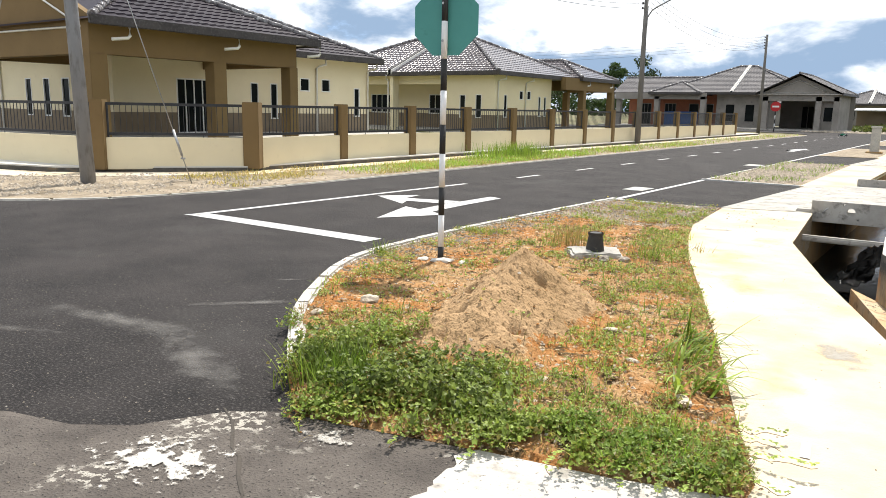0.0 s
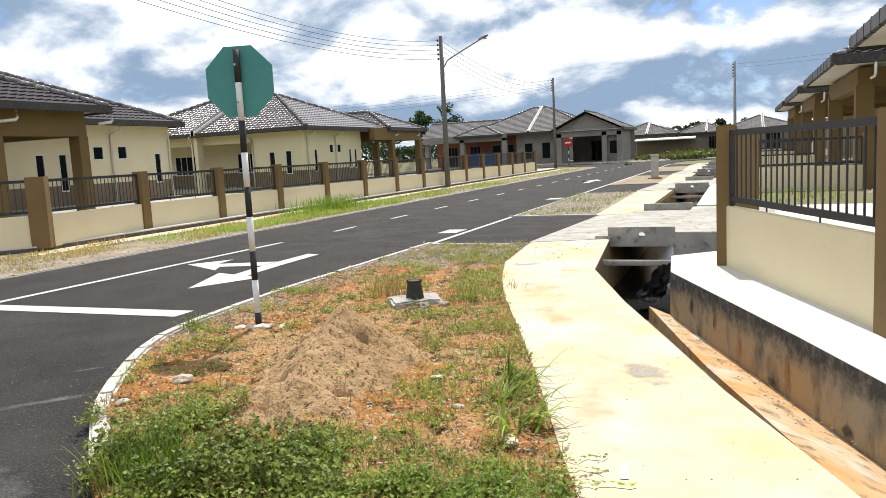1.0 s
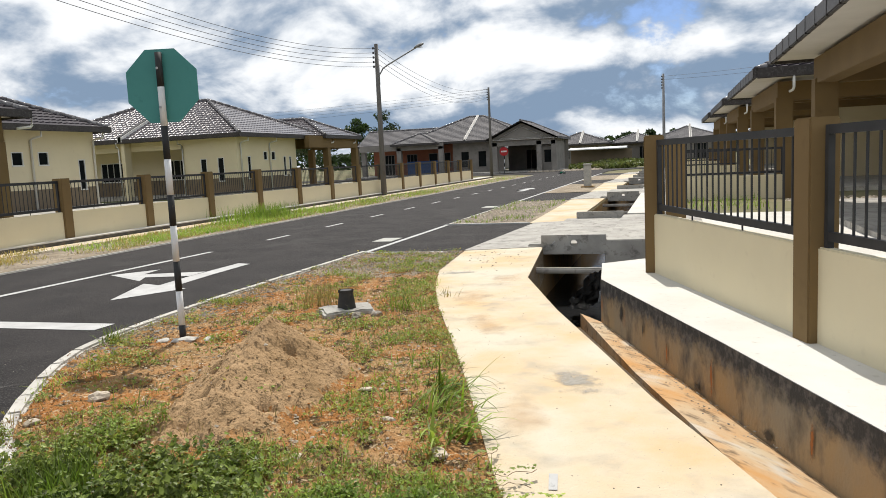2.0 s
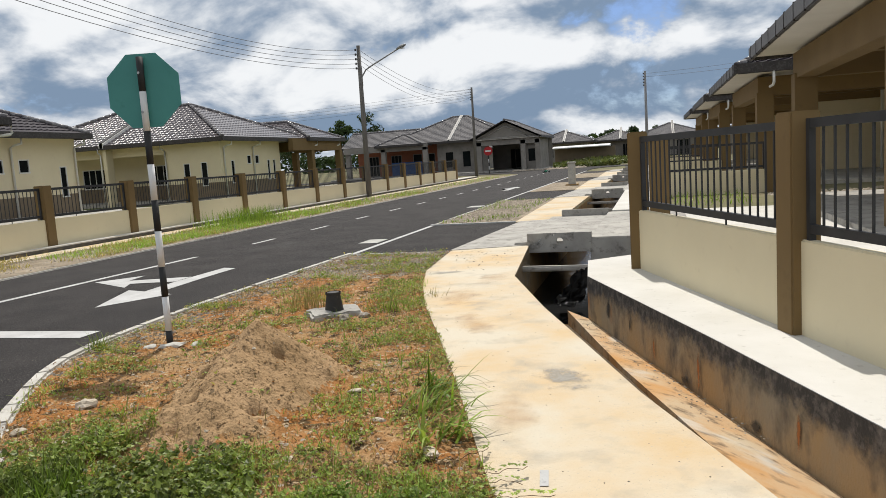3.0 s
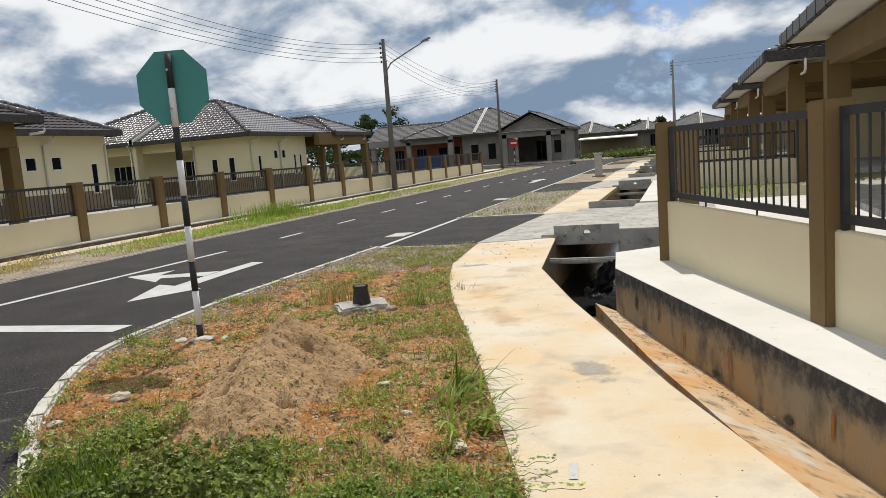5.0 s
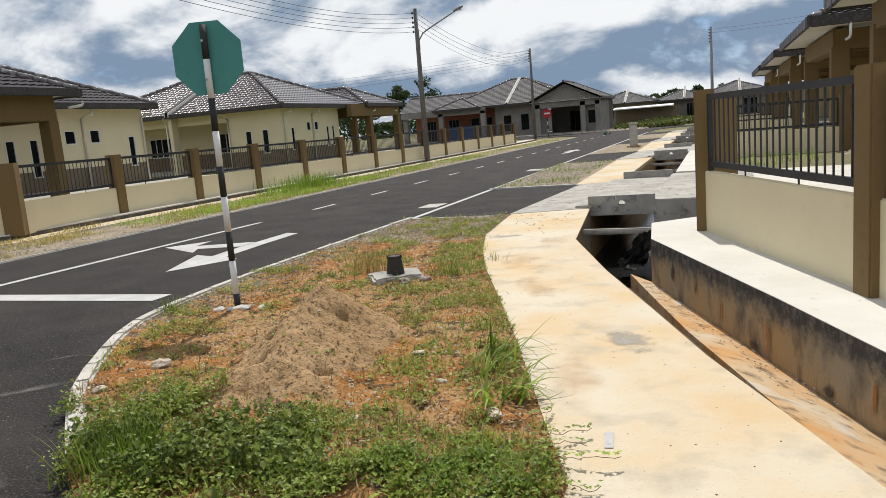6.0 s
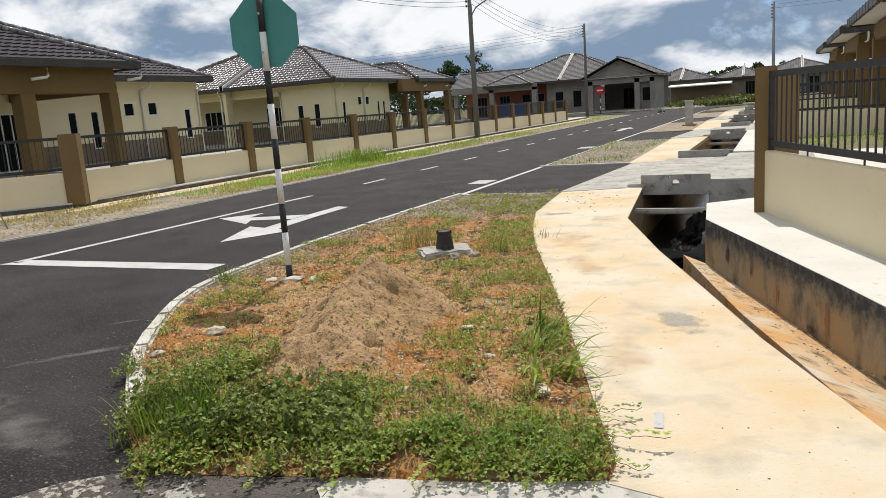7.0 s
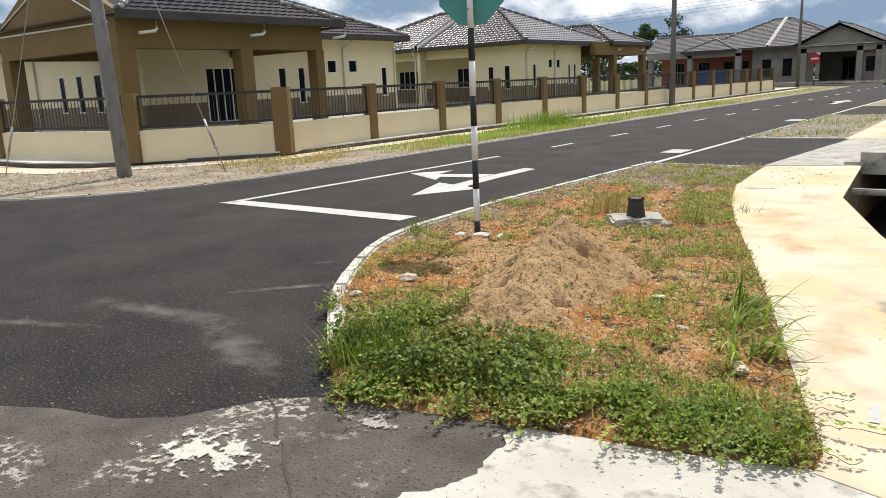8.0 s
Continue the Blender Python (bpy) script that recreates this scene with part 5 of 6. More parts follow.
def far_house(x, y, w, d, zr=24):
    h = thing("house", "distant single-storey house with grey hip roof", "house", group="distant houses")
    wall(h, "y", y, x, x + w, 0.0, 2.85, [(x + w * 0.2, x + w * 0.35, 0.9, 2.3), (x + w * 0.6, x + w * 0.8, 0.3, 2.3)], mats=[raw_concrete, raw_concrete], band=0.5)
    wall(h, "x", x + 0.15, y + 0.15, y + d, 0.0, 2.85, mats=[raw_concrete, raw_concrete], band=0.5)
    wall(h, "x", x + w, y + 0.15, y + d, 0.0, 2.85, mats=[raw_concrete, raw_concrete], band=0.5)
    r = hip_roof(h, x - 0.8, x + w + 0.8, y - 0.8, y + d + 0.8, 2.9, grey_tile, planes="s", slope=0.36)
    coping(r, x + w * 0.55, y - 0.8, y + d / 2, 2.9, 0.36)
    return h


corner_house()
second_house()
row1 = row_house()
row1.matrix_basis = Matrix.Translation((2.67, 10.5, 0))
for k in range(1, 4):
    copy_thing(row1, Matrix.Translation((2.67, 10.5 + 13.65 * k, 0)))
unfinished_house()
far_house(-15.5, 104, 7.5, 8)
far_house(-7.5, 112, 6, 8)
far_house(-1.5, 104, 8, 9)
far_house(-30.0, 108, 9, 9)
far_house(9.0, 95, 9, 9)


# ---- fences ----
def fence_panel(fence, a, b, z0, wall_h, top, bars=0.115, thick=0.15):
    """Low painted wall with a barred steel railing above, between two post centres."""
    A, Bv = Vector((*a, 0)), Vector((*b, 0))
    d = (Bv - A)
    L = d.length
    m = Matrix.Translation((A.x, A.y, 0)) @ Matrix.Rotation(math.atan2(d.y, d.x), 4, "Z")
    bm = bmesh.new()
    bbox(bm, 0, L, -thick / 2, thick / 2, z0 - 0.05, z0 + wall_h, 0.01)
    w = part("wall_panel", bm, cream, fence)
    w.matrix_basis = m
    bm = bmesh.new()
    r0, r1 = z0 + wall_h + 0.05, z0 + top
    for z in (r0, r1 - 0.05):
        box(bm, 0.14, L - 0.14, -0.02, 0.02, z - 0.004, z + 0.056)
    for x in (0.14, L - 0.18):
        box(bm, x, x + 0.04, -0.022, 0.022, r0 - 0.05, r1 + 0.002)
    for x in (L * 0.33, L * 0.66):
        box(bm, x, x + 0.012, -0.006, 0.006, z0 + wall_h - 0.01, r0 + 0.01)
    rl = part("railing", bm, rail_mat, fence, "dark brown steel railing")
    rl.matrix_basis = m
    n = int((L - 0.36) / bars)
    key = round(r1 - r0, 3)
    if key not in BARS:
        t = bmesh.new()
        box(t, -0.0065, 0.0065, -0.0065, 0.0065, 0, r1 - r0 - 0.1)
        BARS[key] = mesh_of(t, rail_mat, "bar")
    for i in range(1, n):
        piece("bar", BARS[key], rl, Matrix.Translation((0.18 + (L - 0.36) * i / n, 0, r0 + 0.05)))


def fence_post(fence, p, z0, h, w=0.26, ang=0.0):
    bm = bmesh.new()
    bbox(bm, -w / 2, w / 2, -w / 2, w / 2, z0 - 0.05, z0 + h, 0.012)
    o = part("post", bm, brown, fence)
    o.matrix_basis = Matrix.Translation((p[0], p[1], 0)) @ Matrix.Rotation(ang, 4, "Z")


BARS = {}
fence_l = thing("boundary_fence", "cream low wall with brown posts and dark steel railings", "fence")
left_posts = [(-24.0, 7.8), (-19.6, 7.85), (-14.95, 8.62), (-13.08, 11.15)] + [(-13.4, 14.35 + 2.92 * i) for i in range(14)]
for i, p in enumerate(left_posts):
    fence_post(fence_l, p, 0.12, 1.42, 0.36 if i == 3 else 0.27, 0.6 if i in (2, 3) else 0.0)
for a, b in zip(left_posts, left_posts[1:]):
    fence_panel(fence_l, a, b, 0.12, 0.63, 1.36)

fence_r = thing("boundary_fence", "cream wall with brown square posts and tall steel railings", "fence")
right_posts = [(0.19, 8.56), (1.29, 5.52), (2.33, 2.62), (3.36, -0.28)]
for i, p in enumerate(right_posts):
    fence_post(fence_r, p, 0.2, 1.5, 0.21, 0.0 if i == 0 else math.atan2(-2.9, 1.03) + math.pi / 2)
for a, b in zip(right_posts, right_posts[1:]):
    fence_panel(fence_r, a, b, 0.2, 0.65, 1.44, 0.12, 0.08)
fence_post(fence_r, (0.43, 12.1), 0.1, 1.6, 0.30)
for k in range(4):
    y = 22.2 + 13.65 * k
    side = thing("boundary_fence", "cream dividing wall with dark railing between house plots", "fence", group="plot dividers")
    ps = [(0.5, y), (3.4, y)]
    for p in ps:
        fence_post(side, p, 0.12, 1.45)
    for a, b in zip(ps, ps[1:]):
        fence_panel(side, a, b, 0.12, 0.62, 1.36)


# ---- street furniture ----
def stop_sign():
    t = thing("stop_sign", "back of an octagonal sign on a black-and-white banded pole", "sign", pose(-3.96, 5.77, 0.0, 0, 0, 0))
    bands = [0.0, 0.145, 0.46, 0.735, 1.06, 1.34, 1.66, 1.955, 2.30, 2.60]
    for i, (a, b) in enumerate(zip(bands, bands[1:])):
        bm = bmesh.new()
        tube(bm, [(0, 0, a), (0, 0, b)], 0.030, 14)
        part("pole_band", bm, band_black if i % 2 == 0 else band_white, t)
    plate = Matrix.Rotation(radians(14), 4, "Z")
    bm = bmesh.new()
    R = 0.322 / math.cos(math.pi / 8)
    pts = [(R * math.cos(math.pi / 8 + i * math.pi / 4), R * math.sin(math.pi / 8 + i * math.pi / 4)) for i in range(8)]
    lo = [bm.verts.new((x, 0.034, 2.31 + z)) for x, z in pts]
    hi = [bm.verts.new((x, 0.038, 2.31 + z)) for x, z in pts]
    bm.faces.new(lo), bm.faces.new(hi[::-1])
    for i in range(8):
        bm.faces.new((lo[i], lo[(i + 1) % 8], hi[(i + 1) % 8], hi[i]))
    p = part("plate", bm, sign_back, t, "teal-grey back of the octagonal plate")
    p.matrix_basis = plate
    for z in (2.12, 2.46):
        bm = bmesh.new()
        tube(bm, [(0, -0.036, z), (0, -0.030, z)], 0.012, 8)
        part("bolt", bm, steel, t)
    return t


stop_sign()
rnd = random.Random(11)


def hydrant_pad():
    t = thing("valve_marker", "black tapered pipe stub standing on a rough concrete pad", "pipe", pose(-2.83, 6.93, 0.0, 0, 0, 35))
    bm = bmesh.new()
    bbox(bm, -0.27, 0.27, -0.20, 0.20, -0.02, 0.085, 0.02)
    bmesh.ops.subdivide_edges(bm, edges=[e for e in bm.edges if e.calc_length() > 0.1], cuts=7, use_grid_fill=True)
    for v in bm.verts:
        v.co += Vector((noise.noise(v.co * 6), noise.noise(v.co * 6 + Vector((3, 0, 0))), 0.35 * noise.noise(v.co * 9))) * 0.035 + Vector((0, 0, 0.012 * noise.noise(v.co * 30)))
    part("pad", bm, slab_mat, t)
    bm = bmesh.new()
    tube(bm, [(0, 0, 0.07), (0, 0, 0.25)], 0.098, 20, 0.070, cap=False)
    tube(bm, [(0, 0, 0.245), (0, 0, 0.268)], 0.080, 20, 0.080, cap=False)
    tube(bm, [(0, 0, 0.268), (0, 0, 0.08)], 0.06, 20, 0.07, cap=True)
    part("stub", bm, black_pipe, t)


hydrant_pad()


def utility_pole(x, y, h, r, mat, label, lean=(0, 0), arm=0.0, racks=True):
    t = thing("utility_pole", label, "pole", Matrix.Translation((x, y, 0)))
    bm = bmesh.new()
    tube(bm, [(0, 0, -0.05), (lean[0] * 0.5, lean[1] * 0.5, h / 2), (lean[0], lean[1], h)], r, 14, r * 0.62)
    part("shaft", bm, mat, t)
    if racks:
        for i in range(5):
            bm = bmesh.new()
            z = h - 0.2 - 0.215 * i
            tube(bm, [(lean[0] - 0.12, lean[1] - 0.1, z - 0.05), (lean[0] - 0.12, lean[1] - 0.1, z + 0.05)], 0.045, 8)
            tube(bm, [(lean[0], lean[1], z), (lean[0] - 0.14, lean[1] - 0.12, z)], 0.015, 6)
            part("insulator", bm, wire_mat, t)
    if arm:
        bm = bmesh.new()
        tube(bm, [(0, 0, h - 1.75), (0.10, 0, h - 1.45), (0.30, 0, h - 1.16), (0.55, 0, h - 1.02), (arm, 0, h - 0.34)], 0.035, 8)
        tube(bm, [(0.09, 0, h - 1.9), (0.09, 0, h - 1.0)], 0.03, 8)
        part("lamp_arm", bm, pole_mat, t)
        bm = bmesh.new()
        bmesh.ops.create_uvsphere(bm, u_segments=12, v_segments=8, radius=1.0)
        for v in bm.verts:
            v.co = Vector((arm + 0.14 + v.co.x * 0.26, v.co.y * 0.13, h - 0.28 + v.co.x * 0.09 + v.co.z * (0.10 if v.co.z > 0 else 0.05)))
        part("lamp_head", bm, pole_mat, t)
        bm = bmesh.new()
        box(bm, arm + 0.04, arm + 0.30, -0.09, 0.09, h - 0.345, h - 0.325)
        part("lamp_lens", bm, lamp_glass, t)
    return t


utility_pole(-12.98, 7.2, 7.4, 0.135, pole_mat, "round grey steel pole with guy wires on the verge", (-0.42, 0.0))
utility_pole(-13.0, 34.1, 7.2, 0.14, dark_pole, "weathered street-light pole with curved lamp arm", (0.0, 0.0), 2.0)
utility_pole(-14.88, 65.3, 7.75, 0.14, dark_pole, "weathered utility pole carrying four wires")
utility_pole(-0.1, 60.2, 7.3, 0.13, pole_mat, "thin grey utility pole behind the row houses")


def wires(name, a, b, sag, label, n=4, dz=0.24, slack=0.06):
    line = thing(name, label, "wire")
    for k in range(n):
        bm = bmesh.new()
        A, Bv = Vector(a) - Vector((0, 0, dz * k)), Vector(b) - Vector((0, 0, dz * k))
        pts = []
        for i in range(25):
            s = i / 24
            p = A.lerp(Bv, s)
            p.z -= (sag + slack * k) * 4 * s * (1 - s)
            pts.append(p)
        tube(bm, pts, 0.009, 5)
        part("wire", bm, wire_mat, line)


wires("overhead_line", (-13.0, 7.0, 7.18), (-13.12, 34.0, 7.0), 1.05, "five sagging overhead wires between street poles", 5, 0.215, -0.05)
wires("overhead_line", (-12.9, 34.1, 6.95), (-15.0, 65.2, 7.6), 0.85, "four sagging overhead wires between street poles")
wires("overhead_line", (-15.0, 65.2, 7.6), (-70.0, 66.0, 7.5), 0.7, "four sagging overhead wires along the cross street")
wires("overhead_line", (-0.22, 60.1, 7.1), (14.0, 50.0, 7.0), 0.2, "overhead wires to the row houses", 2)


def guy(top, foot):
    bm = bmesh.new()
    tube(bm, [top, foot], 0.010, 5)
    d = (Vector(top) - Vector(foot)).normalized()
    tube(bm, [Vector(foot) + d * 0.55, Vector(foot) + d * 1.05], 0.024, 6)
    tube(bm, [Vector(foot) + d * 0.50 + Vector((-0.05, 0, 0)), Vector(foot) + d * 0.50 + Vector((0.05, 0, 0))], 0.02, 6)
    tagged(part("guy_wire", bm, steel), "steel guy wire with turnbuckle anchored in the verge", "wire")


guy((-13.36, 7.2, 6.9), (-11.7, 8.5, 0.0))
guy((-13.36, 7.2, 6.9), (-15.9, 6.3, 0.0))


def box_pillar():
    t = thing("meter_pillar", "squat pale concrete pillar beside the road", "pillar", pose(-3.3, 35.0, 0, 0, 0, 0))
    bm = bmesh.new()
    bbox(bm, -0.16, 0.16, -0.16, 0.16, 0, 1.02, 0.02)
    part("shaft", bm, patch_mat, t)
    bm = bmesh.new()
    bbox(bm, -0.19, 0.19, -0.19, 0.19, 1.02, 1.10, 0.015)
    part("cap", bm, patch_mat, t)
    bm = bmesh.new()
    bbox(bm, -0.29, 0.29, -0.27, 0.27, -0.02, 0.08, 0.02)
    part("base", bm, drain_mat, t)


box_pillar()


def no_entry():
    t = thing("no_entry_sign", "round red no-entry sign with white bar on banded pole", "sign", pose(-14.75, 70.2, 0))
    for i in range(6):
        bm = bmesh.new()
        tube(bm, [(0, 0, 0.35 * i), (0, 0, 0.35 * (i + 1))], 0.04, 10)
        part("pole_band", bm, band_black if i % 2 == 0 else band_white, t)
    bm = bmesh.new()
    tube(bm, [(0, -0.05, 2.15), (0, -0.08, 2.15)], 0.42, 24)
    part("disc", bm, sign_red, t)
    bm = bmesh.new()
    box(bm, -0.28, 0.28, -0.09, -0.081, 2.08, 2.22)
    part("bar_mark", bm, band_white, t)


no_entry()


def toy_buggy(x, y, ang):
    t = thing("toy_buggy", "green and black radio-controlled buggy on the road", "toy car", pose(x, y, 0, 0, 0, ang))
    for sx in (-0.16, 0.16):
        for sy, r in ((-0.17, 0.075), (0.17, 0.07)):
            bm = bmesh.new()
            tube(bm, [(sx - 0.035, sy, r), (sx - 0.028, sy, r), (sx + 0.028, sy, r), (sx + 0.035, sy, r)], r, 16)
            w = part("wheel", bm, rubber, t)
            bm = bmesh.new()
            tube(bm, [(sx - 0.038, sy, r), (sx + 0.038, sy, r)], r * 0.5, 10)
            part("rim", bm, band_white, w)
    bm = bmesh.new()
    bbox(bm, -0.06, 0.06, -0.2, 0.22, 0.05, 0.075, 0.01)
    part("chassis", bm, rubber, t)
    bm = bmesh.new()
    prism(bm, [(-0.09, -0.17), (0.09, -0.17), (0.10, 0.03), (0.05, 0.25), (-0.05, 0.25), (-0.10, 0.03)], 0.07, 0.13, [0.14, 0.14, 0.20, 0.10, 0.10, 0.20])
    part("shell", bm, toy_green, t)
    for sy in (-0.17, 0.17):
        bm = bmesh.new()
        tube(bm, [(-0.15, sy, 0.07), (0, sy, 0.10), (0.15, sy, 0.07)], 0.012, 6)
        part("axle", bm, steel, t)
    bm = bmesh.new()
    bbox(bm, -0.1, 0.1, -0.24, -0.18, 0.17, 0.18, 0.003)
    tube(bm, [(-0.05, -0.2, 0.1), (-0.05, -0.2, 0.17)], 0.006, 5)
    tube(bm, [(0.05, -0.2, 0.1), (0.05, -0.2, 0.17)], 0.006, 5)
    part("wing", bm, band_white, t)


toy_buggy(-8.2, 62.0, 75)

# low far wall with a bright sheet top, and scrub behind it
bm = bmesh.new()
box(bm, -11.2, -4.0, 92, 92.2, 0, 2.0)
tagged(part("site_hoarding", bm, taupe), "weathered brown site hoarding far off", "hoarding")
bm = bmesh.new()
prism(bm, [(-11.4, 90.6), (-4.6, 90.6), (-4.6, 93.5), (-11.4, 93.5)], 2.02, 2.3, [2.12, 2.12, 2.32, 2.32])
tagged(part("shed_roof", bm, band_white), "bright pale metal shed roof over the hoarding", "roof")


# ---- plants ----
def rngs(seed):
    return np.random.RandomState(seed)


def scatter_leaves(name, pts, size, mat, label, category, seed, per=3, stem=0.06):
    """Small three-leaflet plants at the given points (x, y, z)."""
    R = rngs(seed)
    V, F = [], []
    for x, y, z in pts:
        h = stem * R.uniform(0.3, 1.4) * (1.0 if x < -1.7 else 0.6)
        a0, t0 = R.uniform(0, 6.283), R.normal(0.05, 0.5)
        lx, ly = R.normal(0, 0.012, 2)
        for k in range(per):
            a = a0 + (k - (per - 1) / 2) * 1.0 + R.normal(0, 0.12)
            s = size * R.uniform(0.6, 1.3)
            tilt = t0 + R.uniform(-0.35, 0.35)
            ca, sa = math.cos(a), math.sin(a)
            b = len(V)
            rollk = R.normal(0, 0.22)
            for u, w, up in ((0, 0, 0), (0.55, 0.36, 0.1 + rollk), (1.0, 0, 0), (0.55, -0.36, 0.1 - rollk)):
                V.append((x + lx + s * (u * ca - w * sa), y + ly + s * (u * sa + w * ca), z + h + s * (u * tilt + up)))
            F.append((b, b + 1, b + 2, b + 3))
    return from_arrays(name, V, F, mat, label, category)


def scatter_blades(name, pts, length, width, mat, label, category, seed, spread=0.6, kind="stuff", lean=None):
    """Arching tapered grass blades at the given points; lean: the heading that most of them take."""
    R = rngs(seed)
    V, F = [], []
    for x, y, z in pts:
        a = R.uniform(0, 6.283) if lean is None else R.normal(lean, 0.7)
        L = length * R.uniform(0.4, 1.2)
        bend = R.uniform(0.2, 1.6) * spread
        th = R.uniform(0.0, 0.45) * spread
        w = width * R.uniform(0.6, 1.3)
        ca, sa = math.cos(a), math.sin(a)
        b = len(V)
        r = hh = 0.0
        for i, t in enumerate((0, 0.3, 0.6, 0.82, 1.0)):
            if i:
                seg = L * (t - (0, 0.3, 0.6, 0.82, 1.0)[i - 1])
                ang = th + bend * t
                r, hh = r + seg * math.sin(ang), hh + seg * math.cos(ang)
            ww = w * (1 - t) ** 0.6 * 0.5
            for sgn in ((-1, 1) if t < 1 else (0,)):
                V.append((x + r * ca - sgn * ww * sa, y + r * sa + sgn * ww * ca, max(z + hh, 0.02)))
        F += [(b, b + 1, b + 3, b + 2), (b + 2, b + 3, b + 5, b + 4), (b + 4, b + 5, b + 7, b + 6), (b + 6, b + 7, b + 8)]
    return from_arrays(name, V, F, mat, label, category, kind)


R = rngs(3)


def fill(poly, n, zf=None, dens=None, seed=1):
    R2 = rngs(seed)
    xs, ys = [p[0] for p in poly], [p[1] for p in poly]
    pts = []
    tries = 0
    while len(pts) < n and tries < n * 40:
        tries += 1
        x, y = R2.uniform(min(xs), max(xs)), R2.uniform(min(ys), max(ys))
        if inside(x, y, poly) and (zf is not soil_z or inside(x, y, ISLAND)) and (dens is None or R2.rand() < dens(x, y)):
            pts.append((x, y, zf(x, y) if zf else 0.012))
    return pts


def nmask(x, y, s, k, off=0.0):
    return min(1.0, max(0.0, (noise.noise((x * s, y * s, off)) + 0.15) * k))


FRONT = [(-3.15, 2.85), (-2.7, 2.48), (-2.3, 2.25), (-1.35, 2.45), (-0.25, 2.74), (-0.42, 3.3), (-0.8, 3.6), (-1.5, 3.5), (-2.2, 3.45), (-3.0, 3.75), (-3.6, 3.5)]


def front_mask(x, y):
    """Thick at the front edge and the road corner, thinning into the soil."""
    depth = y - (2.25 + 0.25 * (x + 2.3))
    if depth < -0.06 + 0.07 * noise.noise((x * 5, 3, 0)):
        return 0.0
    n = noise.noise((x * 3.1, y * 3.1, 0)) + 0.6 * noise.noise((x * 8, y * 8, 2))
    return max(0.0, min(1.0, 0.80 - 0.85 * depth + 2.4 * n - 0.36 * max(0.0, x + 1.7)))


pts = fill(FRONT, 8200, soil_z, lambda x, y: front_mask(x, y), 5)
pts = [(x, y - 0.15 * rnd.random() ** 2, z + 0.008) for x, y, z in pts]
scatter_leaves("clover_cover", pts[::3] + pts[1::3], 0.0185, leaf_green, "low clover-like weeds at the island edge", "weeds", 7, 3, 0.06)
scatter_leaves("yellow_weeds", pts[2::3], 0.0175, leaf_yellow, "yellowing low weeds at the island edge", "weeds", 207, 3, 0.065)
pts = fill([(-3.2, 2.5), (-1.4, 2.35), (-1.2, 3.1), (-3.2, 3.4)], 1700, soil_z, lambda x, y: front_mask(x, y) * math.exp(-((x + 2.2) / 0.65) ** 2 - ((y - 2.75) / 0.32) ** 2), 9)
scatter_leaves("clover_mound", [(x, y, z + 0.12 * rnd.random() ** 1.5) for x, y, z in pts], 0.026, leaf_green, "bushy clump of broad green weeds", "weeds", 8, 3, 0.08)
pts = fill([(-1.5, 2.45), (-0.3, 2.75), (-0.4, 3.1), (-1.4, 2.9)], 900, soil_z, lambda x, y: front_mask(x, y) * max(0, noise.noise((x * 4, y * 4, 6)) + 0.3), 12)
scatter_leaves("clover_mound", [(x, y, z + 0.06 * rnd.random()) for x, y, z in pts], 0.020, leaf_green, "bushy clump of broad green weeds", "weeds", 13, 3, 0.05)
pts = fill(FRONT, 2200, soil_z, lambda x, y: 0.3 + front_mask(x, y), 210)
scatter_leaves("dead_leaves", pts, 0.016, dead_leaf, "brown dead leaves among the weeds", "leaves", 211, 2, 0.03)
pts = fill(FRONT, 2600, soil_z, lambda x, y: front_mask(x, y), 10)
scatter_blades("edge_grass", pts, 0.13, 0.006, grass_green, "mixed green grass among the weeds", "grass", 11, 0.9)
pts = fill(FRONT, 2400, soil_z, lambda x, y: 0.2 + front_mask(x, y), 14)
scatter_blades("edge_dry_grass", pts, 0.11, 0.005, grass_dry, "straw-coloured grass among the weeds", "grass", 14, 1.1)


def right_mask(x, y):
    """Weeds gather towards the footpath side and in loose patches elsewhere."""
    n = noise.noise((x * 2.1, y * 2.1, 0)) + 0.5 * noise.noise((x * 6, y * 6, 4))
    side = 0.75 if (x > -1.75 - 0.27 * (y - 4) and y > 3) else 0.0
    return max(0.0, min(1.0, 1.5 * (n - 0.02) + side * (0.6 + n))) * (0.05 if heap(x, y) > 0.03 else 1.0)


pts = fill(ISLAND, 8500, soil_z, right_mask, 15)
scatter_leaves("yellow_weeds", pts[::3], 0.018, leaf_yellow, "yellowing tiny weeds over the soil", "weeds", 218, 3, 0.03)
pts = pts[1::3] + pts[2::3]
scatter_leaves("ground_weeds", pts, 0.019, leaf_green, "scattered tiny weeds over the orange soil", "weeds", 18, 3, 0.028)
pts = fill(ISLAND, 7000, soil_z, lambda x, y: max(0.0, right_mask(x, y) * 0.8 + nmask(x, y, 1.2, 1.2, 4.0) * 0.35) * (0.05 if heap(x, y) > 0.03 else 1.0), 16)
scatter_blades("dry_grass", pts, 0.085, 0.0055, grass_dry, "sparse yellowing grass over the soil", "grass", 19, 1.1)
pts = fill(ISLAND, 3500, soil_z, right_mask, 17)
scatter_blades("short_grass", pts, 0.09, 0.006, grass_green, "short green grass over the soil", "grass", 20, 1.0)


pts = fill(ISLAND, 8000, soil_z, lambda x, y: (0.25 + nmask(x, y, 1.6, 1.6, 6.0)) * (0.08 if heap(x, y) > 0.03 else 1.0), 216)
scatter_leaves("ground_litter", pts, 0.014, dead_leaf, "brown dead leaf litter over the soil", "leaves", 217, 2, 0.012)


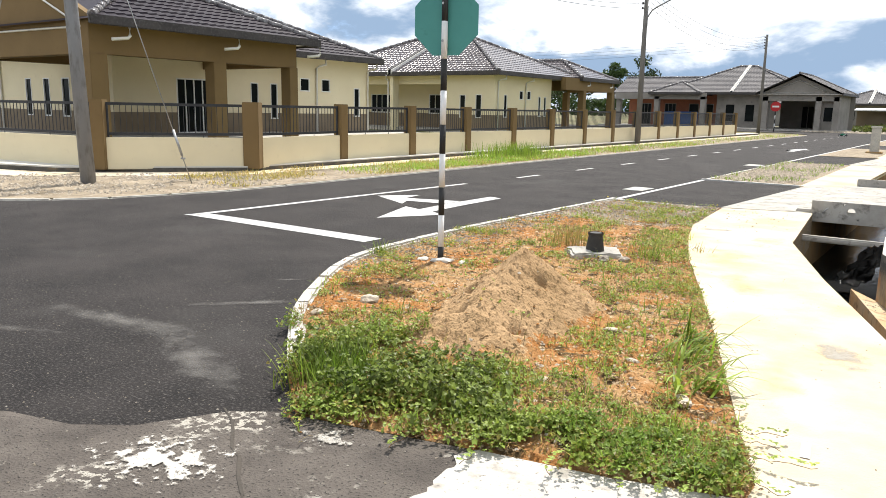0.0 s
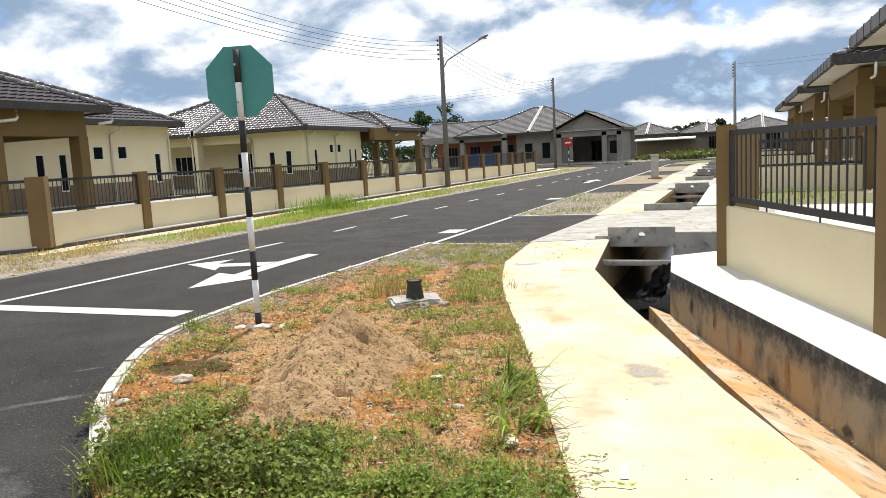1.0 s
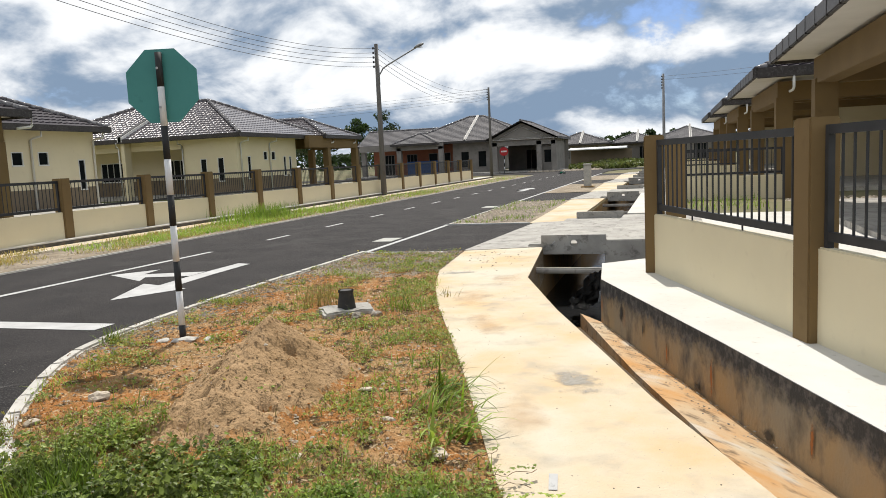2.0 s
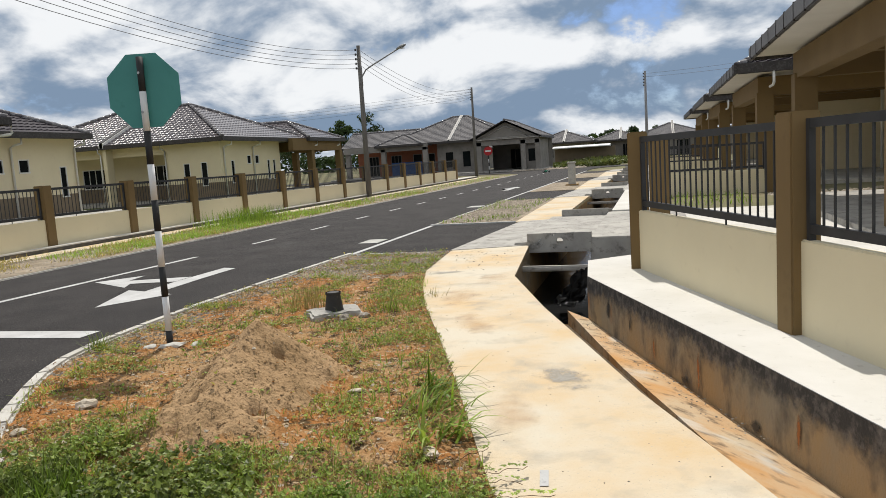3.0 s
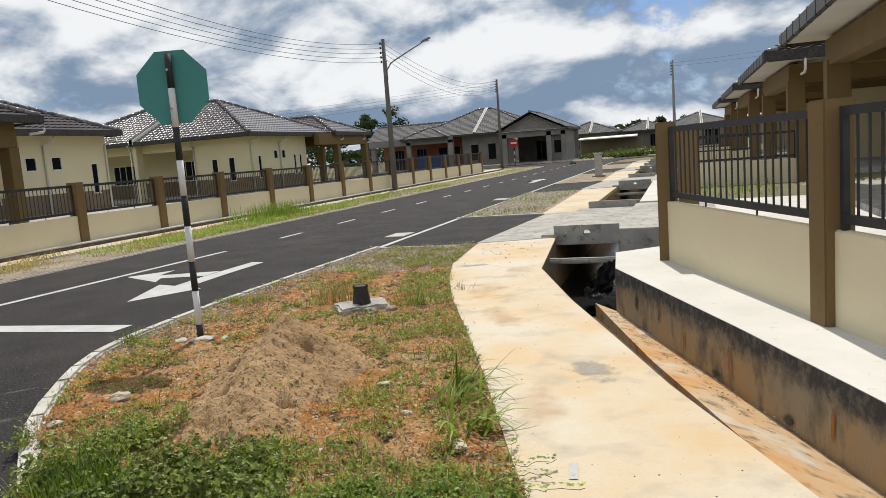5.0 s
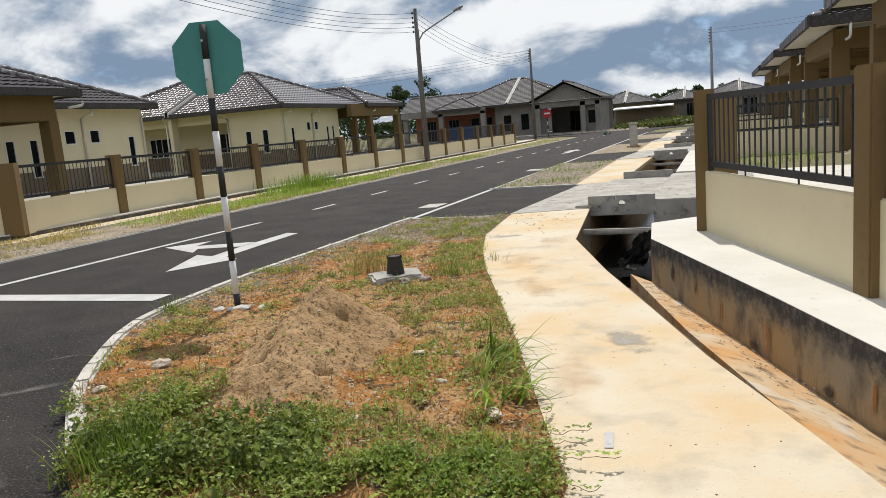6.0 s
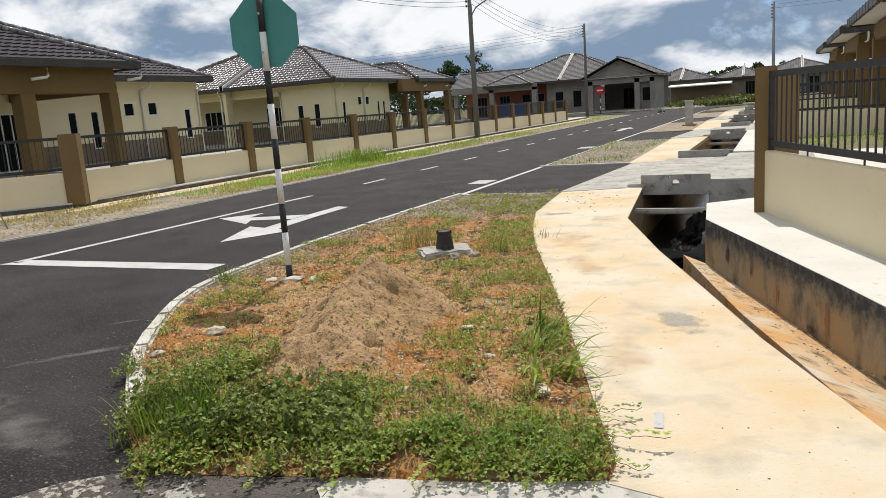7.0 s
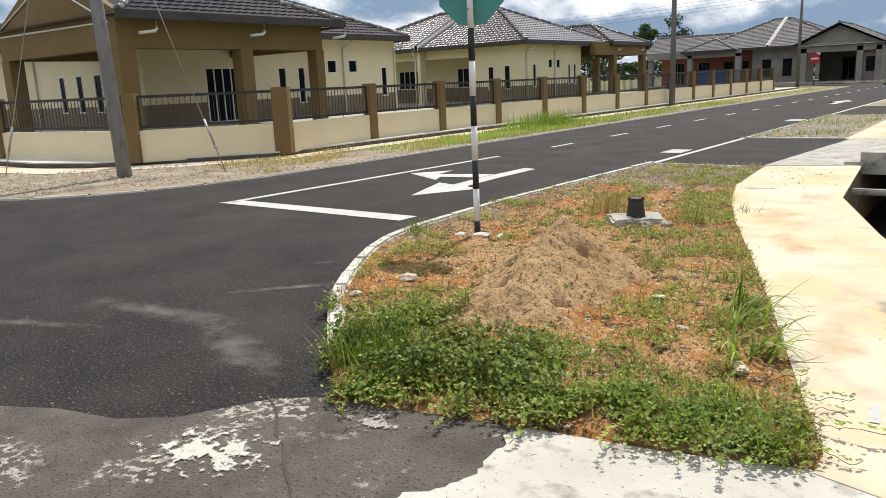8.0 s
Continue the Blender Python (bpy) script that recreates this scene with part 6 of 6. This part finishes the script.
def tuft(x, y, n, length, width, mat, label, seed, spread=0.7, rad=0.06, z=None, lean=None):
    R2 = rngs(seed)
    pts = [(x + R2.normal(0, rad), y + R2.normal(0, rad), z if z is not None else soil_z(x, y)) for _ in range(n)]
    return scatter_blades("grass_tuft", pts, length, width, mat, label, "grass", seed, spread, "stuff", lean)


tuft(-2.38, 2.64, 420, 0.25, 0.008, grass_green, "tall bright green grass tuft at the island corner", 31, 0.55, 0.11)
tuft(-2.62, 2.95, 110, 0.17, 0.009, grass_green, "small green grass tuft at the island corner", 32, 0.8, 0.09)
tuft(-4.55, 5.55, 60, 0.20, 0.007, grass_green, "spiky grass tuft beside the kerb", 33, 0.9, 0.05)
tuft(-3.35, 7.4, 220, 0.30, 0.005, grass_dry, "tall yellowing grass tuft beside the concrete pad", 34, 0.5, 0.14)
tuft(-2.35, 7.2, 110, 0.22, 0.008, grass_green, "green grass tuft behind the concrete pad", 35, 0.8, 0.1)
tuft(-0.98, 4.2, 40, 0.38, 0.017, grass_green, "long arching grass blades leaning over the footpath", 36, 1.35, 0.09, None, 0.1)
tuft(-1.12, 4.6, 26, 0.34, 0.016, grass_green, "long arching grass blades at the footpath edge", 37, 1.4, 0.06, None, 0.0)
tuft(-0.83, 3.78, 30, 0.38, 0.019, grass_green, "broad arching grass blades over the footpath edge", 38, 1.4, 0.06, None, -0.2)
tuft(-1.5, 4.3, 26, 0.17, 0.009, grass_green, "upright grass tuft on the soil", 39, 1.1, 0.09)
tuft(-1.62, 5.1, 24, 0.17, 0.009, grass_green, "upright grass tuft on the soil", 40, 1.1, 0.09)
tuft(-2.0, 5.65, 30, 0.16, 0.008, grass_green, "green grass tuft on the soil", 41, 1.1, 0.10)
for i, (x, y) in enumerate(((-1.75, 6.2), (-2.2, 6.0), (-2.5, 8.6), (-3.2, 9.6), (-3.5, 6.4), (-3.0, 3.9), (-2.7, 3.5), (-1.4, 3.4), (-3.9, 4.3), (-2.1, 8.0), (-4.3, 9.5))):
    tuft(x, y, 40, 0.13, 0.007, grass_green if i % 3 else grass_dry, "small grass tuft on the soil", 50 + i, 1.2, 0.09)


def creeper(x, y, ang, seed):
    """A trailing stem with three-lobed leaves reaching over the path."""
    R2 = rngs(seed)
    t = thing("creeper", "trailing green creeper reaching over the footpath", "creeper")
    pts, p, a = [], Vector((x, y, 0.06)), ang
    for i in range(11):
        pts.append(p.copy())
        a += R2.normal(0, 0.30)
        p = p + Vector((math.cos(a) * 0.026, math.sin(a) * 0.026, R2.normal(0.0, 0.008)))
        p.z = min(max(p.z, 0.032), 0.075)
    bm = bmesh.new()
    tube(bm, pts, 0.0016, 5)
    part("stem", bm, dead_leaf, t)
    V, F = [], []
    for q in pts[1:]:
        for k in range(int(R2.randint(1, 3))):
            a = R2.uniform(0, 6.283)
            s = R2.uniform(0.013, 0.024)
            for lobe in (-0.9, 0, 0.9):
                b = len(V)
                ca, sa = math.cos(a + lobe), math.sin(a + lobe)
                for u, w, up in ((0, 0, 0), (0.5, 0.3, 0.15), (1, 0, 0.05), (0.5, -0.3, 0.15)):
                    V.append((q.x + s * (u * ca - w * sa), q.y + s * (u * sa + w * ca), q.z + 0.02 + s * up))
                F.append((b, b + 1, b + 2, b + 3))
    me = bpy.data.meshes.new("leaves")
    me.from_pydata(V, [], F)
    me.materials.append(leaf_green)
    o = new("leaves", me)
    o.parent = t


for i, (x, y, a) in enumerate(((-0.42, 3.0, 0.3), (-0.5, 3.15, 0.6), (-0.38, 2.85, 0.0), (-0.6, 3.4, 0.4), (-0.34, 3.05, -0.4), (-0.48, 3.25, 0.1), (-0.6, 2.68, -1.2), (-0.85, 2.62, -1.0), (-1.0, 2.57, -1.6), (-1.2, 2.53, -1.3), (-1.4, 2.47, -1.7), (-1.6, 2.43, -1.4))):
    creeper(x, y, a, 70 + i)

# left verge grass
VL = [(-12.3, 20), (-10.45, 17), (-10.45, 58), (-12.3, 58)]
pts = fill(VL, 9000, None, lambda x, y: (0.25 + nmask(x, y, 0.5, 2.0)) * (1.0 if y < 36 else 0.35), 21)
scatter_blades("verge_grass", pts[::3], 0.18, 0.018, grass_green, "uneven green grass along the far verge", "grass", 22, 0.8)
scatter_blades("verge_dry_grass", pts[1::3], 0.14, 0.018, grass_dry, "dry brown grass along the far verge", "grass", 122, 1.0)
pts = fill([(-12.2, 12.5), (-10.6, 12.5), (-10.5, 24), (-12.2, 24)], 5200, None, lambda x, y: 0.2 + nmask(x, y, 0.7, 1.8, 3.0), 123)
scatter_blades("verge_grass", pts, 0.15, 0.014, grass_green, "green grass on the verge by the footing", "grass", 124, 0.9)
pts = fill([(-12.9, 8.4), (-10.5, 8.6), (-10.5, 20), (-12.3, 20)], 4200, None, lambda x, y: nmask(x, y, 0.9, 1.6), 23)
scatter_blades("verge_dry_grass", pts, 0.12, 0.016, grass_dry, "thin dry grass on the dusty verge", "grass", 24, 0.9)
tuft(-11.75, 20.6, 900, 0.50, 0.018, grass_green, "tall bright grass clump on the far verge", 25, 0.45, 0.5, 0.0)
tuft(-11.7, 18.8, 200, 0.35, 0.018, grass_green, "grass clump on the far verge", 26, 0.6, 0.35, 0.0)
pts = fill([(-4.7, 17.2), (-2.9, 17.2), (-3.0, 25.4), (-4.7, 25.4)], 900, None, lambda x, y: nmask(x, y, 0.9, 2.0), 27)
scatter_blades("strip_grass", pts, 0.12, 0.014, grass_green, "patchy grass on the gravel strip", "grass", 28, 0.9)
pts = fill([(-23, 27), (-14, 11.5), (-14, 45), (-21, 45)], 9000, lambda x, y: 0.1, lambda x, y: 0.2 + nmask(x, y, 0.4, 1.5), 29)
scatter_blades("lawn_grass", pts, 0.14, 0.03, grass_green, "patchy lawn grass inside the fence", "grass", 30, 0.8)
pts = fill([(0.8, 18), (2.6, 18), (2.6, 22), (0.8, 22)], 220, lambda x, y: 0.12, None, 43)
scatter_blades("plot_grass", pts, 0.22, 0.02, grass_green, "weeds on the plot behind the fence", "grass", 44, 0.8)


def stones(name, pts, size, mat, label, seed):
    R2 = rngs(seed)
    V, F = [], []
    for x, y, z in pts:
        s = size * R2.uniform(0.4, 1.5)
        b = len(V)
        for dx, dy, dz in ((1, 0, 0), (0, 1, 0), (-1, 0, 0), (0, -1, 0), (0, 0, 0.8), (0.7, 0.7, 0.3), (-0.6, 0.7, 0.35)):
            V.append((x + s * dx * R2.uniform(0.6, 1.1), y + s * dy * R2.uniform(0.6, 1.1), z + s * dz * R2.uniform(0.5, 1)))
        F += [(b, b + 5, b + 4), (b + 5, b + 1, b + 4), (b + 1, b + 6, b + 4), (b + 6, b + 2, b + 4), (b + 2, b + 3, b + 4), (b + 3, b, b + 4), (b, b + 1, b + 5), (b + 1, b + 2, b + 6)]
    return from_arrays(name, V, F, mat, label, "stones")


stones("soil_stones", fill(ISLAND, 1300, soil_z, lambda x, y: 0.15 if heap(x, y) > 0.04 else 0.5 + nmask(x, y, 1.5, 1, 8), 61), 0.014, stone_mat, "small pale stones strewn over the soil", 62)
stones("soil_clods", fill(ISLAND, 14000, soil_z, lambda x, y: 0.02 if heap(x, y) > 0.05 else 0.4 + nmask(x, y, 2.0, 1.5, 3), 161), 0.010, soil, "loose clods of orange soil", 162)
stones("sand_clumps", fill([(-3.4, 3.2), (-1.4, 3.2), (-1.5, 5.8), (-3.4, 5.8)], 6000, lambda x, y: soil_z(x, y) - 0.003, lambda x, y: 1.0 if heap(x, y) > 0.04 else 0.12 if heap(x, y) > -0.01 else 0.0, 163), 0.0075, sand, "clumps of damp sand on the heap", 164)
stones("road_grit", fill([(-7.5, 1.0), (-3.4, 1.5), (-2.7, 2.4), (-3.7, 3.3), (-5.0, 5.4), (-8, 5.4)], 1600, lambda x, y: 0.0, None, 165), 0.0045, dark_stone, "loose grit on the asphalt", 166)
stones("island_gravel", fill(ISLAND, 2600, soil_z, lambda x, y: 1.0 if y > 9.6 + 0.6 * noise.noise((x, y, 3)) else (0.8 if (x < -4.2 and y > 4.2) else 0.0), 63), 0.02, dark_stone, "grey gravel beside the kerb and driveway", 64)
stones("verge_rubble", fill([(-13.2, 9.8), (-15.2, 7.4), (-17.2, 6.6), (-30, 6.4), (-30, 4.1), (-14, 4.2), (-12, 5.2), (-10.7, 7.4), (-10.5, 9.6), (-12, 10.5)], 3200, None, lambda x, y: 0.15 + nmask(x, y, 1.1, 2.0, 5.0), 65), 0.045, stone_mat, "broken concrete rubble on the dusty verge", 66)
stones("verge_gravel", fill([(-13.2, 9.8), (-15.2, 7.4), (-17.2, 6.6), (-24, 6.4), (-24, 4.1), (-14, 4.2), (-12, 5.2), (-10.7, 7.4), (-10.5, 14), (-12, 14)], 1700, None, lambda x, y: 0.1 + nmask(x, y, 1.3, 2.0, 2.0), 265), 0.020, dark_stone, "dark gravel and debris on the dusty verge", 266)
stones("strip_gravel", fill([(-4.7, 17.2), (-2.9, 17.2), (-3.0, 25.4), (-4.7, 25.4)], 1800, None, None, 67), 0.045, stone_mat, "gravel on the verge strip", 68)
stones("path_grit", fill([(-2.6, 9.8), (-1.5, 9.6), (-1.8, 12.2), (-2.8, 11.8)] , 60, lambda x, y: 0.02, None, 69), 0.012, dark_stone, "dark grit on the footpath", 70)
stones("bench_crumbs", fill([(0.55, 4.3), (0.95, 4.4), (0.1, 6.7), (-0.4, 8.0), (-0.6, 8.2), (-0.15, 6.9)], 260, lambda x, y: -0.235 + 0.05 * max(0.0, 6.0 - y), None, 171), 0.008, dark_stone, "dark crumbs lying on the drain bench", 172)
stones("path_crumbs", fill(outline, 220, lambda x, y: 0.02, None, 71), 0.005, dark_stone, "tiny dark crumbs on the footpath", 72)
stones("corner_grit", fill([(-6, 0.5), (-2.5, 2.2), (-0.4, 2.6), (0.4, 0.8), (-4, -1)], 700, lambda x, y: 0.014, None, 73), 0.006, dark_stone, "loose grit on the corner pavement", 74)
stones("plot_rubble", fill([(3.2, 17.2), (7, 17.2), (7, 22), (3.2, 22)], 260, lambda x, y: 0.1, None, 75), 0.09, stone_mat, "heap of broken rubble on the plot", 76)
stones("far_rubble", fill([(-13, 72.8), (-6, 72.8), (-6, 75), (-13, 75)], 300, None, None, 77), 0.18, stone_mat, "rubble heaps before the unfinished house", 78)


def rock(x, y, s, seed, label, mat=None):
    bm = bmesh.new()
    bmesh.ops.create_icosphere(bm, subdivisions=2, radius=1.0)
    for v in bm.verts:
        k = 1 + 0.35 * noise.noise(v.co * 1.3 + Vector((seed, 0, 0)))
        v.co = Vector((v.co.x * s[0] * k, v.co.y * s[1] * k, v.co.z * s[2] * k))
    o = tagged(part("rock", bm, mat or stone_mat), label, "stone")
    o.matrix_basis = pose(x, y, soil_z(x, y) + s[2] * 0.4, 0, 0, seed * 40)


rock(-3.42, 4.08, (0.075, 0.055, 0.04), 1, "pale broken stone on the soil")
rock(-1.55, 3.35, (0.085, 0.045, 0.016), 2, "flat pale stone shard on the soil")
rock(-0.80, 3.55, (0.085, 0.04, 0.018), 3, "flat grey stone shard at the path edge")
rock(-1.25, 4.0, (0.045, 0.03, 0.016), 4, "small pale stone among the weeds")
rock(-1.6, 4.5, (0.06, 0.03, 0.013), 5, "pale stone flake on the soil")
rock(-3.4, 3.5, (0.05, 0.04, 0.02), 6, "white stone crumb among the weeds")
rock(-3.0, 3.4, (0.06, 0.03, 0.015), 9, "white stone flake among the weeds")
rock(-2.62, 6.70, (0.08, 0.06, 0.04), 7, "grey rubble lump beside the concrete pad", dark_stone)
rock(-2.47, 6.84, (0.06, 0.06, 0.035), 8, "grey rubble lump beside the concrete pad", dark_stone)
rock(-3.86, 5.66, (0.11, 0.075, 0.03), 10, "rough pale concrete lump at the sign foot", kerb_mat)
rock(-4.08, 5.64, (0.07, 0.05, 0.022), 11, "rough pale concrete lump at the sign foot", kerb_mat)
rock(-3.70, 5.80, (0.08, 0.05, 0.02), 12, "rough pale concrete lump at the sign foot", kerb_mat)


def tree(x, y, h, cr, seed):
    R2 = rngs(seed)
    t = thing("tree", "dark green broad-leaved tree behind the houses", "tree", Matrix.Translation((x, y, 0)), "distant trees")
    bm = bmesh.new()
    tube(bm, [(0, 0, -0.1), (0.1, 0, h * 0.3), (0.0, 0.1, h * 0.65)], 0.28, 8, 0.12)
    tips = []
    for k in range(9):
        a, z0 = 6.283 * k / 9 + R2.uniform(-.3, .3), h * R2.uniform(0.4, 0.62)
        e = (math.cos(a) * cr * R2.uniform(.4, .85), math.sin(a) * cr * R2.uniform(.4, .85), h * R2.uniform(0.6, 0.95))
        tube(bm, [(0, 0, z0), (e[0] * .5, e[1] * .5, (z0 + e[2]) / 2 + .2), e], 0.09, 5, 0.02)
        tips.append(e)
    tips.append((0, 0, h))
    part("trunk", bm, bark, t)
    V, F = [], []
    for e in tips:
        for _ in range(210):
            d = R2.normal(0, 1, 3)
            d = d / np.linalg.norm(d) * (R2.rand() ** 0.5) * cr * 0.6
            c = np.array(e) + d * (1, 1, 0.75)
            s = R2.uniform(0.14, 0.28)
            u, w = R2.normal(0, 1, 3), R2.normal(0, 1, 3)
            u, w = u / np.linalg.norm(u) * s, w / np.linalg.norm(w) * s
            b = len(V)
            V += [tuple(c - u), tuple(c + w * 0.6), tuple(c + u), tuple(c - w * 0.6)]
            F.append((b, b + 1, b + 2, b + 3))
    me = bpy.data.meshes.new("crown")
    me.from_pydata(V, [], F)
    me.materials.append(tree_leaf)
    o = new("crown", me)
    o.parent = t


tree(-44.2, 104, 7.8, 1.5, 81)
tree(-39.6, 103, 8.3, 2.3, 82)
tree(-47.5, 100, 6.2, 1.6, 83)
tree(-3.5, 150, 5.2, 1.2, 84)
tree(1.0, 170, 5.6, 1.4, 85)
tree(-55.0, 110, 7.0, 3.0, 86)


def scrub(name, poly, n, h, label, seed):
    R2 = rngs(seed)
    V, F = [], []
    for x, y, z in fill(poly, n, lambda x, y: 0.0, None, seed):
        c = np.array((x, y, R2.uniform(0.0, 1.0) * h * (0.5 + 0.8 * nmask(x, y, 0.15, 1.4, 2.0))))
        s = R2.uniform(0.12, 0.3)
        u, w = R2.normal(0, 1, 3), R2.normal(0, 1, 3)
        u, w = u / np.linalg.norm(u) * s, w / np.linalg.norm(w) * s
        b = len(V)
        V += [tuple(c - u), tuple(c + w * 0.6), tuple(c + u), tuple(c - w * 0.6)]
        F.append((b, b + 1, b + 2, b + 3))
    from_arrays(name, V, F, scrub_leaf, label, "bushes")


scrub("far_scrub", [(-11, 86), (3, 82), (4, 91), (-11, 91)], 4500, 0.8, "yellow-green scrub before the far houses", 91)
scrub("site_scrub", [(-9.5, 76.5), (-3, 76), (-3, 82), (-9.5, 83)], 3000, 0.6, "low scrub on the rubble ground", 92)


def tree_line(name, x0, x1, y, h, n, seed, label):
    R2 = rngs(seed)
    V, F = [], []
    for _ in range(n):
        x = R2.uniform(x0, x1)
        top = h * (0.45 + 0.75 * max(0, noise.noise((x * 0.045, seed, 0)) + 0.45) + 0.2 * noise.noise((x * 0.3, seed, 1)))
        c = np.array((x, y + R2.uniform(-6, 6), R2.uniform(0, 1) ** 0.7 * top))
        s = R2.uniform(0.5, 1.2)
        u, w = R2.normal(0, 1, 3), R2.normal(0, 1, 3)
        u, w = u / np.linalg.norm(u) * s, w / np.linalg.norm(w) * s
        b = len(V)
        V += [tuple(c - u), tuple(c + w * 0.6), tuple(c + u), tuple(c - w * 0.6)]
        F.append((b, b + 1, b + 2, b + 3))
    from_arrays(name, V, F, tree_leaf, label, "trees")


tree_line("far_trees", -220, 160, 230, 7, 16000, 95, "dark line of far woods on the horizon")
